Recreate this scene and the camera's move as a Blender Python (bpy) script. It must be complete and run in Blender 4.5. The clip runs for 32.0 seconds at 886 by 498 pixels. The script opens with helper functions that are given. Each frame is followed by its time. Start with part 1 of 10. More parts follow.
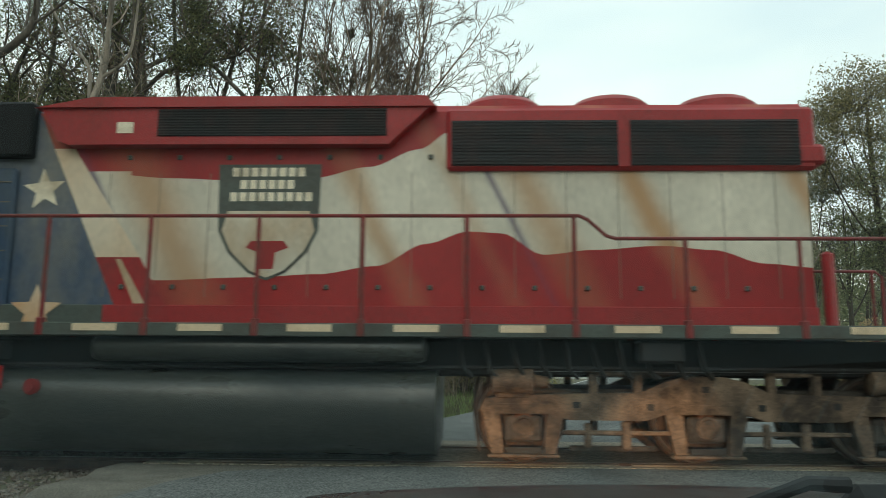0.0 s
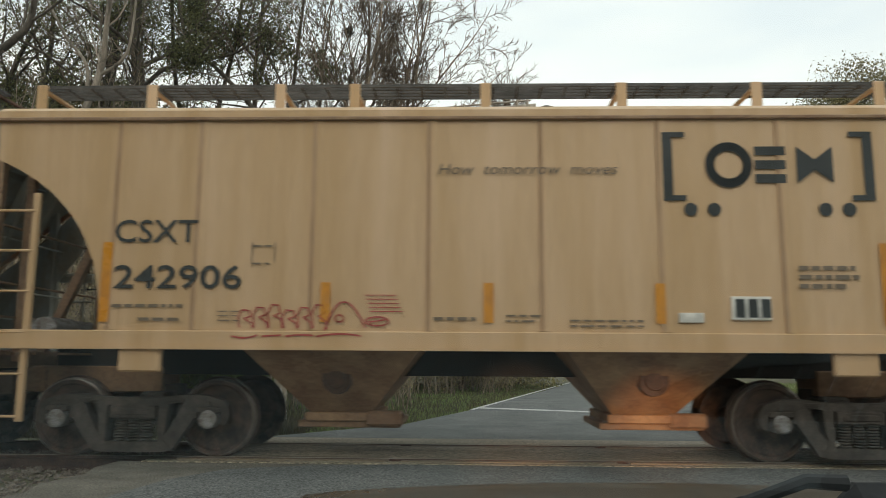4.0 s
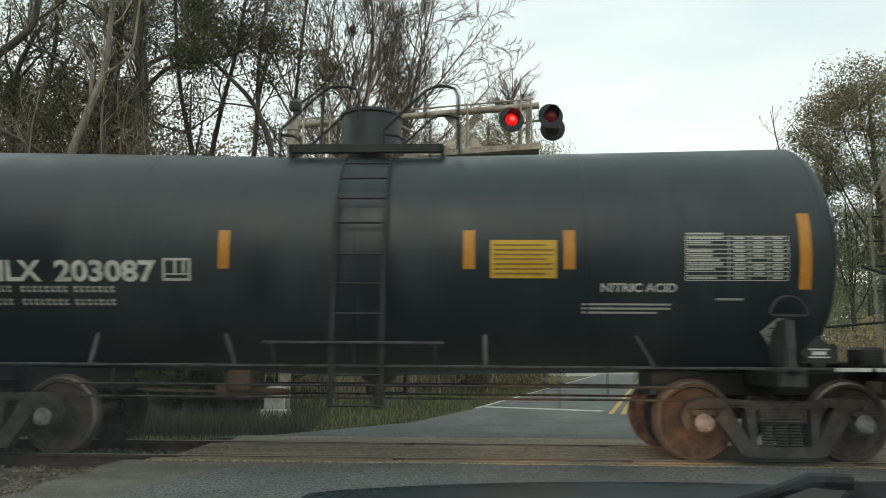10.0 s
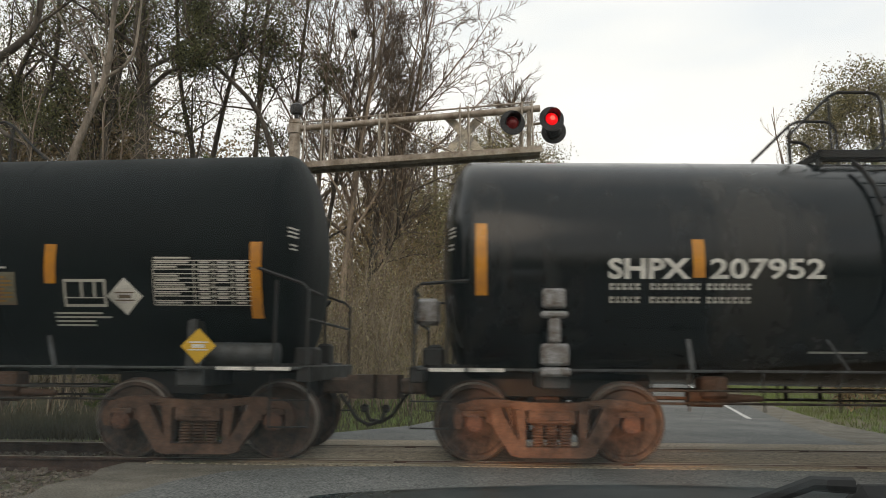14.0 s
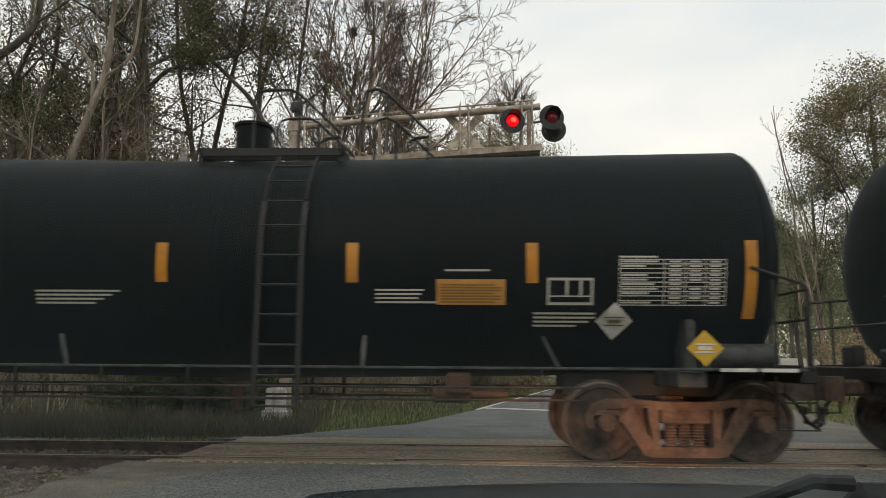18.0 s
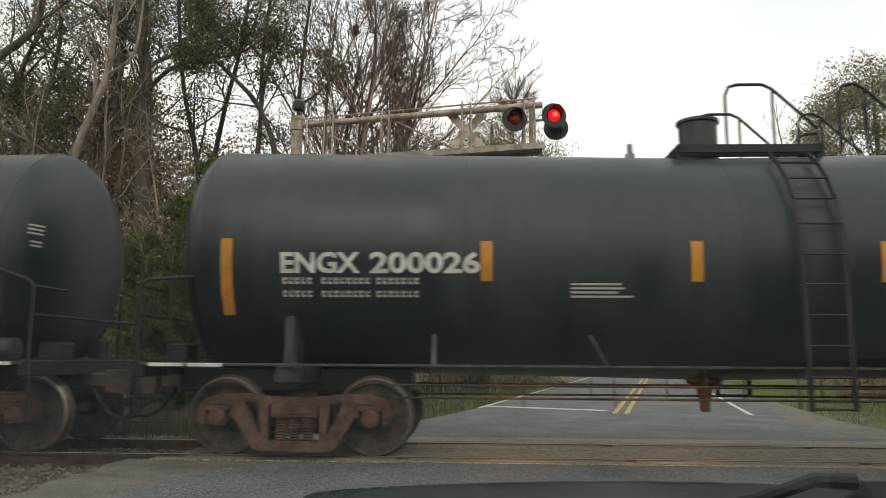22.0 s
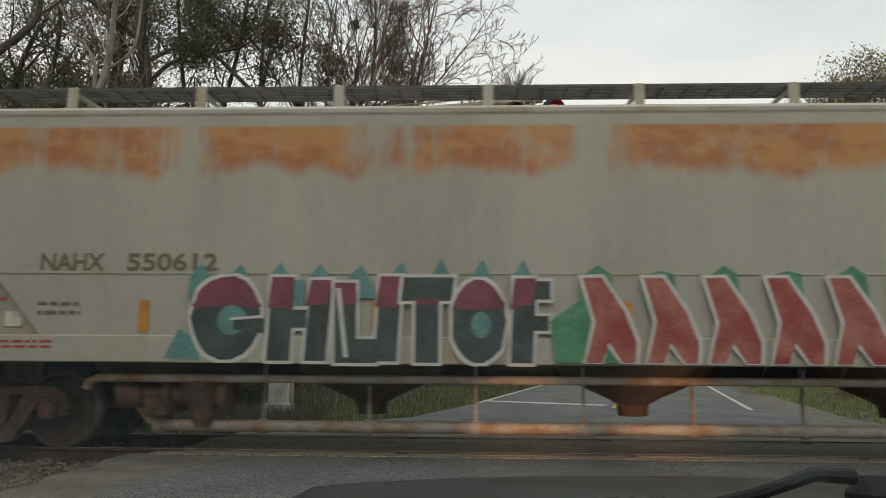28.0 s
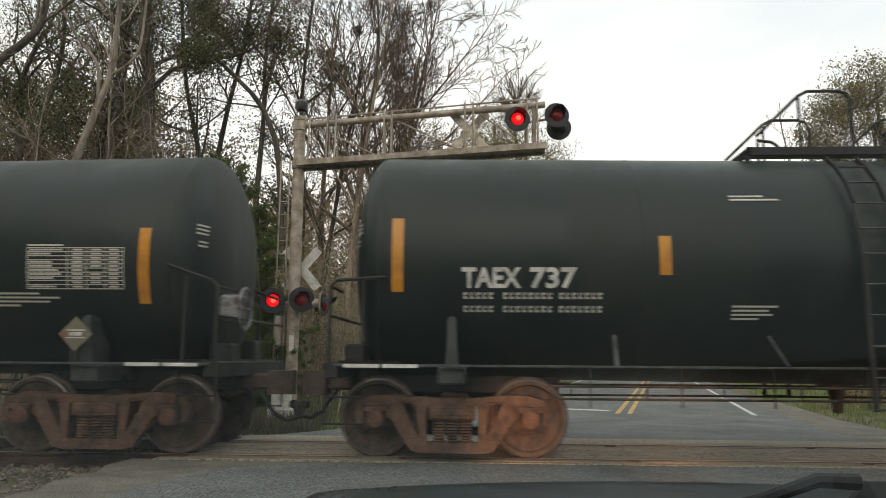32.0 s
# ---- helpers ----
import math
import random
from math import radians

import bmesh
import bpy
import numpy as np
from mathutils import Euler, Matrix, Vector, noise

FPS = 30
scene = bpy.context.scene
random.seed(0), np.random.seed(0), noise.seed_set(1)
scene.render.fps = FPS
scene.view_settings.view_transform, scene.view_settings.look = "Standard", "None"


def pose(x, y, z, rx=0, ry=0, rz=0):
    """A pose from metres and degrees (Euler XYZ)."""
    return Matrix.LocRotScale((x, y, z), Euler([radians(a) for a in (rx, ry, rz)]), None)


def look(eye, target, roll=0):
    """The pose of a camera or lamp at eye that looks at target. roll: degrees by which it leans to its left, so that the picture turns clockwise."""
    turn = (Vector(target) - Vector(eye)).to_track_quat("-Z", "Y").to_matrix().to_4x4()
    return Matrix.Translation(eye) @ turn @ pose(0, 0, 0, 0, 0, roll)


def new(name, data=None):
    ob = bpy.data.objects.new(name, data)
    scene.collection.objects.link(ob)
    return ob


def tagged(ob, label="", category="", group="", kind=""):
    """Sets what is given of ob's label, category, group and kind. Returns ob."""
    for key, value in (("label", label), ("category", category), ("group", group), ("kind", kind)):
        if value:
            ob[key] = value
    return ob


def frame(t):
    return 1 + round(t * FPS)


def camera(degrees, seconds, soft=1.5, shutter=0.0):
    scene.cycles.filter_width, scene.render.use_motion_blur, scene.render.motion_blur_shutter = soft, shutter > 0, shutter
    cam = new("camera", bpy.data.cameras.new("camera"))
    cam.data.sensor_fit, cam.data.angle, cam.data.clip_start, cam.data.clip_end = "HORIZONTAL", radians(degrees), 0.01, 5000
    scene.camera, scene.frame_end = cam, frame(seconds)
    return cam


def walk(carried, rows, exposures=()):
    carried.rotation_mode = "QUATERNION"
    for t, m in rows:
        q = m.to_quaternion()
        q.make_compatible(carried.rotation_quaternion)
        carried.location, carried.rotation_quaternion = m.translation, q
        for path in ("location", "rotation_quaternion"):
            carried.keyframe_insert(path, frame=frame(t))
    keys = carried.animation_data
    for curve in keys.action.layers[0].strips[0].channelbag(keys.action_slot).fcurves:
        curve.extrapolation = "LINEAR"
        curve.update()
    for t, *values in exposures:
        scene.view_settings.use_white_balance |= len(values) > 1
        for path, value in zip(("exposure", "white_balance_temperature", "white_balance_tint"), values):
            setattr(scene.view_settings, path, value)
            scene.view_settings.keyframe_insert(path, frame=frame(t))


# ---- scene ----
CAM_Z = 1.16
TRACK_D = 9.7
PSI = radians(2.03)
ALONG = Vector((math.cos(PSI), -math.sin(PSI), 0.0))
ACROSS = Vector((math.sin(PSI), math.cos(PSI), 0.0))

cam = camera(62.0, 32.0, soft=0.45, shutter=0.28)
CAM_ROWS = [
    (0, -0.132, 8.648), (1, -0.263, 8.604), (2, -0.263, 8.516), (3, -0.176, 8.428), (4, -0.263, 8.516),
    (4.5, -0.263, 8.384), (6.5, -0.132, 8.516), (7, -0.044, 8.428), (8, 0.000, 8.604), (9, 0.000, 8.428),
    (10, 0.000, 8.428), (11, 0.000, 8.736), (12, 0.000, 8.604), (13, 0.000, 8.516), (14, 0.088, 8.648),
    (15, 0.000, 8.516), (15.5, 0.000, 8.516), (17.5, 0.000, 8.516), (18, 0.088, 8.516), (19, 0.132, 8.604),
    (20, 0.220, 8.604), (20.5, 0.263, 8.516), (21, 0.351, 8.428), (22, 0.263, 8.384), (23, 0.263, 8.253),
    (23.5, 0.220, 8.165), (24, 0.263, 8.384), (25, 0.263, 8.428), (26, 0.263, 8.428), (26.5, 0.263, 8.253),
    (28.5, 0.263, 7.989), (29, 0.351, 8.297), (29.5, 0.615, 8.428), (30, 0.615, 8.648), (30.5, 0.527, 8.516),
    (31, 0.527, 8.516), (31.5, 0.395, 8.297), (32, 0.483, 8.384),
]
walk(cam, [(t, pose(0, 0, CAM_Z, 90 + p, -0.38, y)) for t, y, p in CAM_ROWS], exposures=[(t, e, 6420 + 5 * warm, -4 + warm / 8) for t, e, warm in (
    (0.0, 0.36, 2), (1.0, 0.62, 20), (2.0, 0.66, 15), (2.5, 0.60, 30), (3.0, -0.14, 92), (3.5, 0.22, 88), (4.0, 0.38, 92), (6.5, 0.3, 66), (7.5, 0.3, 68), (8.0, 0.25, 74), (9.0, 0.42, 54), (9.5, 0.22, 52), (10.2, 0.42, 60), (11.0, 0.55, 66), (12.0, 0.22, 160), (13.0, 0.40, 150), (14.0, 0.38, 156), (15.0, 0.14, 135), (15.5, 0.1, 135), (17.5, 0.16, 140),
    (18.0, 0.22, 148), (19.0, 0.35, 150), (20.0, 0.48, 156), (20.5, 0.0, 85), (21.0, 0.3, 85), (22.0, 0.5, 150), (23.0, 0.42, 155), (25.0, 0.5, 156), (26.0, 0.05, 140), (28.5, 0.12, 135), (29.0, 0.12, 140), (30.0, 0.25, 130), (31.0, 0.38, 140), (32.0, 0.45, 138))])

# ---- light ----
world = bpy.data.worlds.new("sky")
scene.world = world
world.use_nodes = True
wn, wl = world.node_tree.nodes, world.node_tree.links
wn.clear()
w_out = wn.new("ShaderNodeOutputWorld")
w_bg = wn.new("ShaderNodeBackground")
w_sky = wn.new("ShaderNodeTexSky")
w_sky.sky_type = "NISHITA"
w_sky.sun_disc = False
w_sky.sun_elevation = radians(38)
w_sky.sun_rotation = radians(194.4)
w_sky.air_density, w_sky.dust_density, w_sky.ozone_density = 1.0, 2.0, 1.0
w_mul = wn.new("ShaderNodeVectorMath")
w_mul.operation = "SCALE"
w_mul.inputs["Scale"].default_value = 0.07
w_tc = wn.new("ShaderNodeTexCoord")
w_map = wn.new("ShaderNodeMapping")
w_map.inputs["Scale"].default_value = (1.0, 1.0, 3.5)
w_noise = wn.new("ShaderNodeTexNoise")
w_noise.inputs["Scale"].default_value = 2.2
w_noise.inputs["Detail"].default_value = 5
w_ramp = wn.new("ShaderNodeValToRGB")
w_ramp.color_ramp.elements[0].position, w_ramp.color_ramp.elements[0].color = 0.35, (0.80, 0.85, 0.86, 1)
w_ramp.color_ramp.elements[1].position, w_ramp.color_ramp.elements[1].color = 0.68, (1.06, 1.05, 0.97, 1)
w_mix = wn.new("ShaderNodeMix")
w_mix.data_type = "RGBA"
w_mix.inputs["Factor"].default_value = 0.78
wl.new(w_tc.outputs["Generated"], w_map.inputs["Vector"])
wl.new(w_map.outputs["Vector"], w_noise.inputs["Vector"])
wl.new(w_noise.outputs["Fac"], w_ramp.inputs["Fac"])
wl.new(w_sky.outputs["Color"], w_mul.inputs[0])
wl.new(w_mul.outputs["Vector"], w_mix.inputs["A"])
wl.new(w_ramp.outputs["Color"], w_mix.inputs["B"])
w_sep = wn.new("ShaderNodeSeparateXYZ")
w_grad = wn.new("ShaderNodeValToRGB")
w_grad.color_ramp.elements[0].position, w_grad.color_ramp.elements[0].color = 0.02, (1.00, 0.93, 0.84, 1)
w_grad.color_ramp.elements[1].position, w_grad.color_ramp.elements[1].color = 0.55, (0.885, 0.96, 1.01, 1)
w_mid = w_grad.color_ramp.elements.new(0.20)
w_mid.color = (0.96, 0.985, 0.98, 1)
w_tint = wn.new("ShaderNodeMix")
w_tint.data_type, w_tint.blend_type = "RGBA", "MULTIPLY"
w_tint.inputs["Factor"].default_value = 1.0
wl.new(w_tc.outputs["Generated"], w_sep.inputs["Vector"])
wl.new(w_sep.outputs["Z"], w_grad.inputs["Fac"])
wl.new(w_mix.outputs["Result"], w_tint.inputs["A"])
wl.new(w_grad.outputs["Color"], w_tint.inputs["B"])
# the cloud's brightness along the road
w_side = wn.new("ShaderNodeMapRange")
w_side.inputs["From Min"].default_value, w_side.inputs["From Max"].default_value = -0.9, 0.9
w_side.inputs["To Min"].default_value, w_side.inputs["To Max"].default_value = 0.95, 1.03
w_lum = wn.new("ShaderNodeVectorMath")
w_lum.operation = "SCALE"
wl.new(w_sep.outputs["Y"], w_side.inputs["Value"])
wl.new(w_tint.outputs["Result"], w_lum.inputs[0])
wl.new(w_side.outputs["Result"], w_lum.inputs["Scale"])
wl.new(w_lum.outputs["Vector"], w_bg.inputs["Color"])
w_bg.inputs["Strength"].default_value = 1.06
wl.new(w_bg.outputs["Background"], w_out.inputs["Surface"])

sun_data = bpy.data.lights.new("sun", "SUN")
sun_data.energy, sun_data.angle, sun_data.color = 0.30, radians(34), (1.0, 0.90, 0.76)
sun = new("sun", sun_data)
sun.matrix_world = look((0, 0, 0), (0.196, 0.763, -0.616))

# ---- building helpers ----
class Build:
    """Vertices and faces of one mesh."""
    def __init__(self):
        self.v, self.f, self.m, self.slot = [], [], [], 0

    def add(self, verts, faces):
        n = len(self.v)
        self.v.extend(verts)
        self.f.extend([tuple(i + n for i in q) for q in faces])
        self.m.extend([self.slot] * len(faces))
        return self

    def box(self, x0, x1, y0, y1, z0, z1, b=0.0):
        if b <= 0:
            return self.add([(x0, y0, z0), (x1, y0, z0), (x1, y1, z0), (x0, y1, z0), (x0, y0, z1), (x1, y0, z1), (x1, y1, z1), (x0, y1, z1)],
                            [(0, 3, 2, 1), (4, 5, 6, 7), (0, 1, 5, 4), (1, 2, 6, 5), (2, 3, 7, 6), (3, 0, 4, 7)])
        b = min(b, (x1 - x0) * 0.45, (y1 - y0) * 0.45, (z1 - z0) * 0.45)
        vs, idx = [], {}
        for i, (x, sx) in enumerate(((x0, 1), (x1, -1))):
            for j, (y, sy) in enumerate(((y0, 1), (y1, -1))):
                for k, (z, sz) in enumerate(((z0, 1), (z1, -1))):
                    idx[i, j, k, 0] = len(vs); vs.append((x, y + sy * b, z + sz * b))
                    idx[i, j, k, 1] = len(vs); vs.append((x + sx * b, y, z + sz * b))
                    idx[i, j, k, 2] = len(vs); vs.append((x + sx * b, y + sy * b, z))
        g = lambda i, j, k, a: idx[i, j, k, a]
        fs = []
        for i in (0, 1):
            fs.append((g(i, 0, 0, 0), g(i, 0, 1, 0), g(i, 1, 1, 0), g(i, 1, 0, 0)))
            fs.append((g(0, i, 0, 1), g(1, i, 0, 1), g(1, i, 1, 1), g(0, i, 1, 1)))
            fs.append((g(0, 0, i, 2), g(1, 0, i, 2), g(1, 1, i, 2), g(0, 1, i, 2)))
        for p in (0, 1):
            for q in (0, 1):
                fs.append((g(p, q, 0, 0), g(p, q, 1, 0), g(p, q, 1, 1), g(p, q, 0, 1)))
                fs.append((g(p, 0, q, 0), g(p, 1, q, 0), g(p, 1, q, 2), g(p, 0, q, 2)))
                fs.append((g(0, p, q, 1), g(1, p, q, 1), g(1, p, q, 2), g(0, p, q, 2)))
                for r in (0, 1):
                    fs.append((g(p, q, r, 0), g(p, q, r, 1), g(p, q, r, 2)))
        return self.add(vs, fs)

    def prism(self, poly, y0, y1, axis="y"):
        """A polygon (in xz, xy or yz) pushed along the third axis."""
        n = len(poly)
        put = {"y": lambda a, b, c: (a, c, b), "z": lambda a, b, c: (a, b, c), "x": lambda a, b, c: (c, a, b)}[axis]
        vs = [put(a, b, y0) for a, b in poly] + [put(a, b, y1) for a, b in poly]
        fs = [tuple(range(n)), tuple(range(2 * n - 1, n - 1, -1))] + [(i, (i + 1) % n, n + (i + 1) % n, n + i) for i in range(n)]
        return self.add(vs, fs)

    def tube(self, pts, r, sides=6, caps=True):
        """A round bar along points; r is a number or one radius per point."""
        pts = [Vector(p) for p in pts]
        rs = r if isinstance(r, (list, tuple)) else [r] * len(pts)
        vs, fs = [], []
        up = None
        for i, p in enumerate(pts):
            a = pts[max(i - 1, 0)]
            b = pts[min(i + 1, len(pts) - 1)]
            d = (b - a).normalized()
            if up is None:
                up = Vector((0, 0, 1)) if abs(d.z) < 0.9 else Vector((1, 0, 0))
            s = d.cross(up).normalized()
            up = s.cross(d).normalized()
            for k in range(sides):
                w = 2 * math.pi * k / sides
                q = p + (s * math.cos(w) + up * math.sin(w)) * rs[i]
                vs.append((q.x, q.y, q.z))
        for i in range(len(pts) - 1):
            for k in range(sides):
                fs.append((i * sides + k, i * sides + (k + 1) % sides, (i + 1) * sides + (k + 1) % sides, (i + 1) * sides + k))
        if caps:
            fs.append(tuple(range(sides - 1, -1, -1)))
            fs.append(tuple((len(pts) - 1) * sides + k for k in range(sides)))
        return self.add(vs, fs)

    def bar(self, a, b, w, h):
        """A flat bar from a to b: w across (in the xy-ish plane), h the other way."""
        a, b = Vector(a), Vector(b)
        d = (b - a).normalized()
        up = Vector((0, 0, 1)) if abs(d.z) < 0.95 else Vector((1, 0, 0))
        s = d.cross(up).normalized()
        u = s.cross(d).normalized()
        vs = []
        for p in (a, b):
            for i, j in ((-1, -1), (1, -1), (1, 1), (-1, 1)):
                q = p + s * (i * w / 2) + u * (j * h / 2)
                vs.append((q.x, q.y, q.z))
        return self.add(vs, [(0, 1, 2, 3), (7, 6, 5, 4), (0, 4, 5, 1), (1, 5, 6, 2), (2, 6, 7, 3), (3, 7, 4, 0)])

    def lathe(self, prof, sides, axis="y", at=(0, 0, 0), closed=False, caps=True):
        """A profile of (distance along the axis, radius) turned round the axis through at."""
        put = {"y": lambda d, c, s: (c, d, s), "z": lambda d, c, s: (c, s, d), "x": lambda d, c, s: (d, c, s)}[axis]
        vs, fs = [], []
        n = len(prof)
        for d, r in prof:
            for k in range(sides):
                w = 2 * math.pi * k / sides
                x, y, z = put(d, r * math.cos(w), r * math.sin(w))
                vs.append((x + at[0], y + at[1], z + at[2]))
        for i in range(n if closed else n - 1):
            j = (i + 1) % n
            for k in range(sides):
                fs.append((i * sides + k, i * sides + (k + 1) % sides, j * sides + (k + 1) % sides, j * sides + k))
        if caps and not closed:
            if prof[0][1] > 1e-6:
                fs.append(tuple(range(sides - 1, -1, -1)))
            if prof[-1][1] > 1e-6:
                fs.append(tuple((n - 1) * sides + k for k in range(sides)))
        return self.add(vs, fs)

    def mesh(self, name, mats, smooth=35):
        me = bpy.data.meshes.new(name)
        me.from_pydata(self.v, [], self.f)
        for m in (mats if isinstance(mats, (list, tuple)) else [mats]):
            me.materials.append(m)
        if self.m and max(self.m) > 0:
            me.polygons.foreach_set("material_index", self.m)
        bm = bmesh.new()
        bm.from_mesh(me)
        bmesh.ops.recalc_face_normals(bm, faces=bm.faces)
        bm.to_mesh(me)
        bm.free()
        if smooth:
            me.polygons.foreach_set("use_smooth", [True] * len(me.polygons))
            me.set_sharp_from_angle(angle=radians(smooth))
        me.update()
        return me


def part(name, b, mats, parent=None, label="", at=None, smooth=35):
    """One mesh object from a Build (or a ready mesh), under a thing or a part."""
    me = b if isinstance(b, bpy.types.Mesh) else b.mesh(name, mats, smooth)
    ob = new(name, me)
    if parent is not None:
        ob.parent = parent
    if at is not None:
        ob.matrix_basis = at if isinstance(at, Matrix) else Matrix.Translation(at)
    if label:
        ob["label"] = label
    return ob


def thing(name, label, category, at=None, group="", kind=""):
    ob = new(name)
    ob.empty_display_size = 0.3
    if at is not None:
        ob.matrix_basis = at if isinstance(at, Matrix) else Matrix.Translation(at)
    return tagged(ob, label, category, group, kind)


def words(name, text, size, mat, parent, at, width=None, bold=0.0, shear=0.0, label="", depth=0.002):
    """Lettering as a mesh; its left bottom corner lies at the pose; width squeezes it to a true length."""
    cu = bpy.data.curves.new(name, "FONT")
    cu.body, cu.size, cu.extrude, cu.offset, cu.shear = text, size / 0.73, depth, bold, shear
    cu.resolution_u = 3
    tmp = bpy.data.objects.new(name, cu)
    scene.collection.objects.link(tmp)
    bpy.context.view_layer.update()
    me = bpy.data.meshes.new_from_object(tmp.evaluated_get(bpy.context.evaluated_depsgraph_get()))
    bpy.data.objects.remove(tmp)
    if width:
        xs = [v.co.x for v in me.vertices]
        x0, k = min(xs), width / (max(xs) - min(xs))
        for v in me.vertices:
            v.co.x = (v.co.x - x0) * k
    me.materials.clear()
    me.materials.append(mat)
    return part(name, me, mat, parent, label, at)


# ---- materials ----
def rgba(c):
    return (c[0], c[1], c[2], 1.0)


def surface(name, base, rough=0.6, metal=0.0, vary=0.25, scale=3.0, fine=40.0, dirt=None, dirt_amount=0.5, stretch=(1, 1, 1), bump=0.15, spec=0.5, rough_vary=0.15, random_hue=0.0):
    """A painted or raw surface: base colour with large stains, fine grain, and dirt of a second colour."""
    mat = bpy.data.materials.new(name)
    mat.use_nodes = True
    n, l = mat.node_tree.nodes, mat.node_tree.links
    bs = n["Principled BSDF"]
    bs.inputs["Metallic"].default_value = metal
    bs.inputs["Specular IOR Level"].default_value = spec
    tc = n.new("ShaderNodeTexCoord")
    mp = n.new("ShaderNodeMapping")
    mp.inputs["Scale"].default_value = stretch
    l.new(tc.outputs["Object"], mp.inputs["Vector"])
    big = n.new("ShaderNodeTexNoise")
    big.inputs["Scale"].default_value, big.inputs["Detail"].default_value, big.inputs["Roughness"].default_value = scale, 6, 0.62
    small = n.new("ShaderNodeTexNoise")
    small.inputs["Scale"].default_value, small.inputs["Detail"].default_value = fine, 4
    l.new(mp.outputs["Vector"], big.inputs["Vector"])
    l.new(mp.outputs["Vector"], small.inputs["Vector"])
    ramp = n.new("ShaderNodeValToRGB")
    d = dirt or tuple(c * (1 - vary) for c in base)
    e = ramp.color_ramp.elements
    e[0].position, e[0].color = 0.36, rgba(d)
    e[1].position, e[1].color = 0.36 + 0.4 * dirt_amount, rgba(base)
    l.new(big.outputs["Fac"], ramp.inputs["Fac"])
    hsv = n.new("ShaderNodeHueSaturation")
    mr = n.new("ShaderNodeMapRange")
    mr.inputs["From Min"].default_value, mr.inputs["From Max"].default_value = 0.3, 0.7
    mr.inputs["To Min"].default_value, mr.inputs["To Max"].default_value = 1 - vary, 1 + vary * 0.8
    l.new(small.outputs["Fac"], mr.inputs["Value"])
    l.new(mr.outputs["Result"], hsv.inputs["Value"])
    l.new(ramp.outputs["Color"], hsv.inputs["Color"])
    if random_hue:
        oi = n.new("ShaderNodeObjectInfo")
        m2 = n.new("ShaderNodeMapRange")
        m2.inputs["To Min"].default_value, m2.inputs["To Max"].default_value = 1 - random_hue, 1 + random_hue
        l.new(oi.outputs["Random"], m2.inputs["Value"])
        m3 = n.new("ShaderNodeMath")
        m3.operation = "MULTIPLY"
        l.new(mr.outputs["Result"], m3.inputs[0])
        l.new(m2.outputs["Result"], m3.inputs[1])
        l.new(m3.outputs["Value"], hsv.inputs["Value"])
    l.new(hsv.outputs["Color"], bs.inputs["Base Color"])
    rr = n.new("ShaderNodeMapRange")
    rr.inputs["From Min"].default_value, rr.inputs["From Max"].default_value = 0.3, 0.7
    rr.inputs["To Min"].default_value, rr.inputs["To Max"].default_value = min(1, rough + rough_vary), max(0.03, rough - rough_vary)
    l.new(big.outputs["Fac"], rr.inputs["Value"])
    l.new(rr.outputs["Result"], bs.inputs["Roughness"])
    if bump:
        bp = n.new("ShaderNodeBump")
        bp.inputs["Strength"].default_value, bp.inputs["Distance"].default_value = bump, 0.01
        l.new(small.outputs["Fac"], bp.inputs["Height"])
        l.new(bp.outputs["Normal"], bs.inputs["Normal"])
    return mat


def glow(name, colour, strength):
    mat = bpy.data.materials.new(name)
    mat.use_nodes = True
    bs = mat.node_tree.nodes["Principled BSDF"]
    bs.inputs["Base Color"].default_value = rgba(colour)
    bs.inputs["Emission Color"].default_value = rgba(colour)
    bs.inputs["Emission Strength"].default_value = strength
    bs.inputs["Roughness"].default_value = 0.3
    return mat


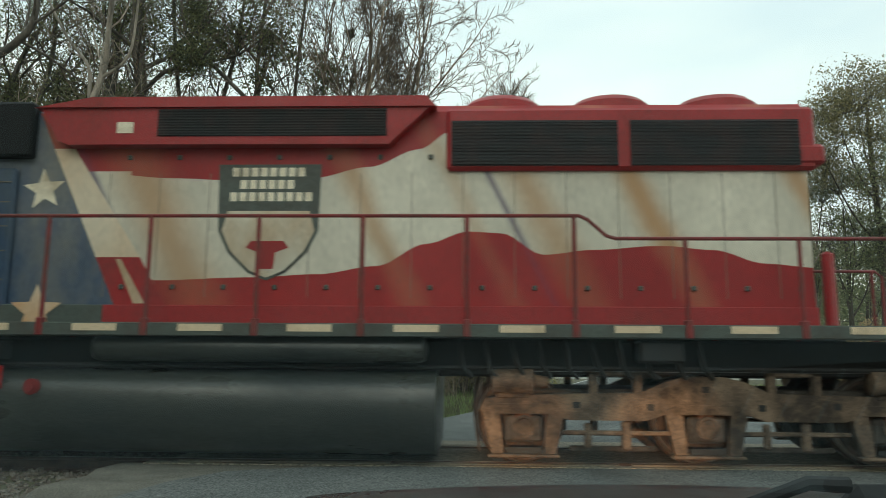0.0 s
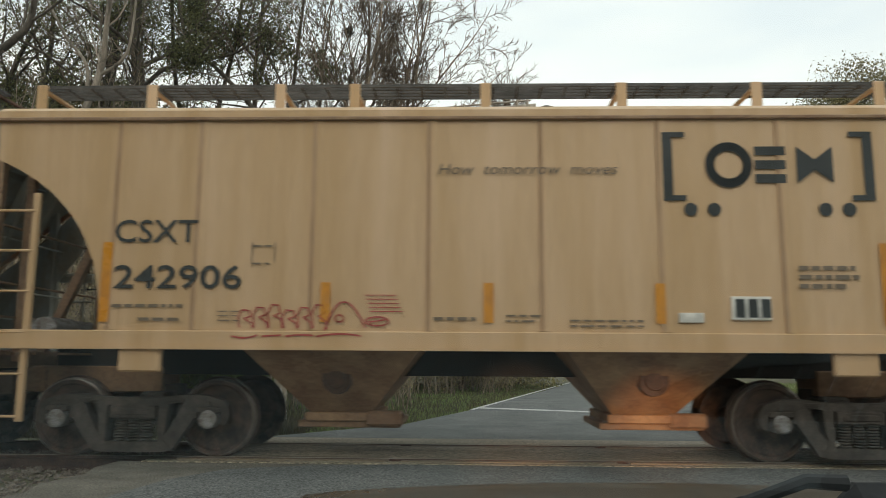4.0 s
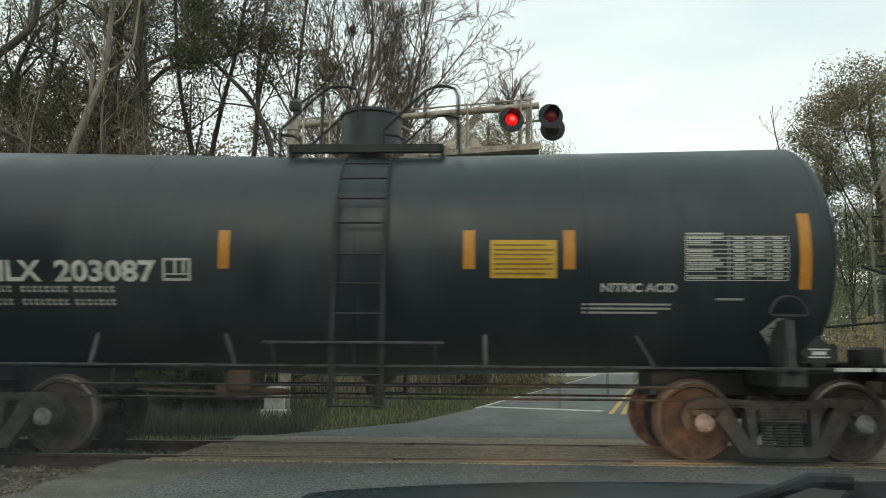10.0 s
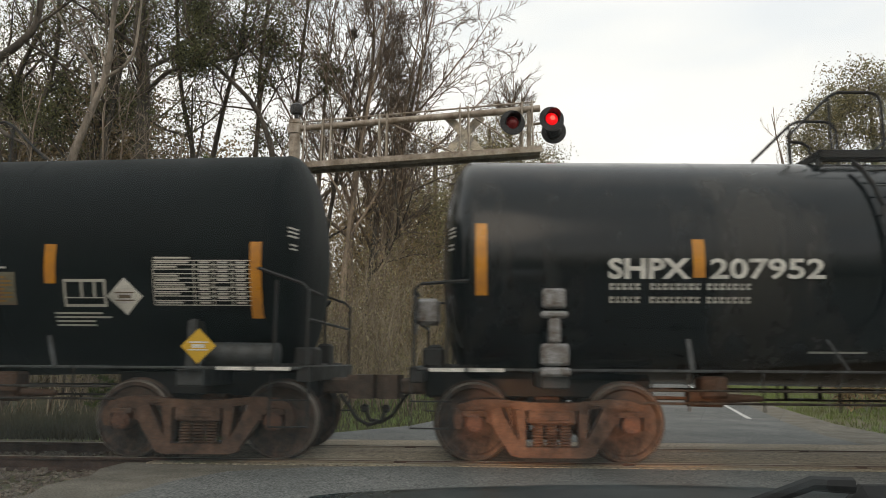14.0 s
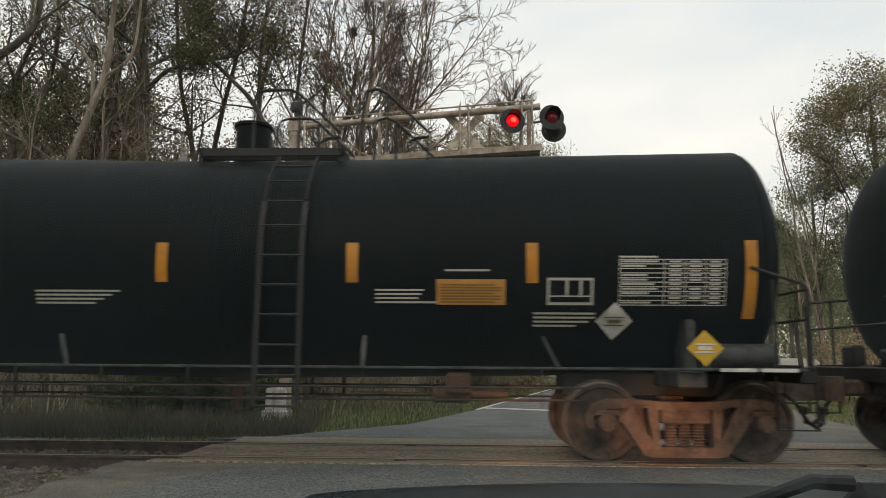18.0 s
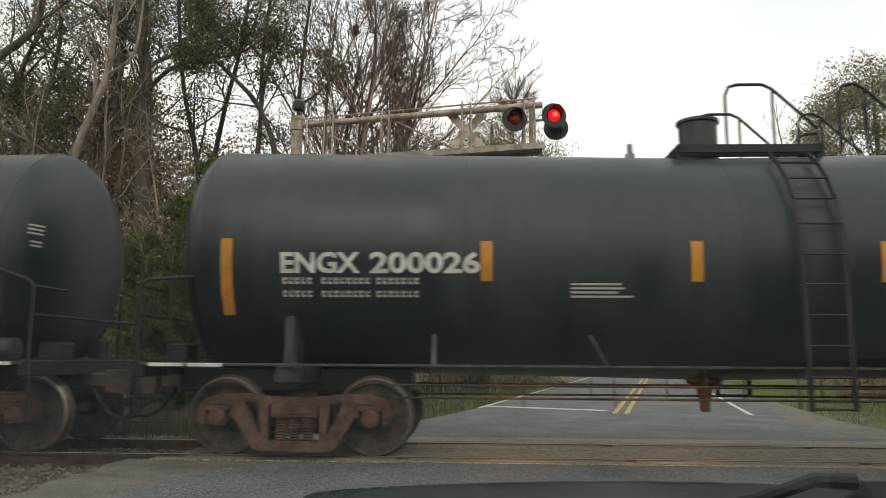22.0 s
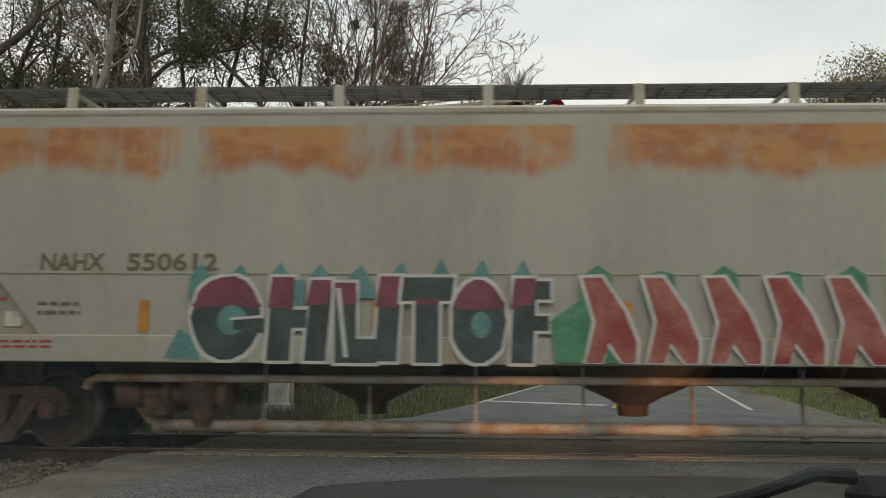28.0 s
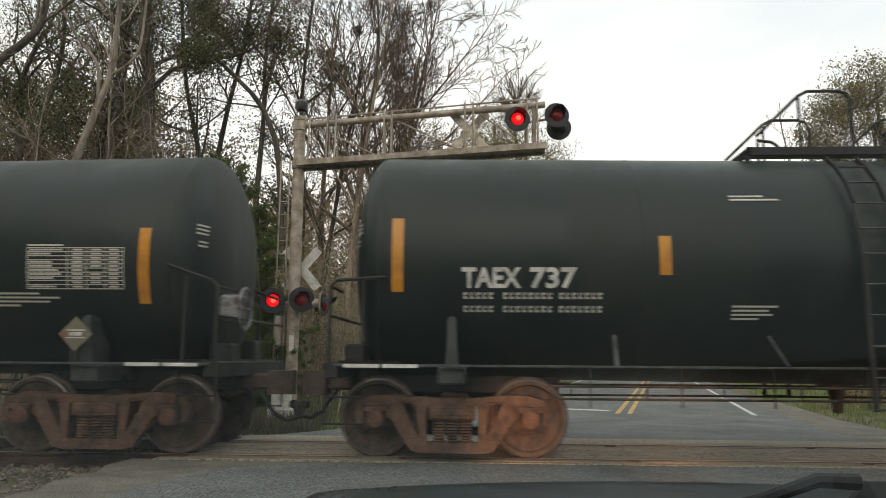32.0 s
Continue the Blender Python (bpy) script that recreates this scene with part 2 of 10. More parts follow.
def rusted(name, paint, rust, deep, z_lo, z_hi, amount=1.0, stretch=(0.7, 0.7, 0.35), low=0.25, scale=2.0, pale=(0.42, 0.27, 0.14), soft=0.30, cover=1.0):
    """Paint with rust that eats in between the heights z_lo and z_hi, ragged and streaked downwards, and light stains elsewhere."""
    mat = bpy.data.materials.new(name)
    mat.use_nodes = True
    n, l = mat.node_tree.nodes, mat.node_tree.links
    bs = n["Principled BSDF"]
    bs.inputs["Roughness"].default_value = 0.7
    tc = n.new("ShaderNodeTexCoord")
    sep = n.new("ShaderNodeSeparateXYZ")
    l.new(tc.outputs["Object"], sep.inputs["Vector"])
    mp = n.new("ShaderNodeMapping")
    mp.inputs["Scale"].default_value = stretch
    l.new(tc.outputs["Object"], mp.inputs["Vector"])
    n1 = n.new("ShaderNodeTexNoise")
    n1.inputs["Scale"].default_value, n1.inputs["Detail"].default_value, n1.inputs["Roughness"].default_value = scale, 8, 0.6
    l.new(mp.outputs["Vector"], n1.inputs["Vector"])
    mq = n.new("ShaderNodeMapping")
    mq.inputs["Scale"].default_value = (0.9, 0.9, 1.5)
    l.new(tc.outputs["Object"], mq.inputs["Vector"])
    n2 = n.new("ShaderNodeTexNoise")
    n2.inputs["Scale"].default_value, n2.inputs["Detail"].default_value, n2.inputs["Roughness"].default_value = scale * 0.9, 9, 0.68
    l.new(mq.outputs["Vector"], n2.inputs["Vector"])
    n3 = n.new("ShaderNodeTexNoise")
    n3.inputs["Scale"].default_value, n3.inputs["Detail"].default_value = 45, 4
    l.new(tc.outputs["Object"], n3.inputs["Vector"])
    hgt = n.new("ShaderNodeMapRange")
    hgt.inputs["From Min"].default_value, hgt.inputs["From Max"].default_value = z_lo, z_hi
    hgt.clamp = False
    l.new(sep.outputs["Z"], hgt.inputs["Value"])
    add = n.new("ShaderNodeMath")
    add.operation = "MULTIPLY_ADD"
    l.new(n1.outputs["Fac"], add.inputs[0])
    add.inputs[1].default_value = 1.6 * amount
    l.new(hgt.outputs["Result"], add.inputs[2])
    mask = n.new("ShaderNodeMapRange")
    mask.inputs["From Min"].default_value, mask.inputs["From Max"].default_value = 1.27 - soft / 2, 1.27 + soft / 2
    mask.inputs["To Max"].default_value = cover
    mask.interpolation_type = "SMOOTHSTEP"
    l.new(add.outputs["Value"], mask.inputs["Value"])
    core = n.new("ShaderNodeMapRange")
    core.inputs["From Min"].default_value, core.inputs["From Max"].default_value = 1.30, 1.30 + soft * 1.2
    core.interpolation_type = "SMOOTHSTEP"
    l.new(add.outputs["Value"], core.inputs["Value"])
    rr = n.new("ShaderNodeValToRGB")
    rr.color_ramp.elements[0].position, rr.color_ramp.elements[0].color = 0.40, rgba(deep)
    rr.color_ramp.elements[1].position, rr.color_ramp.elements[1].color = 0.58, rgba(rust)
    l.new(n2.outputs["Fac"], rr.inputs["Fac"])
    fade = n.new("ShaderNodeMix")
    fade.data_type = "RGBA"
    l.new(core.outputs["Result"], fade.inputs["Factor"])
    fade.inputs["A"].default_value = rgba(pale)
    l.new(rr.outputs["Color"], fade.inputs["B"])
    pr = n.new("ShaderNodeValToRGB")
    pr.color_ramp.elements[0].position, pr.color_ramp.elements[0].color = 0.3, rgba(tuple(c * (1 - low) for c in paint))
    pr.color_ramp.elements[1].position, pr.color_ramp.elements[1].color = 0.65, rgba(paint)
    l.new(n1.outputs["Fac"], pr.inputs["Fac"])
    mx = n.new("ShaderNodeMix")
    mx.data_type = "RGBA"
    l.new(mask.outputs["Result"], mx.inputs["Factor"])
    l.new(pr.outputs["Color"], mx.inputs["A"])
    l.new(fade.outputs["Result"], mx.inputs["B"])
    hsv = n.new("ShaderNodeHueSaturation")
    mr = n.new("ShaderNodeMapRange")
    mr.inputs["From Min"].default_value, mr.inputs["From Max"].default_value = 0.3, 0.7
    mr.inputs["To Min"].default_value, mr.inputs["To Max"].default_value = 0.85, 1.12
    l.new(n3.outputs["Fac"], mr.inputs["Value"])
    l.new(mr.outputs["Result"], hsv.inputs["Value"])
    l.new(mx.outputs["Result"], hsv.inputs["Color"])
    l.new(hsv.outputs["Color"], bs.inputs["Base Color"])
    bp = n.new("ShaderNodeBump")
    bp.inputs["Strength"].default_value, bp.inputs["Distance"].default_value = 0.2, 0.01
    l.new(n3.outputs["Fac"], bp.inputs["Height"])
    l.new(bp.outputs["Normal"], bs.inputs["Normal"])
    return mat


def banded(name, paint, rust, deep, z0, z1):
    """Paint with blocks of rust between two heights, broken by clean gaps and with runs under them."""
    mat = surface(name, paint, 0.68, 0, 0.08, 1.1, 35, dirt=tuple(c * 0.86 for c in paint), dirt_amount=0.6, stretch=(1, 1, 0.3), bump=0.05)
    n, l = mat.node_tree.nodes, mat.node_tree.links
    bs = n["Principled BSDF"]
    prev = bs.inputs["Base Color"].links[0].from_socket
    tc = n.new("ShaderNodeTexCoord")
    sep = n.new("ShaderNodeSeparateXYZ")
    l.new(tc.outputs["Object"], sep.inputs["Vector"])

    def fuzz(stretch, scale, detail):
        mp, nz = n.new("ShaderNodeMapping"), n.new("ShaderNodeTexNoise")
        mp.inputs["Scale"].default_value = stretch
        nz.inputs["Scale"].default_value, nz.inputs["Detail"].default_value, nz.inputs["Roughness"].default_value = scale, detail, 0.6
        l.new(tc.outputs["Object"], mp.inputs["Vector"])
        l.new(mp.outputs["Vector"], nz.inputs["Vector"])
        return nz.outputs["Fac"]

    def ramp(value, a, b, lo=0.0, hi=1.0):
        mr = n.new("ShaderNodeMapRange")
        mr.interpolation_type = "SMOOTHSTEP"
        mr.inputs["From Min"].default_value, mr.inputs["From Max"].default_value = a, b
        mr.inputs["To Min"].default_value, mr.inputs["To Max"].default_value = lo, hi
        l.new(value, mr.inputs["Value"])
        return mr.outputs["Result"]

    def calc(op, a, b):
        m = n.new("ShaderNodeMath")
        m.operation = op
        l.new(a, m.inputs[0])
        if isinstance(b, float):
            m.inputs[1].default_value = b
        else:
            l.new(b, m.inputs[1])
        return m.outputs["Value"]

    edge = calc("MULTIPLY", calc("SUBTRACT", fuzz((1.3, 1, 0.35), 1.7, 5), fuzz((0.5, 1, 0.0), 1.1, 2)), 0.5)
    z = calc("ADD", sep.outputs["Z"], edge)
    low = ramp(z, z0 - 0.16, z0 + 0.08)
    high = ramp(sep.outputs["Z"], z1 + 0.03, z1 - 0.02)
    gaps = ramp(fuzz((0.62, 1, 0.10), 1.5, 6), 0.36, 0.47)
    grain = ramp(fuzz((1.2, 1, 1.0), 3.0, 7), 0.25, 0.50, 0.45, 0.95)
    mask = calc("MULTIPLY", calc("MULTIPLY", low, high), calc("MULTIPLY", gaps, grain))
    tone = n.new("ShaderNodeMix")
    tone.data_type = "RGBA"
    l.new(ramp(fuzz((0.8, 1, 1.6), 2.2, 6), 0.42, 0.62), tone.inputs["Factor"])
    tone.inputs["A"].default_value, tone.inputs["B"].default_value = rgba(rust), rgba(deep)
    mx = n.new("ShaderNodeMix")
    mx.data_type = "RGBA"
    l.new(mask, mx.inputs["Factor"])
    l.new(prev, mx.inputs["A"])
    l.new(tone.outputs["Result"], mx.inputs["B"])
    l.new(mx.outputs["Result"], bs.inputs["Base Color"])
    return mat


M = {}
M["tank_black"] = surface("tank_black", (0.0028, 0.0056, 0.0064), 0.60, 0, 0.25, 0.8, 30, dirt=(0.0056, 0.0086, 0.0088), dirt_amount=0.6, stretch=(1.2, 1.2, 0.35), bump=0.04, spec=0.12, rough_vary=0.10)
M["tank_grey"] = surface("tank_grey", (0.0068, 0.0150, 0.0180), 0.46, 0, 0.2, 0.7, 30, dirt=(0.029, 0.040, 0.042), dirt_amount=0.5, stretch=(1.5, 1.5, 0.22), bump=0.04, spec=0.55)
M["tank_gloss"] = surface("tank_gloss", (0.0050, 0.0075, 0.0088), 0.21, 0, 0.3, 0.8, 30, dirt=(0.032, 0.030, 0.026), dirt_amount=0.4, stretch=(1.6, 1.6, 0.3), bump=0.05, rough_vary=0.12, spec=0.34)
M["tank_olive"] = surface("tank_olive", (0.0110, 0.0185, 0.0170), 0.48, 0, 0.25, 0.8, 30, dirt=(0.023, 0.028, 0.024), dirt_amount=0.6, stretch=(1.2, 1.2, 0.4), bump=0.04, spec=0.35)
M["frame_black"] = surface("frame_black", (0.012, 0.013, 0.013), 0.65, 0, 0.3, 4, 40, dirt=(0.026, 0.022, 0.018), bump=0.1)
M["truck_rust"] = surface("truck_rust", (0.185, 0.105, 0.068), 0.85, 0, 0.3, 5, 50, dirt=(0.06, 0.038, 0.028), dirt_amount=0.8, bump=0.5)
M["truck_dust"] = surface("truck_dust", (0.235, 0.160, 0.105), 0.85, 0, 0.4, 3, 40, dirt=(0.045, 0.034, 0.026), dirt_amount=0.8, bump=0.5)
M["truck_dark"] = surface("truck_dark", (0.100, 0.084, 0.070), 0.85, 0, 0.3, 5, 50, dirt=(0.04, 0.035, 0.03), dirt_amount=0.8, bump=0.5)
M["wheel"] = surface("wheel", (0.120, 0.080, 0.060), 0.7, 0.2, 0.3, 6, 50, dirt=(0.04, 0.032, 0.028), dirt_amount=0.6, bump=0.3)
M["tread"] = surface("tread", (0.36, 0.32, 0.28), 0.45, 0.8, 0.15, 8, 60, bump=0.02)
M["hub"] = surface("hub", (0.30, 0.30, 0.30), 0.6, 0.2, 0.3, 8, 50, dirt=(0.12, 0.09, 0.07))
M["hub_rust"] = surface("hub_rust", (0.17, 0.085, 0.055), 0.8, 0.1, 0.3, 8, 50, dirt=(0.08, 0.05, 0.04))
M["saddle"] = surface("saddle", (0.055, 0.060, 0.060), 0.6, 0, 0.25, 4, 40, dirt=(0.03, 0.03, 0.03))
M["coupler"] = surface("coupler", (0.12, 0.082, 0.060), 0.85, 0, 0.3, 5, 50, dirt=(0.05, 0.038, 0.03), dirt_amount=0.8, bump=0.4)
M["rail_grey"] = surface("rail_grey", (0.060, 0.064, 0.064), 0.6, 0, 0.3, 5, 40, dirt=(0.03, 0.03, 0.03))
M["tan"] = surface("tan", (0.605, 0.415, 0.255), 0.55, 0, 0.07, 0.9, 25, dirt=(0.50, 0.325, 0.165), dirt_amount=0.75, stretch=(2.2, 2.2, 0.16), bump=0.03)
M["tan_bay"] = surface("tan_bay", (0.44, 0.285, 0.16), 0.7, 0, 0.2, 2.5, 25, dirt=(0.27, 0.155, 0.09), dirt_amount=0.7, bump=0.1)
M["tan_seam"] = surface("tan_seam", (0.44, 0.285, 0.165), 0.7, 0, 0.12, 2.0, 25, dirt=(0.34, 0.21, 0.12), dirt_amount=0.6, stretch=(1, 1, 0.2))
M["tan_dark"] = surface("tan_dark", (0.34, 0.22, 0.125), 0.7, 0, 0.2, 2.5, 25, dirt=(0.22, 0.13, 0.08), dirt_amount=0.8, bump=0.1)
M["aeqx_side"] = rusted("aeqx_side", (0.2691, 0.2808, 0.2379), (0.40, 0.145, 0.047), (0.23, 0.070, 0.029), 1.33, 2.73, 0.58, stretch=(1.0, 1.0, 0.45), scale=2.8, soft=0.22)
M["aeqx_red"] = surface("aeqx_red", (0.2106, 0.0718, 0.0452), 0.75, 0, 0.25, 1.3, 30, dirt=(0.0897, 0.0406, 0.0281), dirt_amount=0.7, stretch=(1.3, 1.3, 0.3), bump=0.2)
M["grey_olive"] = surface("grey_olive", (0.17, 0.16, 0.11), 0.75, 0, 0.2, 2, 30, dirt=(0.22, 0.10, 0.06), dirt_amount=0.4, bump=0.2)
M["aeqx_post"] = surface("aeqx_post", (0.2028, 0.1911, 0.156), 0.75, 0, 0.2, 2.2, 30, dirt=(0.2574, 0.117, 0.0546), dirt_amount=0.5, stretch=(1, 1, 0.6), bump=0.1)
M["aeqx_grey"] = surface("aeqx_grey", (0.3042, 0.3081, 0.2652), 0.65, 0, 0.12, 1.2, 30, dirt=(0.2574, 0.2106, 0.1482), dirt_amount=0.35, stretch=(1, 1, 0.5), bump=0.06)
M["nahx_side"] = banded("nahx_side", (0.415, 0.405, 0.345), (0.50, 0.235, 0.075), (0.40, 0.140, 0.045), 3.27, 3.73)
M["nahx_grey"] = surface("nahx_grey", (0.415, 0.405, 0.345), 0.65, 0, 0.12, 1.2, 30, dirt=(0.37, 0.31, 0.22), dirt_amount=0.35, stretch=(1, 1, 0.5), bump=0.06)
M["pipe"] = surface("pipe", (0.40, 0.37, 0.32), 0.6, 0, 0.2, 3, 40, dirt=(0.30, 0.17, 0.09), dirt_amount=0.5, bump=0.08)
M["under_brown"] = surface("under_brown", (0.15, 0.085, 0.055), 0.85, 0, 0.25, 3, 40, dirt=(0.08, 0.05, 0.035), dirt_amount=0.8, bump=0.25)
M["grating"] = surface("grating", (0.10, 0.095, 0.09), 0.6, 0.6, 0.2, 4, 40, bump=0.05)
M["yellow"] = surface("yellow", (0.62, 0.26, 0.025), 0.35, 0, 0.12, 4, 40, dirt=(0.46, 0.19, 0.03), bump=0.02)
M["placard_yellow"] = surface("placard_yellow", (0.66, 0.40, 0.03), 0.5, 0, 0.06, 4, 40, bump=0.02)
M["placard_orange"] = surface("placard_orange", (0.62, 0.30, 0.07), 0.5, 0, 0.06, 4, 40, bump=0.02)
M["brown_ink"] = surface("brown_ink", (0.30, 0.16, 0.03), 0.6, 0, 0.05)
M["white_paint"] = surface("white_paint", (0.78, 0.765, 0.71), 0.55, 0, 0.08, 4, 40, dirt=(0.45, 0.44, 0.40), bump=0.03)
M["grey_ink"] = surface("grey_ink", (0.56, 0.54, 0.48), 0.6, 0, 0.1)
M["black_ink"] = surface("black_ink", (0.025, 0.03, 0.03), 0.6, 0, 0.1)
M["dim_ink"] = surface("dim_ink", (0.17, 0.13, 0.09), 0.6, 0, 0.1)
M["red_ink"] = surface("red_ink", (0.40, 0.07, 0.06), 0.6, 0, 0.15)
M["pink_ink"] = surface("pink_ink", (0.55, 0.12, 0.12), 0.6, 0, 0.15)
M["rail"] = surface("rail", (0.10, 0.06, 0.045), 0.7, 0.3, 0.25, 5, 50, dirt=(0.06, 0.035, 0.028), bump=0.2)
M["rail_top"] = surface("rail_top", (0.34, 0.30, 0.25), 0.75, 0.2, 0.15, 6, 60, bump=0.03)

# ---- ground, road and track ----
M["asphalt"] = surface("asphalt", (0.170, 0.176, 0.168), 0.85, 0, 0.85, 0.9, 48, dirt=(0.125, 0.132, 0.128), dirt_amount=0.7, bump=0.9)
M["asphalt_brown"] = surface("asphalt_brown", (0.36, 0.31, 0.235), 0.9, 0, 0.85, 1.2, 38, dirt=(0.27, 0.222, 0.165), dirt_amount=0.8, stretch=(0.5, 2.0, 1), bump=0.6)
M["shoulder"] = surface("shoulder", (0.215, 0.198, 0.160), 0.95, 0, 0.7, 2.0, 55, dirt=(0.14, 0.126, 0.10), dirt_amount=0.7, bump=0.8)
M["soil"] = surface("soil", (0.135, 0.118, 0.070), 0.95, 0, 0.4, 0.7, 40, dirt=(0.095, 0.092, 0.048), dirt_amount=0.7, bump=0.8)
M["line_white"] = surface("line_white", (0.66, 0.66, 0.64), 0.7, 0, 0.2, 6, 60, dirt=(0.45, 0.45, 0.43), dirt_amount=0.5, bump=0.2)
M["line_yellow"] = surface("line_yellow", (0.60, 0.38, 0.09), 0.7, 0, 0.2, 6, 60, dirt=(0.40, 0.27, 0.10), dirt_amount=0.5, bump=0.2)
M["timber"] = surface("timber", (0.25, 0.205, 0.155), 0.9, 0, 0.4, 2, 50, dirt=(0.20, 0.155, 0.11), dirt_amount=0.8, stretch=(0.4, 3, 3), bump=0.5)
M["grass"] = surface("grass", (0.215, 0.305, 0.090), 0.8, 0, 0.35, 0.8, 30, dirt=(0.16, 0.15, 0.07), dirt_amount=0.5, bump=0.0)
M["dry_grass"] = surface("dry_grass", (0.105, 0.090, 0.052), 0.85, 0, 0.35, 0.8, 30, dirt=(0.075, 0.075, 0.035), dirt_amount=0.6, bump=0.0)

ROAD_TURN = radians(15.7)
RD = Vector((math.sin(ROAD_TURN), math.cos(ROAD_TURN), 0))
RS = Vector((math.cos(ROAD_TURN), -math.sin(ROAD_TURN), 0))


def road_pt(side, ahead, z):
    """A point by its distance right of the road's middle line and along it."""
    p = Vector((-0.83, 0, 0)) + RS * side + RD * ahead
    return (p.x, p.y, z)


def on_track(a, off, z):
    """A point along the track (a) and off on the camera's side of its middle."""
    p = ALONG * a + ACROSS * (TRACK_D - off)
    return (p.x, p.y, z)


def grid(name, x0, x1, y0, y1, nx, ny, f, mat, label, category):
    vs = [(x0 + (x1 - x0) * i / nx, y0 + (y1 - y0) * j / ny, 0) for j in range(ny + 1) for i in range(nx + 1)]
    vs = [(x, y, f(x, y)) for x, y, _ in vs]
    fs = [(j * (nx + 1) + i, j * (nx + 1) + i + 1, (j + 1) * (nx + 1) + i + 1, (j + 1) * (nx + 1) + i) for j in range(ny) for i in range(nx)]
    ob = part(name, Build().add(vs, fs), mat, smooth=80)
    return tagged(ob, label, category, kind="structure")


def ground_z(x, y):
    """Soil lies a little under the road, lower beside the track, and dips by the wood."""
    d = abs((Vector((x, y, 0)) - ACROSS * TRACK_D).dot(ACROSS))
    z = -0.17 - 0.10 * math.exp(-((d - 4.0) / 2.0) ** 2)
    return z + 0.05 * noise.noise((x * 0.3, y * 0.3, 0.0))


grid("ground", -60, 70, -8, 110, 130, 118, ground_z, M["soil"], "damp brown soil with thin grass beside the track", "ground")
far = Build().add([(-3000, -3000, -0.6), (3000, -3000, -0.6), (3000, 3000, -0.6), (-3000, 3000, -0.6)], [(0, 1, 2, 3)])
tagged(part("ground_far", far, M["soil"]), "flat land reaching to the horizon", "ground", kind="structure")

# road: near side, flared at the crossing, then two lanes leading away
b = Build()
left = [(-4.6, -8), (-4.4, 4), (-4.05, 6.3), (-3.95, 7.6)]
outline_n = [(-5.0, -8), (-4.2, 5.0), (-3.9, 6.1), (-3.68, 6.8), (-3.80, 7.3), (-3.66, 7.9), (-3.78, 8.4), (-3.72, 8.90), (9.0, 8.45), (8.0, 4.0), (7.0, -8)]
b.prism(outline_n, -0.30, -0.035, "z")
tagged(part("road_near", b, M["shoulder"]), "worn grey asphalt road before the crossing", "road", kind="structure")
b = Build()
far_l = [(-3.5, 11.35), (-2.6, 11.75), (-0.62, 14.1), (0.75, 18.0), (4.25, 29.9)]
far_r = [(6.3, 10.95), (6.35, 12.5), (6.95, 15.3), (8.95, 22.4)]
b.prism(far_l + [(p[0], p[1]) for p in (road_pt(-3.45, 62, 0), road_pt(3.45, 62, 0))] + list(reversed(far_r)), -0.30, -0.035, "z")
tagged(part("road_far", b, M["asphalt"]), "worn grey asphalt road leading away past the crossing", "road", kind="structure")
b = Build()
b.add([(-60, 58.0, -0.3), (80, 62.0, -0.3), (80, 66.0, 1.45), (-60, 62.0, 1.45), (80, 74.0, 1.45), (-60, 70.0, 1.45)], [(0, 1, 2, 3), (3, 2, 4, 5)])
M["bank"] = surface("bank", (0.42, 0.41, 0.37), 0.9, 0, 0.25, 0.3, 20, dirt=(0.26, 0.24, 0.17), dirt_amount=0.7, stretch=(0.3, 1, 1), bump=0.3)
tagged(part("road_cross", b, M["bank"]), "pale raised cross road at the far junction", "road", kind="structure")
b = Build()
b.prism([(-3.0, 3.0), (-2.90, 5.6), (-2.87, 6.56), (-2.69, 7.53), (-2.33, 8.22), (-1.95, 8.42), (-1.48, 8.56), (-0.7, 8.68), (0.0, 8.74), (2.1, 8.74), (4.7, 8.66), (8.6, 8.40), (7.8, 4.0), (6.0, -7.5), (-2.0, -7.5)], -0.10, -0.030, "z")
tagged(part("road_patch", b, M["asphalt"]), "newer bluish asphalt patch before the crossing", "road", kind="structure")
# gravel shoulders
b = Build()
b.prism([(6.2, 10.9), (6.25, 12.5), (6.85, 15.3), (8.85, 22.4), (9.6, 22.2), (7.9, 15.2), (7.6, 12.6), (9.5, 10.7)], -0.29, -0.045, "z")
tagged(part("shoulder_far", b, M["shoulder"]), "pale gravel shoulder of the far road", "shoulder", kind="structure")
# painted lines
b = Build()
def line(side0, a0, side1, a1, w):
    p, q = Vector(road_pt(side0, a0, 0)), Vector(road_pt(side1, a1, 0))
    d = (q - p).normalized()
    n = Vector((-d.y, d.x, 0)) * w / 2
    b.add([(v.x, v.y, -0.030) for v in (p + n, p - n, q - n, q + n)], [(0, 1, 2, 3)])
line(-0.13, 17.2, 0.02, 60, 0.11)
line(0.13, 17.2, 0.28, 60, 0.11)
tagged(part("center_line", b, M["line_yellow"]), "double yellow line along the road", "road marking", kind="structure")
b = Build()
line(-3.35, 18.6, -0.35, 18.1, 0.40)
tagged(part("stop_line", b, M["line_white"]), "white stop line across the lane", "road marking", kind="structure")
b = Build()
line(2.75, 17.8, 2.4, 60, 0.11)
line(-3.35, 17.9, -3.35, 60, 0.11)
tagged(part("edge_line", b, M["line_white"]), "white edge line of the road", "road marking", kind="structure")

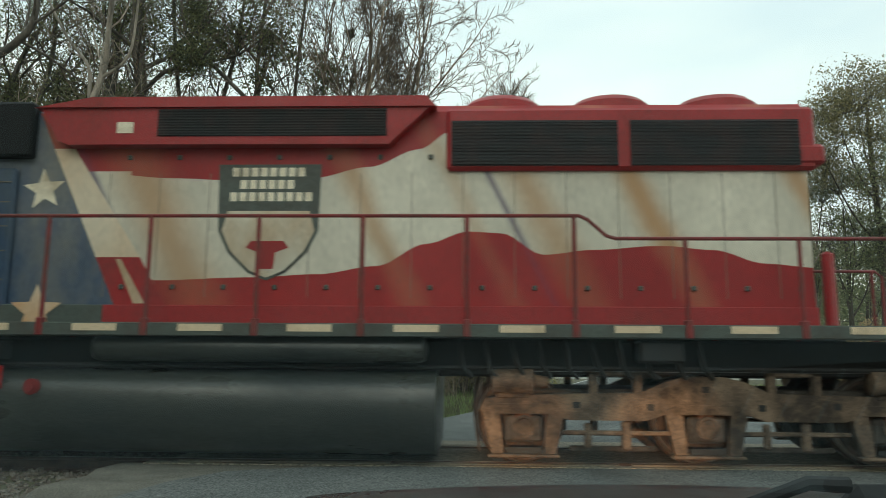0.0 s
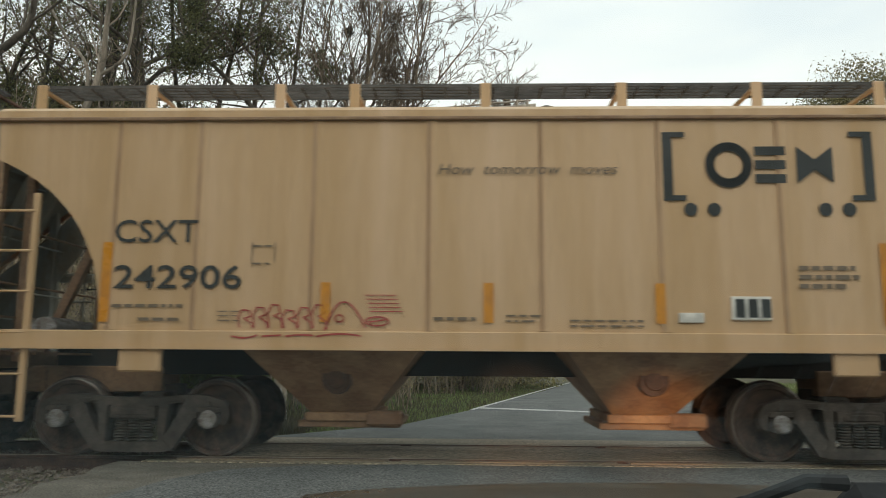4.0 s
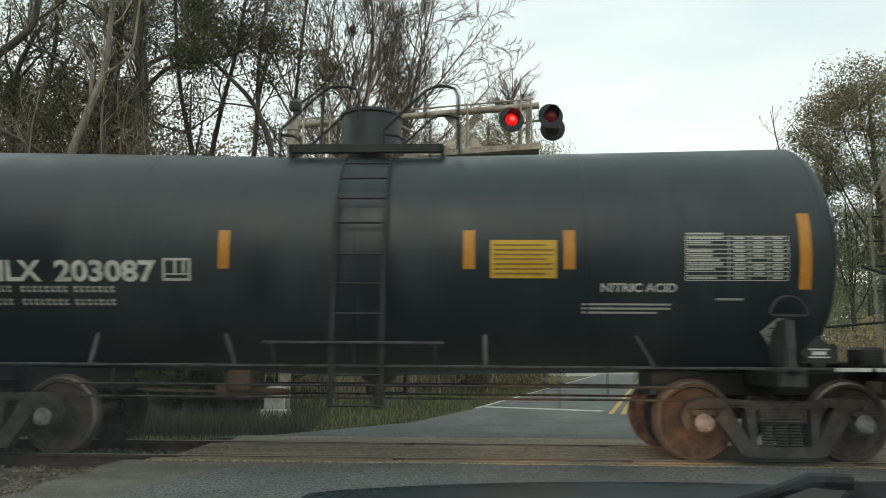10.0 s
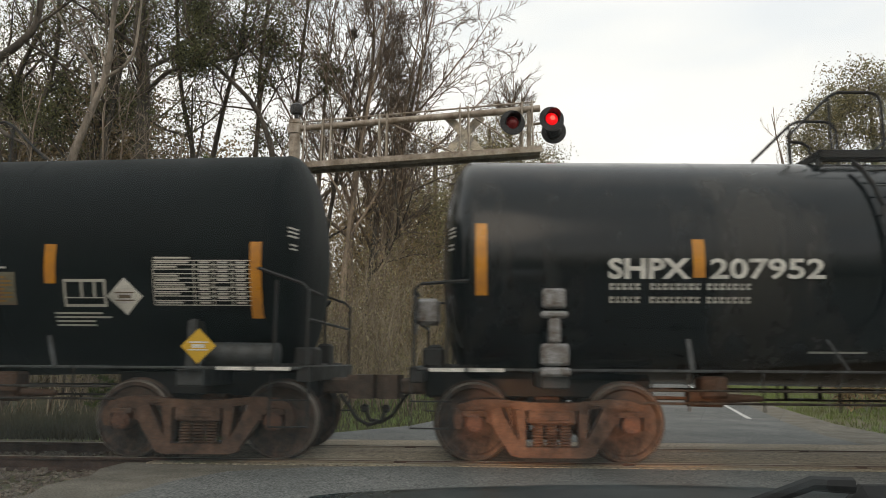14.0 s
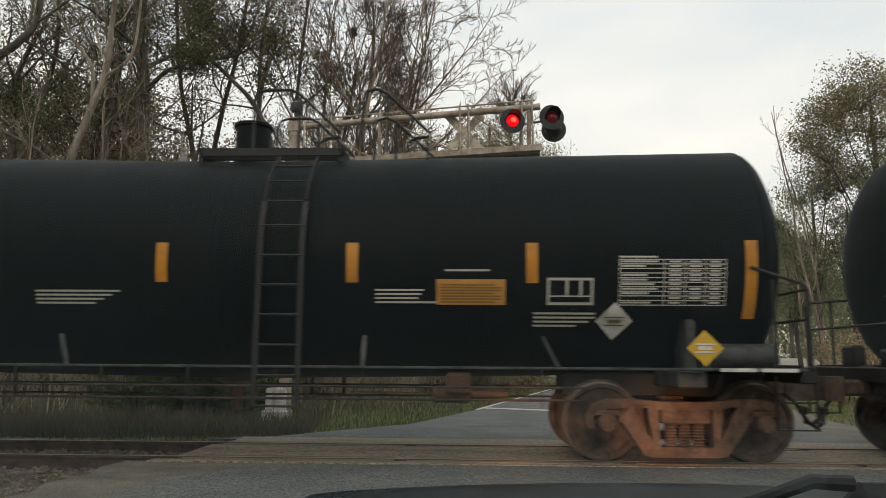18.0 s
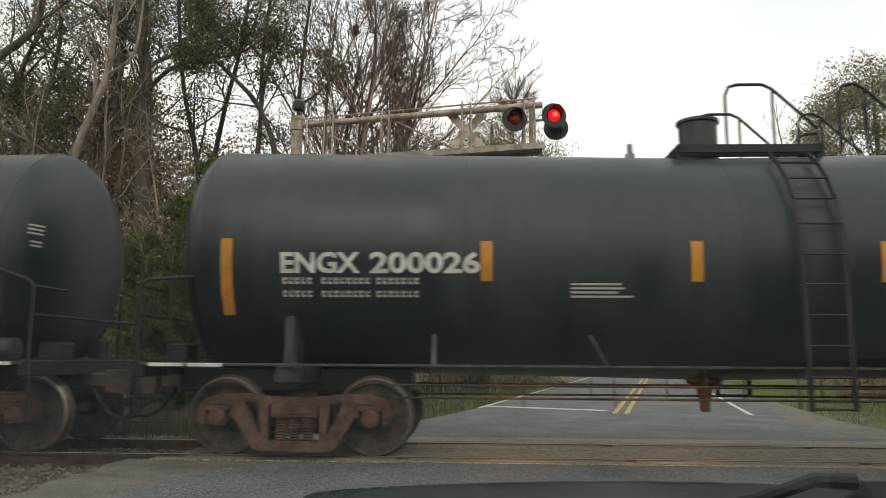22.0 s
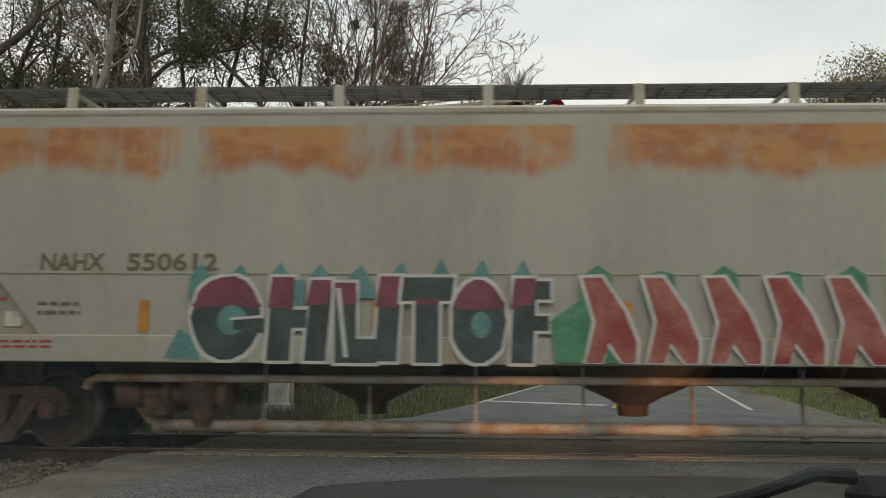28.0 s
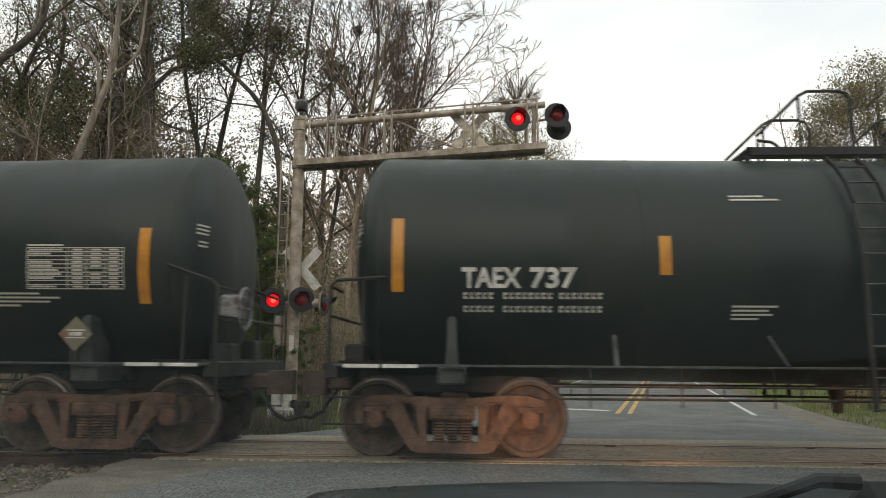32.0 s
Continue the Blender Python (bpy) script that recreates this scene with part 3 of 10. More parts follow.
# the crossing's surface between and beside the rails
def track_slab(name, a0, a1, off0, off1, z, mat, label):
    pts = [on_track(a0, off0, 0)[:2], on_track(a1, off0, 0)[:2], on_track(a1, off1, 0)[:2], on_track(a0, off1, 0)[:2]]
    ob = part(name, Build().prism(pts, -0.29, z, "z"), mat)
    return tagged(ob, label, "crossing", kind="structure")
track_slab("crossing_middle", -3.55, 7.5, 0.60, -0.60, -0.012, M["asphalt_brown"], "brown worn filling between the rails")
track_slab("crossing_near", -3.75, 9.0, 1.02, 0.83, -0.022, M["asphalt_brown"], "brown worn filling before the rails")
track_slab("crossing_far", -3.45, 6.6, -0.83, -1.75, -0.026, M["asphalt_brown"], "worn asphalt beyond the rails")
for off in (0.64, 0.82, -0.64, -0.82):
    for k in range(4):
        a0 = -3.4 + 2.65 * k
        pts = [on_track(a0, off - 0.07, 0)[:2], on_track(a0 + 2.5, off - 0.07, 0)[:2], on_track(a0 + 2.5, off + 0.07, 0)[:2], on_track(a0, off + 0.07, 0)[:2]]
        tagged(part("crossing_timber", Build().prism(pts, -0.20, -0.006 - 0.005 * (k % 2), "z"), M["timber"]), "weathered timber beside the rail", "crossing timber", "crossing timbers", "structure")
RAIL_SEC = [(-0.068, -0.17), (0.068, -0.17), (0.068, -0.158), (0.012, -0.13), (0.010, -0.04), (0.035, -0.030), (0.036, -0.006), (0.028, 0.0), (-0.028, 0.0), (-0.036, -0.006), (-0.035, -0.030), (-0.010, -0.04), (-0.012, -0.13), (-0.068, -0.158)]
TRACK_M = Matrix.Translation(ACROSS * TRACK_D) @ Matrix.Rotation(-PSI, 4, "Z")
for off in (0.7525, -0.7525):
    b = Build()
    b.prism([(-off + a, z) for a, z in RAIL_SEC], -90, 90, "x")
    r_ = part("rail", b, M["rail"], at=TRACK_M)
    tagged(r_, "brown rusty steel rail", "rail", "rails", "structure")
    part("running_surface", Build().box(-90, 90, -off - 0.026, -off + 0.026, -0.004, 0.002), M["rail_top"], r_, "polished rail top")
tie_me = Build().box(-0.115, 0.115, -1.28, 1.28, -0.36, -0.175, 0.015).mesh("tie", M["timber"])
for k in range(90):
    a = -30 + 0.52 * k
    if -3.6 < a < 7.4:
        continue
    tagged(part("tie", tie_me, None, at=TRACK_M @ pose(a, 0, 0, 0, 0, random.uniform(-1.5, 1.5))), "weathered wooden railway tie", "railway tie", "ties under the rails")
b = Build()
b.prism([(-2.6, -0.52), (-1.7, -0.235), (1.7, -0.235), (2.6, -0.52)], -90, -3.6, "x")
b.prism([(-2.6, -0.52), (-1.7, -0.235), (1.7, -0.235), (2.6, -0.52)], 7.4, 90, "x")
M["ballast_dirt"] = surface("ballast_dirt", (0.130, 0.105, 0.078), 0.95, 0, 0.5, 2.0, 50, dirt=(0.075, 0.060, 0.045), dirt_amount=0.7, bump=0.9)
tagged(part("ballast_bed", b, M["ballast_dirt"], at=TRACK_M), "brown gravel ballast bed under the track", "ballast", kind="structure")


def stones(name, count, place, size, mat, label, category, seed):
    """Loose stones, each a small uneven lump."""
    rnd = random.Random(seed)
    b = Build()
    base = [(-1, 0, 0), (1, 0, 0), (0, -1, 0), (0, 1, 0), (0, 0, -1), (0, 0, 1)]
    faces = [(0, 2, 5), (2, 1, 5), (1, 3, 5), (3, 0, 5), (2, 0, 4), (1, 2, 4), (3, 1, 4), (0, 3, 4)]
    for _ in range(count):
        x, y, z = place(rnd)
        s = size * rnd.uniform(0.5, 1.4)
        q = Euler((rnd.uniform(0, 6), rnd.uniform(0, 6), rnd.uniform(0, 6))).to_matrix()
        vs = []
        for v in base:
            w = q @ (Vector(v) * s * rnd.uniform(0.6, 1.1))
            vs.append((x + w.x, y + w.y, z + w.z * 0.7))
        b.add(vs, faces)
    return tagged(part(name, b, mat, smooth=0), label, category, kind="stuff")


M["stones"] = surface("stones", (0.27, 0.235, 0.19), 0.9, 0, 0.4, 9, 40, dirt=(0.10, 0.075, 0.06), dirt_amount=0.9, bump=0.2)
stones("ballast_stones", 7000, lambda r: (lambda a, o: (lambda p: (p[0], p[1], max(ground_z(p[0], p[1]) + 0.01, -0.225 - max(0, abs(o) - 1.7) * 0.30)))(on_track(a, o, 0)))(r.uniform(-13, -3.7), r.uniform(-2.3, 2.9)), 0.045, M["stones"], "grey and brown ballast stones beside the rails", "ballast", 5)
stones("gravel", 7000, lambda r: (lambda x, y: (x, y, ground_z(x, y) + 0.005))(r.uniform(-9.0, -3.75), r.uniform(4.6, 7.7)), 0.035, M["stones"], "pale loose gravel at the road edge", "gravel", 6)
stones("gravel", 1500, lambda r: (lambda x, y: (x, y, -0.17))(r.gauss(-3.6, 0.8), r.gauss(11.95, 0.22)), 0.04, M["stones"], "pale loose gravel across the track", "gravel", 7)


def blades(name, count, place, h, mat, label, seed):
    """Grass as many separate blades."""
    rnd = random.Random(seed)
    vs, fs = [], []
    for _ in range(count):
        x, y, z, k = place(rnd)
        hh = h * k * rnd.uniform(0.5, 1.3)
        a = rnd.uniform(0, 6.28)
        w = 0.010 + 0.006 * rnd.random()
        dx, dy = math.cos(a) * w, math.sin(a) * w
        lx, ly = rnd.uniform(-0.5, 0.5) * hh, rnd.uniform(-0.5, 0.5) * hh
        n = len(vs)
        vs += [(x - dx, y - dy, z), (x + dx, y + dy, z), (x + lx, y + ly, z + hh)]
        fs.append((n, n + 1, n + 2))
    b = Build()
    b.add(vs, fs)
    me = bpy.data.meshes.new(name)
    me.from_pydata(b.v, [], b.f)
    me.materials.append(mat)
    return tagged(part(name, me, mat), label, "grass", kind="stuff")


def in_verge_l(rnd):
    while True:
        y = rnd.uniform(11.9, 40)
        xr = np.interp(y, [11.9, 14.1, 18.0, 29.9, 62], [-3.0, -0.75, 0.65, 4.15, 13.0])
        x = xr - abs(rnd.gauss(0, 1)) * (1.5 + 0.12 * (y - 12)) - 0.03
        if x > -22:
            return x, y, ground_z(x, y) - 0.01, 1.0


def in_verge_r(rnd):
    y = rnd.uniform(12.0, 45)
    xr = np.interp(y, [11, 12.6, 15.2, 22.2, 62], [8.6, 7.7, 8.0, 9.7, 22.0])
    x = xr + abs(rnd.gauss(0, 1)) * 4.0
    return x, y, ground_z(x, y) - 0.01, 1.0


blades("grass", 42000, in_verge_l, 0.10, M["grass"], "short green winter grass beside the road", 11)
blades("grass", 9000, in_verge_l, 0.18, M["dry_grass"], "straw-coloured dry grass beside the road", 12)
blades("grass", 16000, in_verge_r, 0.12, M["grass"], "short green grass on the far verge", 13)
blades("grass", 22000, lambda r: (lambda x, y: (x, y, ground_z(x, y) - 0.01, 1.0))(r.uniform(-22, -2.5), 13.3 + abs(r.gauss(0, 1.6))), 0.34, M["dry_grass"], "tall dry grass along the wood's edge", 14)

# ---- the crossing signal ----
M["galvanised"] = surface("galvanised", (0.43, 0.375, 0.31), 0.6, 0.25, 0.2, 4, 50, dirt=(0.21, 0.165, 0.12), dirt_amount=0.75, bump=0.08)
M["lamp_black"] = surface("lamp_black", (0.012, 0.012, 0.013), 0.5, 0, 0.2, 4, 40)
M["board_white"] = surface("board_white", (0.58, 0.57, 0.53), 0.6, 0, 0.12, 5, 40, dirt=(0.38, 0.37, 0.33), dirt_amount=0.5)
M["board_back"] = surface("board_back", (0.50, 0.44, 0.34), 0.5, 0.15, 0.12, 5, 40, dirt=(0.24, 0.23, 0.21), dirt_amount=0.5)
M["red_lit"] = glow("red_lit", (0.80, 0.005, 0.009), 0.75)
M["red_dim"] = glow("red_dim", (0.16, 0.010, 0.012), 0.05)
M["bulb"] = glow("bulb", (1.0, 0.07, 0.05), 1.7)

MX, MY = -3.45, 16.3
sig = thing("crossing_signal", "galvanised crossing signal mast with cantilever arm and red flashing lamps", "crossing signal")
b = Build()
b.lathe([(-0.25, 0.135), (3.0, 0.132), (6.50, 0.125), (6.52, 0.15), (6.60, 0.15), (6.62, 0.10)], 24, "z", (MX, MY, 0))
part("mast", b, M["galvanised"], sig, smooth=50)
part("bell", Build().lathe([(6.60, 0.05), (6.74, 0.05), (6.76, 0.12), (6.88, 0.15), (6.96, 0.13), (7.02, 0.06), (7.04, 0.0)], 20, "z", (MX + 0.02, MY, 0)), M["lamp_black"], sig, "dark warning bell")
part("base_cabinet", Build().box(MX - 0.36, MX + 0.06, MY - 0.28, MY + 0.14, 0.04, 0.52, 0.02).box(MX - 0.42, MX + 0.12, MY - 0.34, MY + 0.20, -0.22, 0.06, 0.02).box(MX - 0.25, MX - 0.02, MY - 0.24, MY + 0.1, 0.50, 0.60, 0.02), M["board_white"], sig, "pale grey base cabinet")
A0, A1 = Vector((MX, MY, 0)), Vector((2.08, 15.6, 0))


def arm(f, z0, z1):
    """A place along the arm: f from 0 at the mast to 1 at its tip, between heights given there."""
    p = A0.lerp(A1, f)
    return (p.x, p.y, z0 + (z1 - z0) * f)


top = lambda f: arm(f, 6.40, 6.68)
low = lambda f: arm(f, 5.46, 5.68)
rail_ = lambda f: arm(f, 6.55, 6.84)
part("top_pipe", Build().tube([top(-0.03), top(1.0)], 0.075, 14), M["galvanised"], sig, smooth=60)
part("guard_rail", Build().tube([rail_(0.03), rail_(0.98)], 0.020, 8), M["galvanised"], sig)
b = Build()
for dy in (-0.28, 0.28):
    p, q = low(0), low(1.0)
    b.bar((p[0], p[1] + dy, p[2]), (q[0], q[1] + dy, q[2]), 0.05, 0.13)
for k in range(28):
    p = low((k + 0.5) / 28)
    b.bar((p[0], p[1] - 0.28, p[2] + 0.02), (p[0], p[1] + 0.28, p[2] + 0.02), 0.19, 0.03)
part("arm_walkway", b, M["galvanised"], sig, "weathered grated walkway of the arm")
for f in (0.045, 0.12, 0.155, 0.355, 0.385, 0.68, 0.715, 0.925, 0.965):
    p, q = low(f), rail_(f)
    part("upright", Build().tube([(p[0], p[1] - 0.26, p[2]), (q[0], q[1] - 0.10, q[2])], 0.022, 8), M["galvanised"], sig)
    part("upright", Build().tube([(p[0], p[1] + 0.26, p[2]), (q[0], q[1] + 0.10, q[2])], 0.018, 8), M["galvanised"], sig)
for f0, f1 in ((0.05, 0.36), (0.38, 0.70), (0.72, 0.95)):
    part("brace", Build().tube([top(f0), low(f1)], 0.018, 8), M["galvanised"], sig)
p = low(0.0)
part("knee_brace", Build().tube([(MX - 0.02, MY, 6.3), (MX - 0.42, MY + 0.1, 5.62), (MX - 0.44, MY + 0.1, 5.45)], 0.02, 8).tube([(MX, MY, 5.3), low(0.12)], 0.03, 8), M["galvanised"], sig)
for z0, z1, r_ in ((6.28, 6.50, 0.16), (5.38, 5.56, 0.16), (2.95, 3.02, 0.15), (1.90, 1.97, 0.15)):
    part("clamp", Build().lathe([(z0, r_), (z1, r_)], 18, "z", (MX, MY, 0)), M["galvanised"], sig)


def crossbuck(c, length, w, mat, turn=45):
    """Two boards crossed."""
    for i, a in enumerate((turn, -turn)):
        d = Vector((math.cos(radians(a)), 0, math.sin(radians(a))))
        n = Vector((-d.z, 0, d.x))
        y = c[1] - 0.02 * i
        pts = [Vector(c) + d * length / 2 * s1 + n * w / 2 * s2 for s1, s2 in ((-1, -1), (1, -1), (1, 1), (-1, 1))]
        part("crossbuck_board", Build().prism([(v.x, v.z) for v in pts], y - 0.006, y + 0.006), mat, sig, "weathered crossbuck board")


crossbuck((MX + 0.12, MY + 0.17, 3.12), 1.15, 0.20, M["board_white"], 50)
p = arm(0.70, 6.0, 6.18)
crossbuck((p[0], p[1] + 0.18, p[2] + 0.06), 1.15, 0.19, M["board_back"], 48)


FLASHERS = []


def lamp(c, face, phase, r=0.275):
    """A round lamp on a black disc with a hood; face is the angle that it looks to; phase tells which of the two alternating lamps it is."""
    m = Matrix.Translation(c) @ Matrix.Rotation(radians(face), 4, "Z")
    disc = part("lamp_disc", Build().lathe([(-0.02, r), (0.0, r), (0.02, r - 0.01), (0.03, 0.172), (0.14, 0.17), (0.185, 0.12), (0.195, 0.0)], 32, "y"), M["lamp_black"], sig, "black lamp disc", at=m, smooth=50)
    # a ball, half glowing and half dim, stands in for the blinking lens
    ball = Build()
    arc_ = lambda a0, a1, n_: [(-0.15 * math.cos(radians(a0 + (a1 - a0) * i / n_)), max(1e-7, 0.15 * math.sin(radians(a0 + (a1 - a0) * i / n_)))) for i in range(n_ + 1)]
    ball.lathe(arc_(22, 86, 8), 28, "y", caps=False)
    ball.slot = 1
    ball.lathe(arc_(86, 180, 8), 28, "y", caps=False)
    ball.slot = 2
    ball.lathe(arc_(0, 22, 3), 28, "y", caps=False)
    lens = part("lens", ball, [M["red_lit"], M["red_dim"], M["bulb"]], disc, "half-glowing, half-dim ball turned to imitate a blinking red lens", at=(0, 0.035, 0), smooth=60)
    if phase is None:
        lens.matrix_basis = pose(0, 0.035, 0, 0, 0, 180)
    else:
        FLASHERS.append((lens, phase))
    b = Build()
    vs, fs = [], []
    n = 18
    for i, (y, rr) in enumerate(((-0.02, 0.165), (-0.30, 0.165))):
        for k in range(n + 1):
            w = radians(-25 + 230 * k / n)
            yy = y if i == 0 else -0.06 - 0.24 * max(0.0, math.sin(w)) ** 0.7
            vs.append((rr * math.cos(w), yy, rr * math.sin(w)))
    for k in range(n):
        fs.append((k, k + 1, n + 2 + k, n + 1 + k))
    inner = [(x * 0.96, y, z * 0.96) for x, y, z in vs]
    b.add(vs, fs)
    b.add(inner, [tuple(reversed(f)) for f in fs])
    part("visor", b, M["lamp_black"], disc, smooth=60)
    return disc


q = arm(0.885, 6.18, 6.40)
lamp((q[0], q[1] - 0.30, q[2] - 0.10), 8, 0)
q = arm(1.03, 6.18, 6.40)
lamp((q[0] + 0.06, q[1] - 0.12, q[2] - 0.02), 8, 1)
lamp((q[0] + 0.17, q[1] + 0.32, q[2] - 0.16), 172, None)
part("lamp_pipe", Build().tube([arm(0.955, 5.72, 5.72), arm(0.955, 6.62, 6.7)], 0.05, 10).tube([arm(0.87, 6.1, 6.28), arm(1.05, 6.15, 6.36)], 0.03, 8), M["galvanised"], sig)
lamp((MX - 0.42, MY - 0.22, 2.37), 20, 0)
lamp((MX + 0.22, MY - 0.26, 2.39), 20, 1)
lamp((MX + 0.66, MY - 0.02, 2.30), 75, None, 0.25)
part("lamp_bracket", Build().tube([(MX - 0.60, MY - 0.10, 2.33), (MX + 0.48, MY, 2.33)], 0.035, 8), M["galvanised"], sig)
part("lamp_housing", Build().lathe([(-0.22, 0.10), (0.06, 0.11), (0.08, 0.24), (0.11, 0.25)], 20, "x", (MX + 0.52, MY - 0.1, 2.32)), M["galvanised"], sig, smooth=60)
part("junction_box", Build().box(MX - 0.38, MX - 0.16, MY - 0.12, MY + 0.10, 1.38, 2.05, 0.02), M["galvanised"], sig)
part("plate", Build().box(MX - 0.04, MX + 0.06, MY - 0.155, MY - 0.14, 1.28, 1.62), M["board_white"], sig)
lad = None
for dx, xt in ((-0.44, -0.42), (-0.24, -0.22)):
    ob = part("ladder_stile", Build().tube([(MX + dx, MY + 0.1, 0.6), (MX + xt, MY + 0.1, 5.7)], 0.018, 6), M["galvanised"], lad or sig)
    lad = lad or ob
for k in range(17):
    z = 0.75 + 0.30 * k
    part("rung", Build().tube([(MX - 0.44, MY + 0.1, z), (MX - 0.24, MY + 0.1, z)], 0.011, 6), M["galvanised"], lad)

# a distant road sign and wooden poles
M["pole_wood"] = surface("pole_wood", (0.20, 0.18, 0.155), 0.9, 0, 0.25, 3, 40, dirt=(0.13, 0.11, 0.095), stretch=(4, 4, 0.4), bump=0.3)
sign = thing("stop_sign", "grey back of a stop sign on a thin post", "road sign", at=(5.85, 45.0, -0.2))
part("post", Build().box(-0.03, 0.03, -0.03, 0.03, 0, 2.6), M["galvanised"], sign)
part("sign_plate", Build().prism([(0.38 * math.cos(radians(22.5 + 45 * k)), 2.35 + 0.38 * math.sin(radians(22.5 + 45 * k))) for k in range(8)], -0.045, -0.035), M["board_back"], sign)
for px, py, hh in ((13.3, 70.0, 6.4), (11.2, 74.0, 6.0)):
    po = thing("utility_pole", "weathered wooden utility pole with a crossarm", "utility pole", at=(px, py, -0.2), group="poles along the cross road")
    part("pole", Build().lathe([(0, 0.15), (hh, 0.10)], 10, "z"), M["pole_wood"], po)
    part("crossarm", Build().box(-0.9, 0.9, -0.06, 0.06, hh - 0.7, hh - 0.58), M["pole_wood"], po)

# ---- the waiting car: bonnet, cowl and wiper below the camera ----
M["car_paint"] = surface("car_paint", (0.006, 0.013, 0.015), 0.30, 0.0, 0.1, 3, 200, bump=0.0, rough_vary=0.04, spec=0.24)
M["rubber"] = surface("rubber", (0.006, 0.008, 0.009), 0.75, 0, 0.2, 8, 80, bump=0.1)
M["cowl"] = surface("cowl", (0.030, 0.033, 0.035), 0.55, 0, 0.2, 8, 120, bump=0.2)
M["head_glass"] = glow("head_glass", (1.0, 0.62, 0.30), 4.0)
car_ = thing("car", "dark car waiting before the crossing, with its wiper at rest", "car", at=(0.35, 0.0, -0.035))
vs, fs, nx, ny = [], [], 24, 14
for j in range(ny + 1):
    for i in range(nx + 1):
        fx, fy = -1 + 2 * i / nx, j / ny
        y = 1.12 + 0.86 * fy
        z = 0.902 + 0.026 * fy - 0.030 * (fx ** 2) * (1.0 + 0.4 * fy) - 0.16 * max(0.0, fy - 0.72) ** 2 / 0.06 - 0.10 * max(0.0, abs(fx) - 0.8) ** 2 / 0.04
        vs.append((fx * 0.90 + 0.10, y, z))
for j in range(ny):
    for i in range(nx):
        fs.append((j * (nx + 1) + i, j * (nx + 1) + i + 1, (j + 1) * (nx + 1) + i + 1, (j + 1) * (nx + 1) + i))
part("bonnet", Build().add(vs, fs), M["car_paint"], car_, "dark glossy bonnet", smooth=60)
part("front", Build().box(-0.78, 0.98, 1.16, 1.94, 0.22, 0.70, 0.10), M["car_paint"], car_)
for x in (-0.78, 0.98):
    part("wheel", Build().lathe([(x - 0.10, 0.20), (x - 0.10, 0.32), (x - 0.07, 0.335), (x + 0.07, 0.335), (x + 0.10, 0.32), (x + 0.10, 0.20)], 28, "x", (0, 1.35, 0.335)), M["rubber"], car_)
part("cowl", Build().box(-0.80, 1.0, 1.10, 1.18, 0.86, 0.895, 0.01), M["cowl"], car_)
part("wiper_arm", Build().tube([(-0.16, 0.93, 0.985), (0.03, 0.935, 1.026), (0.10, 0.935, 1.050), (0.150, 0.935, 1.048)], [0.006, 0.008, 0.009, 0.010], 8).tube([(-0.30, 0.96, 0.985), (0.00, 0.95, 1.003), (0.15, 0.95, 1.006)], 0.006, 6), M["rubber"], car_, "black wiper arm")
part("wiper_pivot", Build().box(0.150, 0.27, 0.93, 0.98, 0.95, 1.046, 0.02), M["rubber"], car_)
# dashboard and windscreen; the pane mirrors the dashboard faintly
M["dash"] = surface("dash", (0.078, 0.108, 0.118), 0.8, 0, 0.15, 3, 150, bump=0.1)
M["vent"] = surface("vent", (0.003, 0.003, 0.003), 0.9, 0, 0.2, 6, 80)
M["screen_glass"] = bpy.data.materials.new("screen_glass")
M["screen_glass"].use_nodes = True
gn, gl = M["screen_glass"].node_tree.nodes, M["screen_glass"].node_tree.links
gn.remove(gn["Principled BSDF"])
g_t, g_g, g_m, g_f = gn.new("ShaderNodeBsdfTransparent"), gn.new("ShaderNodeBsdfGlossy"), gn.new("ShaderNodeMixShader"), gn.new("ShaderNodeFresnel")
g_g.inputs["Roughness"].default_value, g_f.inputs["IOR"].default_value = 0.0, 1.5
gl.new(g_f.outputs["Fac"], g_m.inputs["Fac"])
gl.new(g_t.outputs["BSDF"], g_m.inputs[1])
gl.new(g_g.outputs["BSDF"], g_m.inputs[2])
gl.new(g_m.outputs["Shader"], gn["Material Output"].inputs["Surface"])
SLOPE = math.tan(radians(31))
zg = lambda y: 1.195 + (0.66 - y) * SLOPE
pane = part("windscreen", Build().add([(-1.05, 1.12, zg(1.12)), (1.15, 1.12, zg(1.12)), (1.0, 0.12, zg(0.12)), (-0.9, 0.12, zg(0.12))], [(0, 1, 2, 3)]), M["screen_glass"], car_, "sloping clear windscreen")
pane.visible_shadow = False
part("dashboard", Build().box(-1.05, 1.15, 0.30, 1.10, 0.87, 0.928, 0.02), M["dash"], car_, "dark grey dashboard top")
vent = part("demister_vent", Build().prism([(-0.065, 0.845), (-0.01, 0.818), (0.08, 0.808), (0.22, 0.798), (0.42, 0.790), (0.42, 0.900), (-0.04, 0.880)], 0.926, 0.932, "z"), M["vent"], car_, "black demister slot")
for k in range(9):
    x = -0.01 + 0.052 * k
    part("vent_fin", Build().bar((x, 0.885, 0.934), (x + 0.022, 0.805, 0.934), 0.004, 0.004), M["dash"], vent)
for x in (-0.62, 0.78):
    part("headlamp", Build().lathe([(1.90, 0.10), (1.985, 0.10), (1.99, 0.0)], 20, "y", (x, 0, 0.60)), M["head_glass"], car_, "warm lit headlamp")
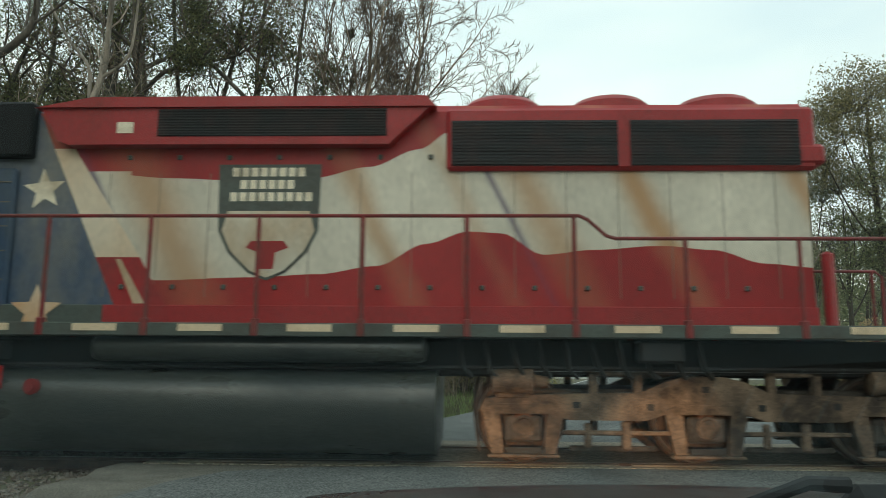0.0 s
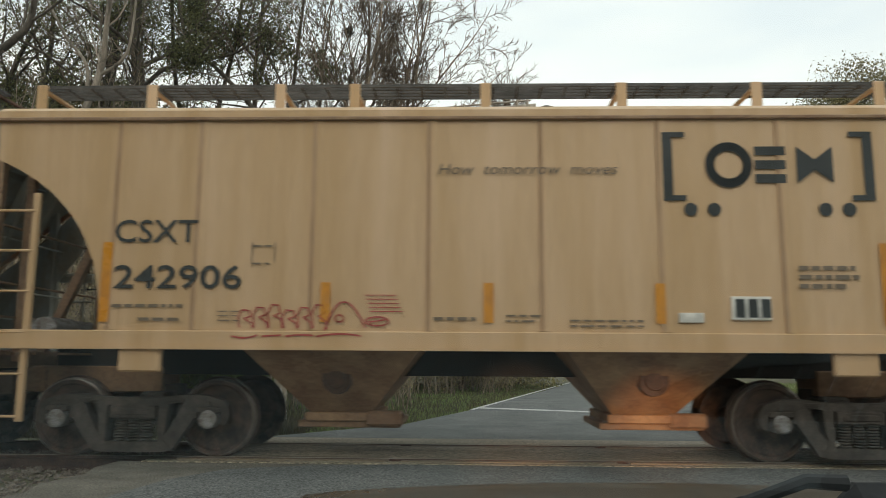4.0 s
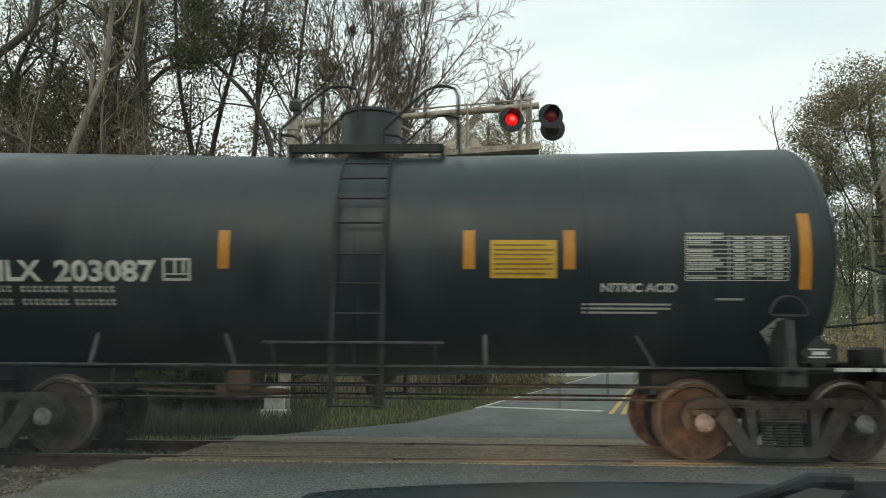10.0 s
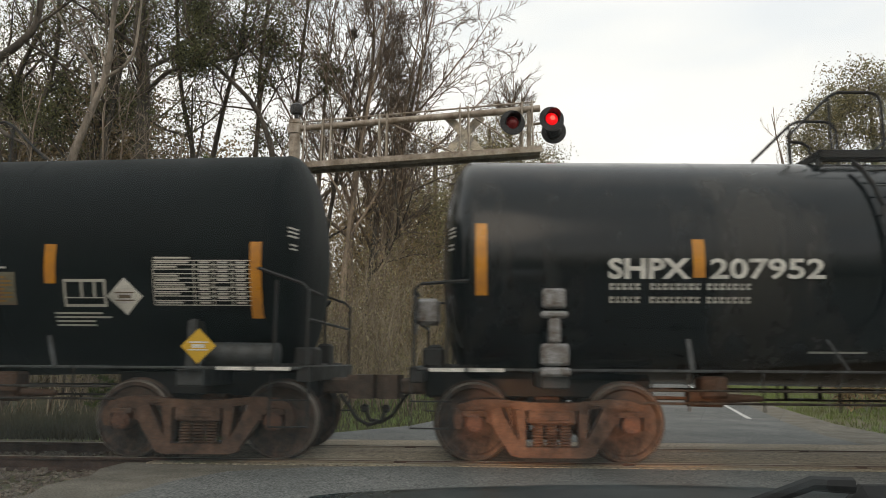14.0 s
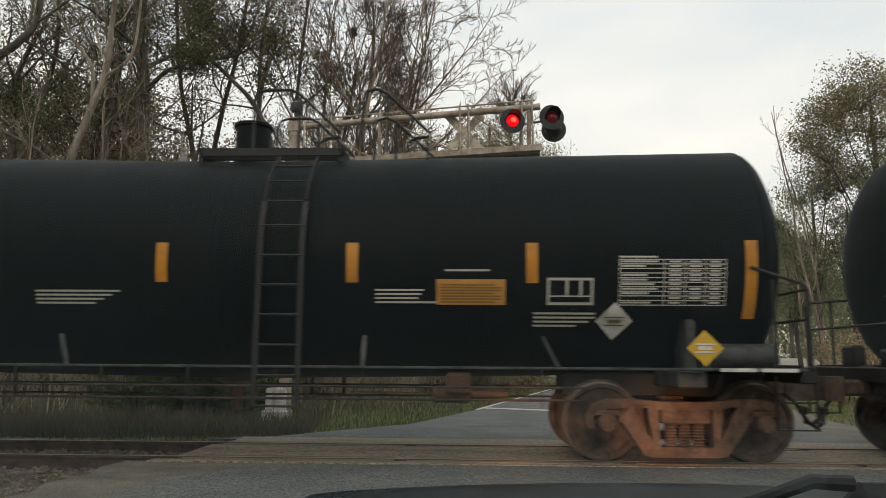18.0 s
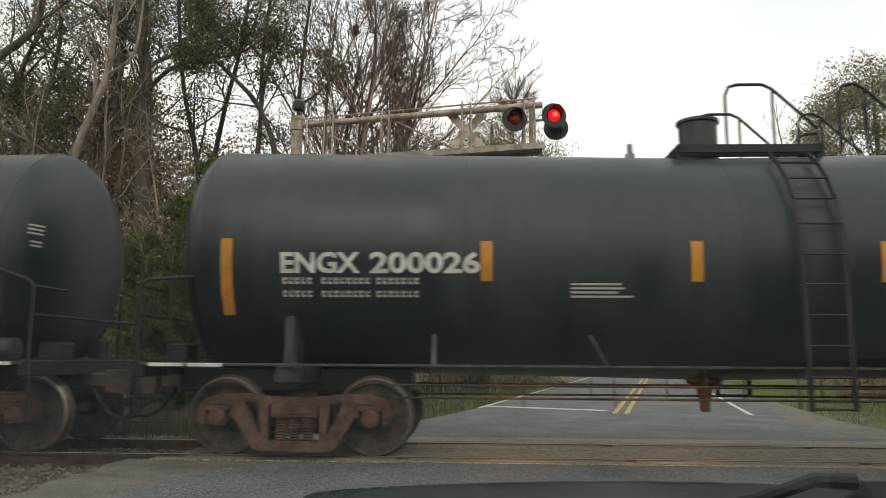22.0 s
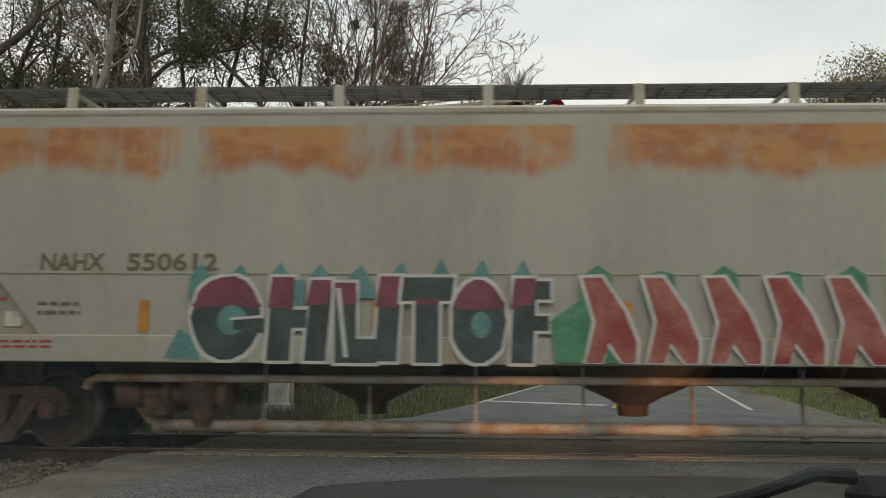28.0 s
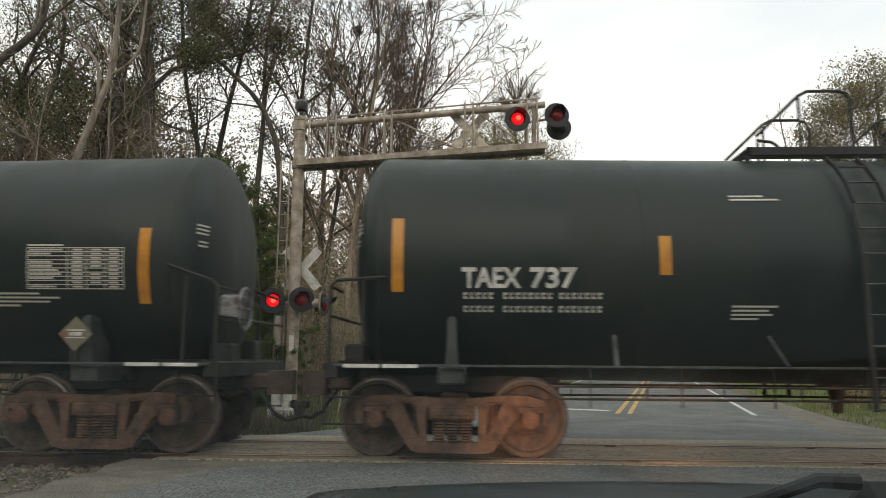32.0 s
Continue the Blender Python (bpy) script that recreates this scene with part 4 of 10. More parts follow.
for k, (x, ax) in enumerate(((-0.27, 0.85), (1.13, 2.55))):
    ld = bpy.data.lights.new("headlamp_beam", "SPOT")
    ld.energy, ld.color, ld.spot_size, ld.spot_blend, ld.shadow_soft_size = 1050, (1.0, 0.50, 0.22), radians(14), 1.0, 0.06
    lo = new("headlamp_beam", ld)
    lo.matrix_world = look((x, 2.02, 0.60), (ax, 8.6, 0.34))

# ---- woods ----
def leaf_mat(name, base, spread=0.45, rough=0.6):
    """Foliage whose single leaves vary in tone."""
    mat = bpy.data.materials.new(name)
    mat.use_nodes = True
    n, l = mat.node_tree.nodes, mat.node_tree.links
    bs = n["Principled BSDF"]
    bs.inputs["Roughness"].default_value = rough
    geo = n.new("ShaderNodeNewGeometry")
    ramp = n.new("ShaderNodeValToRGB")
    e = ramp.color_ramp.elements
    e[0].position, e[0].color = 0.0, rgba(tuple(c * (1 - spread) for c in base))
    e[1].position, e[1].color = 1.0, rgba((base[0] * (1 + spread * 1.2), base[1] * (1 + spread), base[2] * (1 + spread * 0.8)))
    l.new(geo.outputs["Random Per Island"], ramp.inputs["Fac"])
    l.new(ramp.outputs["Color"], bs.inputs["Base Color"])
    tr = n.new("ShaderNodeBsdfTranslucent")
    l.new(ramp.outputs["Color"], tr.inputs["Color"])
    mx = n.new("ShaderNodeMixShader")
    mx.inputs["Fac"].default_value = 0.5
    l.new(bs.outputs["BSDF"], mx.inputs[1])
    l.new(tr.outputs["BSDF"], mx.inputs[2])
    l.new(mx.outputs["Shader"], n["Material Output"].inputs["Surface"])
    return mat


M["bark_pale"] = surface("bark_pale", (0.39, 0.335, 0.27), 0.9, 0, 0.3, 1.5, 14, dirt=(0.10, 0.085, 0.07), dirt_amount=0.8, stretch=(1, 1, 0.3), bump=0.6)
M["bark_dark"] = surface("bark_dark", (0.120, 0.098, 0.078), 0.9, 0, 0.3, 1.5, 14, dirt=(0.05, 0.045, 0.036), dirt_amount=0.8, stretch=(1, 1, 0.3), bump=0.6)
M["twig"] = surface("twig", (0.235, 0.170, 0.118), 0.9, 0, 0.3, 1.0, 10, dirt=(0.085, 0.068, 0.053), dirt_amount=0.8, bump=0.0)
M["twig_grey"] = surface("twig_grey", (0.42, 0.335, 0.255), 0.9, 0, 0.3, 1.0, 10, dirt=(0.12, 0.10, 0.08), dirt_amount=0.8, bump=0.0)
M["bark_brown"] = surface("bark_brown", (0.38, 0.29, 0.21), 0.9, 0, 0.3, 1.5, 14, dirt=(0.09, 0.07, 0.055), dirt_amount=0.8, stretch=(1, 1, 0.3), bump=0.6)
M["leaf_dark"] = leaf_mat("leaf_dark", (0.110, 0.120, 0.056), 0.6)
M["twig_fan"] = surface("twig_fan", (0.185, 0.135, 0.095), 0.9, 0, 0.3, 1.0, 10, dirt=(0.10, 0.075, 0.055), dirt_amount=0.8, bump=0.0)
M["leaf_umber"] = leaf_mat("leaf_umber", (0.175, 0.140, 0.082), 0.6)
M["leaf_mid"] = leaf_mat("leaf_mid", (0.30, 0.275, 0.16), 0.45)
M["leaf_brown"] = leaf_mat("leaf_brown", (0.29, 0.225, 0.13))
M["leaf_far"] = leaf_mat("leaf_far", (0.20, 0.222, 0.125), 0.45)
M["leaf_moss"] = leaf_mat("leaf_moss", (0.25, 0.232, 0.110), 0.5)
M["leaf_olive"] = leaf_mat("leaf_olive", (0.19, 0.175, 0.09), 0.5)
M["twig_tan"] = surface("twig_tan", (0.50, 0.41, 0.29), 0.9, 0, 0.3, 1.0, 10, dirt=(0.20, 0.155, 0.11), dirt_amount=0.8, bump=0.0)
M["needle"] = leaf_mat("needle", (0.110, 0.145, 0.045), 0.5)


class Wood:
    """Grows branches as lists of tapered pieces and the tips that bear leaves."""
    def __init__(self, seed):
        self.r = random.Random(seed)
        self.thick, self.thin, self.tips, self.least = [], [], [], 0.006

    def grow(self, p, d, length, r, spec, level=0):
        s = spec[level]
        n = s["n"]
        step = length / n
        d = d.normalized()
        pts = [(p, r)]
        rr = self.r
        for i in range(n):
            j = s["bend"]
            d = (d + Vector((rr.gauss(0, j), rr.gauss(0, j), rr.gauss(0, j) + s["up"]))).normalized()
            q = p + d * step
            f = (i + 1) / n
            r2 = r * (1 - f * (1 - s["taper"]))
            pts.append((q, r2))
            p = q
        out = self.thick if pts[0][1] > 0.035 else self.thin
        for a, b_ in zip(pts, pts[1:]):
            out.append((a[0], b_[0], a[1], b_[1]))
        if level + 1 < len(spec):
            c = spec[level + 1]
            kids = c["kids"]
            for k in range(kids):
                f = c["from"] + (1 - c["from"]) * (k + rr.random()) / kids
                i = min(n - 1, int(f * n))
                g_ = f * n - i
                q = pts[i][0].lerp(pts[i + 1][0], g_)
                dd = (pts[i + 1][0] - pts[i][0]).normalized()
                side = dd.orthogonal().normalized()
                side = Matrix.Rotation(rr.uniform(0, 6.283), 3, dd) @ side
                a = radians(rr.gauss(c["angle"], 9))
                kd = dd * math.cos(a) + side * math.sin(a)
                ll = length * c["len"] * rr.uniform(0.65, 1.25) * (1.0 - c.get("fall", 0.45) * f)
                self.grow(q, kd, ll, max(self.least, min(pts[i][1] * 0.75, pts[i][1] * c["thick"] + 0.002)), spec, level + 1)
        else:
            for a, _ in pts[1:]:
                self.tips.append(a)

    @staticmethod
    def bars(name, segs, sides, mat):
        if not segs:
            return None
        a = np.array([[*s[0]] for s in segs]); c = np.array([[*s[1]] for s in segs])
        ra = np.array([s[2] for s in segs]); rb = np.array([s[3] for s in segs])
        d = c - a
        d /= np.linalg.norm(d, axis=1, keepdims=True) + 1e-9
        ref = np.where(np.abs(d[:, 2:3]) < 0.9, np.array([[0, 0, 1.0]]), np.array([[1.0, 0, 0]]))
        s = np.cross(d, ref)
        s /= np.linalg.norm(s, axis=1, keepdims=True)
        t = np.cross(s, d)
        rings = []
        for base, rad in ((a, ra), (c + d * rb[:, None] * 0.3, rb)):
            for k in range(sides):
                w = 2 * math.pi * k / sides
                rings.append(base + (s * math.cos(w) + t * math.sin(w)) * rad[:, None])
        v = np.stack(rings, 1).reshape(-1, 3)
        n = len(segs)
        off = (np.arange(n) * 2 * sides)[:, None]
        f = np.concatenate([off + np.array([[k, (k + 1) % sides, sides + (k + 1) % sides, sides + k]]) for k in range(sides)], 0)
        me = bpy.data.meshes.new(name)
        me.from_pydata(v.tolist(), [], f.tolist())
        me.materials.append(mat)
        me.polygons.foreach_set("use_smooth", [True] * len(f))
        return me


def leaves(name, centers, per, spread, size, mat, seed, flat=0.0, aspect=0.55):
    """Many single leaves round the given points."""
    rs = np.random.RandomState(seed)
    c = np.array([[p.x, p.y, p.z] for p in centers])
    c = np.repeat(c, per, axis=0)
    c = c + rs.normal(0, spread, c.shape)
    n = len(c)
    d = rs.normal(0, 1, (n, 3))
    d[:, 2] *= 1 - flat
    d /= np.linalg.norm(d, axis=1, keepdims=True)
    e = rs.normal(0, 1, (n, 3))
    e = np.cross(d, e)
    e /= np.linalg.norm(e, axis=1, keepdims=True)
    s = (size * rs.uniform(0.6, 1.4, n))[:, None]
    v = np.stack([c - d * s, c + e * s * aspect, c + d * s, c - e * s * aspect], 1).reshape(-1, 3)
    f = np.arange(4 * n).reshape(-1, 4)
    me = bpy.data.meshes.new(name)
    me.from_pydata(v.tolist(), [], f.tolist())
    me.materials.append(mat)
    return me


def tree(label, at, w, bark, twig, crown_mesh, group="trees of the wood"):
    t = thing("tree", label, "tree", group=group)
    part("trunk", Wood.bars("trunk", w.thick, 7, bark), None, t, "tapered trunk with limbs")
    if w.thin:
        part("twig_crown", Wood.bars("twig_crown", w.thin, 3, twig), None, t, "fine bare twigs")
    if crown_mesh is not None:
        part("crown", crown_mesh, None, t, "leafy crown with gaps")
    return t


BARE = [dict(n=9, bend=0.07, up=0.05, taper=0.18),
        dict(n=8, bend=0.10, up=0.08, taper=0.2, kids=15, angle=40, len=0.55, thick=0.42, fall=0.5, **{"from": 0.22}),
        dict(n=5, bend=0.12, up=0.07, taper=0.3, kids=11, angle=38, len=0.36, thick=0.42, **{"from": 0.12}),
        dict(n=4, bend=0.15, up=0.05, taper=0.4, kids=8, angle=40, len=0.42, thick=0.45, **{"from": 0.1}),
        dict(n=2, bend=0.18, up=0.04, taper=0.5, kids=4, angle=38, len=0.5, thick=0.6, **{"from": 0.15})]
BUSH = [dict(n=5, bend=0.14, up=0.06, taper=0.3),
        dict(n=4, bend=0.16, up=0.05, taper=0.3, kids=6, angle=30, len=0.55, thick=0.5, **{"from": 0.15}),
        dict(n=3, bend=0.18, up=0.04, taper=0.4, kids=4, angle=32, len=0.5, thick=0.55, **{"from": 0.2})]


# bare trees with many rising stems that fan out over the road
FAN = [dict(n=10, bend=0.05, up=0.045, taper=0.12),
       dict(n=9, bend=0.09, up=0.05, taper=0.2, kids=12, angle=38, len=0.46, thick=0.55, fall=0.35, **{"from": 0.34}),
       dict(n=6, bend=0.12, up=0.05, taper=0.3, kids=8, angle=38, len=0.40, thick=0.55, **{"from": 0.12}),
       dict(n=4, bend=0.15, up=0.05, taper=0.4, kids=8, angle=38, len=0.44, thick=0.6, **{"from": 0.1}),
       dict(n=2, bend=0.18, up=0.03, taper=0.5, kids=3, angle=38, len=0.5, thick=0.6, **{"from": 0.2})]
for i, (k, d, h, r, lean, bk) in enumerate(((-0.130, 26.0, 17.0, 0.17, (0.01, 0, 1), "bark_brown"), (-0.160, 27.5, 16.0, 0.16, (-0.07, 0.05, 1), "bark_brown"), (-0.120, 26.5, 15.5, 0.16, (0.11, 0.0, 1), "bark_brown"),
                                           (-0.150, 25.2, 15.0, 0.14, (0.09, -0.05, 1), "bark_brown"), (-0.118, 27.0, 13.0, 0.15, (0.15, 0, 1), "bark_brown"), (-0.118, 26.2, 11.6, 0.13, (0.16, 0.05, 1), "bark_dark"), (-0.110, 27.4, 12.2, 0.12, (0.14, 0.1, 1), "bark_brown"), (-0.185, 25.4, 14.5, 0.13, (0.03, 0.1, 1), "bark_dark"))):
    w = Wood(100 + i)
    w.least = 0.011
    w.grow(Vector((k * d, d, -0.3)), Vector(lean), h, r, FAN)
    tree("bare winter tree with fine twigs fanning outwards", None, w, M[bk], M["twig_fan"] if i % 2 else M["twig"], None)
w = Wood(150)
for _ in range(260):
    p = Vector((w.r.gauss(0, 1), w.r.gauss(0, 1), w.r.gauss(0, 1))).normalized() * 0.15
    q = p + Vector((w.r.gauss(0, 0.09), w.r.gauss(0, 0.09), w.r.gauss(0, 0.09)))
    c = Vector((-3.48, 26.0, 13.20))
    w.thin.append((c + p * w.r.uniform(0.3, 1), c + q, 0.012, 0.006))
nest = thing("squirrel_nest", "dark ball of twigs and leaves in a treetop", "nest")
part("nest_ball", Wood.bars("nest_ball", w.thin, 3, M["bark_dark"]), None, nest)


def limb(w, pts, r0, r1, spec=None, first=0.3, kids=8):
    """A curved limb through a few points; side branches grow from it by spec."""
    pts = [Vector(p) for p in pts]
    ext = [pts[0] * 2 - pts[1]] + pts + [pts[-1] * 2 - pts[-2]]
    line = []
    for a, b_, c, d in zip(ext, ext[1:], ext[2:], ext[3:]):
        for i in range(6):
            t = i / 6
            line.append(0.5 * ((2 * b_) + (c - a) * t + (2 * a - 5 * b_ + 4 * c - d) * t * t + (3 * b_ - a - 3 * c + d) * t ** 3))
    line.append(pts[-1])
    n = len(line) - 1
    rad = [r0 + (r1 - r0) * i / n for i in range(n + 1)]
    for i in range(n):
        w.thick.append((line[i], line[i + 1], rad[i], rad[i + 1]))
    if spec:
        total = sum((b_ - a).length for a, b_ in zip(line, line[1:]))
        for k in range(kids):
            f = first + (1 - first) * (k + w.r.random()) / kids
            i = min(n - 1, int(f * n))
            dd = (line[i + 1] - line[i]).normalized()
            side = Matrix.Rotation(w.r.uniform(0, 6.283), 3, dd) @ dd.orthogonal().normalized()
            a = radians(w.r.gauss(48, 10))
            w.grow(line[i], dd * math.cos(a) + side * math.sin(a), total * 0.24 * w.r.uniform(0.6, 1.3), max(0.012, rad[i] * 0.42), spec)


# how side branches divide: leafy ones and sparse bare ones
BOUGH = [dict(n=7, bend=0.16, up=0.05, taper=0.3),
         dict(n=5, bend=0.18, up=0.03, taper=0.3, kids=8, angle=45, len=0.50, thick=0.5, fall=0.3, **{"from": 0.15}),
         dict(n=3, bend=0.2, up=0.02, taper=0.4, kids=6, angle=42, len=0.45, thick=0.55, **{"from": 0.15})]
SPARSE = [dict(n=7, bend=0.14, up=0.07, taper=0.25),
          dict(n=5, bend=0.16, up=0.05, taper=0.3, kids=5, angle=40, len=0.5, thick=0.5, **{"from": 0.2}),
          dict(n=3, bend=0.18, up=0.03, taper=0.4, kids=5, angle=40, len=0.5, thick=0.55, **{"from": 0.15})]


def gappy(tips, level, seed, scale=0.55):
    """Only the tips in the denser parts of a crown, so that sky shows between clumps."""
    return [p for p in tips if noise.noise((p.x * scale + seed, p.y * scale, p.z * scale)) > level]


# the pale forked tree
w = Wood(200)
limb(w, [(-12.3, 21, -0.3), (-11.9, 21, 3.5), (-11.0, 21, 6.9), (-10.6, 21, 8.2), (-10.15, 21, 9.7), (-10.0, 20.8, 10.9), (-9.8, 20.6, 13.4)], 0.15, 0.065, SPARSE, 0.6, 6)
limb(w, [(-10.2, 21, 9.45), (-9.62, 21, 9.87), (-9.3, 20.9, 10.5), (-9.1, 20.7, 12.5)], 0.060, 0.03, SPARSE, 0.3, 4)
limb(w, [(-10.5, 21, 8.7), (-10.62, 21, 9.8), (-11.3, 21, 10.7), (-12.2, 21.2, 12.2)], 0.065, 0.03, SPARSE, 0.3, 5)
tree("forked tree with mottled pale grey bark", None, w, M["bark_pale"], M["twig_grey"], None)
# a dark trunk grown over with ivy, and dark boughs reaching in from one side
w = Wood(210)
limb(w, [(-10.2, 24, -0.3), (-10.15, 24, 5.0), (-10.3, 24, 10.4), (-10.6, 24, 12.3), (-10.5, 24, 15.0)], 0.26, 0.16, BOUGH, 0.45, 9)
limb(w, [(-10.3, 24, 10.0), (-9.4, 23.8, 10.8), (-8.6, 23.8, 10.9), (-7.8, 23.6, 11.6)], 0.09, 0.03, BOUGH, 0.3, 5)
ivy = [Vector((-10.2 + w.r.gauss(0, 0.22), 24 + w.r.gauss(0, 0.22), w.r.uniform(0, 14))) for _ in range(420)]
tree("dark trunk grown over with ivy", None, w, M["bark_dark"], M["twig"], leaves("crown", gappy(w.tips, 0.06, 3) + ivy, 6, 0.26, 0.050, M["leaf_dark"], 210))
w = Wood(211)
limb(w, [(-14.5, 20, -0.3), (-14.2, 20, 5.5), (-13.2, 20, 9.0), (-12.27, 20, 10.05), (-11.83, 20, 10.65), (-11.7, 20, 12.0)], 0.16, 0.08, SPARSE, 0.6, 5)
limb(w, [(-13.4, 20, 8.6), (-12.5, 19.9, 7.5), (-11.4, 19.8, 6.9), (-10.6, 19.8, 6.3)], 0.07, 0.03, SPARSE, 0.3, 4)
tree("dark leaning tree with crooked boughs", None, w, M["bark_dark"], M["twig"], None)
# evergreen broadleaf trees with curved limbs
EVERGREEN = (([(-5.6, 25, -0.3), (-5.75, 25, 4.5), (-6.0, 25, 7.9), (-6.35, 25, 9.2), (-6.9, 25, 10.2), (-7.9, 24.8, 11.2), (-9.0, 24.5, 12.4), (-9.3, 24.3, 14.5)], 0.125, 0.05, 9),
             ([(-7.0, 25.6, -0.3), (-6.9, 25.6, 6.0), (-6.75, 25.6, 9.75), (-6.74, 25.5, 12.0), (-6.4, 25.4, 15.5)], 0.12, 0.05, 9),
             ([(-8.9, 26.5, -0.3), (-8.8, 26.5, 6.5), (-8.4, 26.5, 10.0), (-7.7, 26.2, 13.0), (-7.4, 26, 16.0)], 0.125, 0.05, 9),
             ([(-8.6, 25.5, -0.3), (-8.8, 25.5, 7.0), (-9.6, 25.5, 11.0), (-10.0, 25.3, 15.5)], 0.12, 0.05, 8),
             ([(-13.8, 27, -0.3), (-13.6, 27, 7.0), (-12.9, 27, 11.0), (-12.6, 27, 14.0)], 0.20, 0.07, 14),
             ([(-15.8, 26, -0.3), (-15.7, 26, 7.0), (-15.9, 26, 11.0), (-15.2, 26, 13.2)], 0.20, 0.07, 13),
             ([(-12.2, 25, -0.3), (-12.1, 25, 7.0), (-11.6, 25, 12.0), (-12.1, 25, 16.8)], 0.14, 0.05, 10),
             ([(-14.8, 25.5, -0.3), (-14.9, 25.5, 8.0), (-14.2, 25.5, 12.5), (-14.6, 25.3, 16.8)], 0.14, 0.05, 10),
             ([(-5.6, 26.6, -0.3), (-5.4, 26.6, 6.0), (-5.6, 26.6, 10.5), (-5.2, 26.4, 15.5)], 0.10, 0.05, 7))
for i, (pts, r0, r1, kids) in enumerate(EVERGREEN):
    w = Wood(300 + i)
    limb(w, pts, r0, r1, BOUGH, 0.50, kids)
    for k in range(3):
        a = Vector(pts[-3]).lerp(Vector(pts[-2]), w.r.random())
        e = a + Vector((w.r.uniform(-2.4, 2.4), w.r.uniform(-1, 1), w.r.uniform(0.8, 2.6)))
        limb(w, [a, a.lerp(e, 0.5) + Vector((0, 0, -0.25)), e], 0.06, 0.02, BOUGH, 0.25, 5)
    tree("evergreen tree with curved limbs and small dark leaves", None, w, M["bark_dark"], M["twig"], leaves("crown", gappy(w.tips, 0.05, i * 7.0, 0.8), 4, 0.36, 0.050, M["leaf_dark"], 300 + i))
# thin pale saplings before the dark wood
for i, (x, d, h, lean) in enumerate(((-11.6, 18.6, 8.3, (-0.05, 0, 1)), (-11.1, 18.8, 8.6, (0.10, 0, 1)), (-10.0, 19.0, 8.8, (0.05, 0, 1)), (-9.0, 19.4, 8.4, (0.12, 0, 1)), (-12.3, 19.0, 8.0, (0.10, 0, 1)), (-8.2, 20.0, 8.6, (0.16, 0, 1)), (-7.2, 21.0, 8.2, (-0.06, 0, 1)))):
    w = Wood(230 + i)
    w.grow(Vector((x, d, -0.3)), Vector(lean), h, 0.06, [dict(n=9, bend=0.07, up=0.05, taper=0.2), dict(SPARSE[0], kids=7, angle=32, len=0.34, thick=0.55, fall=0.3, **{"from": 0.45}), SPARSE[1], dict(SPARSE[2], kids=4)])
    tree("thin pale sapling with forked twigs", None, w, M["bark_brown"], M["twig_grey"], None)


def crown_tree(label, at, h, mid, size, clumps, mat, bark, seed, leaf=0.07, per=26, spread=0.34, group="trees past the junction", gap=-0.12):
    """A tree whose crown is many clumps of leaves about mid, each on its own bough from the trunk."""
    w = Wood(seed)
    rr = w.r
    base = Vector((at[0], at[1], -0.4))
    mid = Vector(mid)
    tipz = Vector((mid.x, mid.y, mid.z + size[2] * 0.7))
    limb(w, [base, base.lerp(tipz, 0.4) + Vector((rr.uniform(-0.3, 0.3), 0, 0)), mid, tipz], h * 0.016, 0.05)
    cent, tried = [], 0
    while len(cent) < clumps and tried < clumps * 8:
        tried += 1
        v = Vector((rr.gauss(0, 1), rr.gauss(0, 1), rr.gauss(0, 1))).normalized() * rr.uniform(0.25, 1) ** 0.45
        p = mid + Vector((v.x * size[0], v.y * size[1], v.z * size[2] * (1.0 if v.z > 0 else 0.75)))
        if noise.noise((p.x * 0.4 + seed, p.y * 0.4, p.z * 0.5)) > gap:
            cent.append(p)
    knots = []
    for k in range(9):
        e = cent[(k * 37) % len(cent)]
        a = base.lerp(tipz, rr.uniform(0.35, 0.75))
        e = a.lerp(e, 0.8)
        limb(w, [a, a.lerp(e, 0.5) + Vector((0, 0, -0.1 * (e - a).length)), e], 0.07, 0.03)
        knots += [a.lerp(e, f) for f in (0.4, 0.7, 1.0)]
    for p in cent:
        a = min(knots, key=lambda q: (q - p).length)
        w.thin.append((a, a.lerp(p, 0.5) + Vector((0, 0, 0.06)), 0.022, 0.016))
        w.thin.append((a.lerp(p, 0.5) + Vector((0, 0, 0.06)), p, 0.016, 0.008))
    t = thing("tree", label, "tree", group=group)
    part("trunk", Wood.bars("trunk", w.thick, 7, bark), None, t)
    part("boughs", Wood.bars("boughs", w.thin, 3, bark), None, t)
    part("crown", leaves("crown", cent, per, spread, leaf, mat, seed), None, t, "clumped leafy crown with gaps")


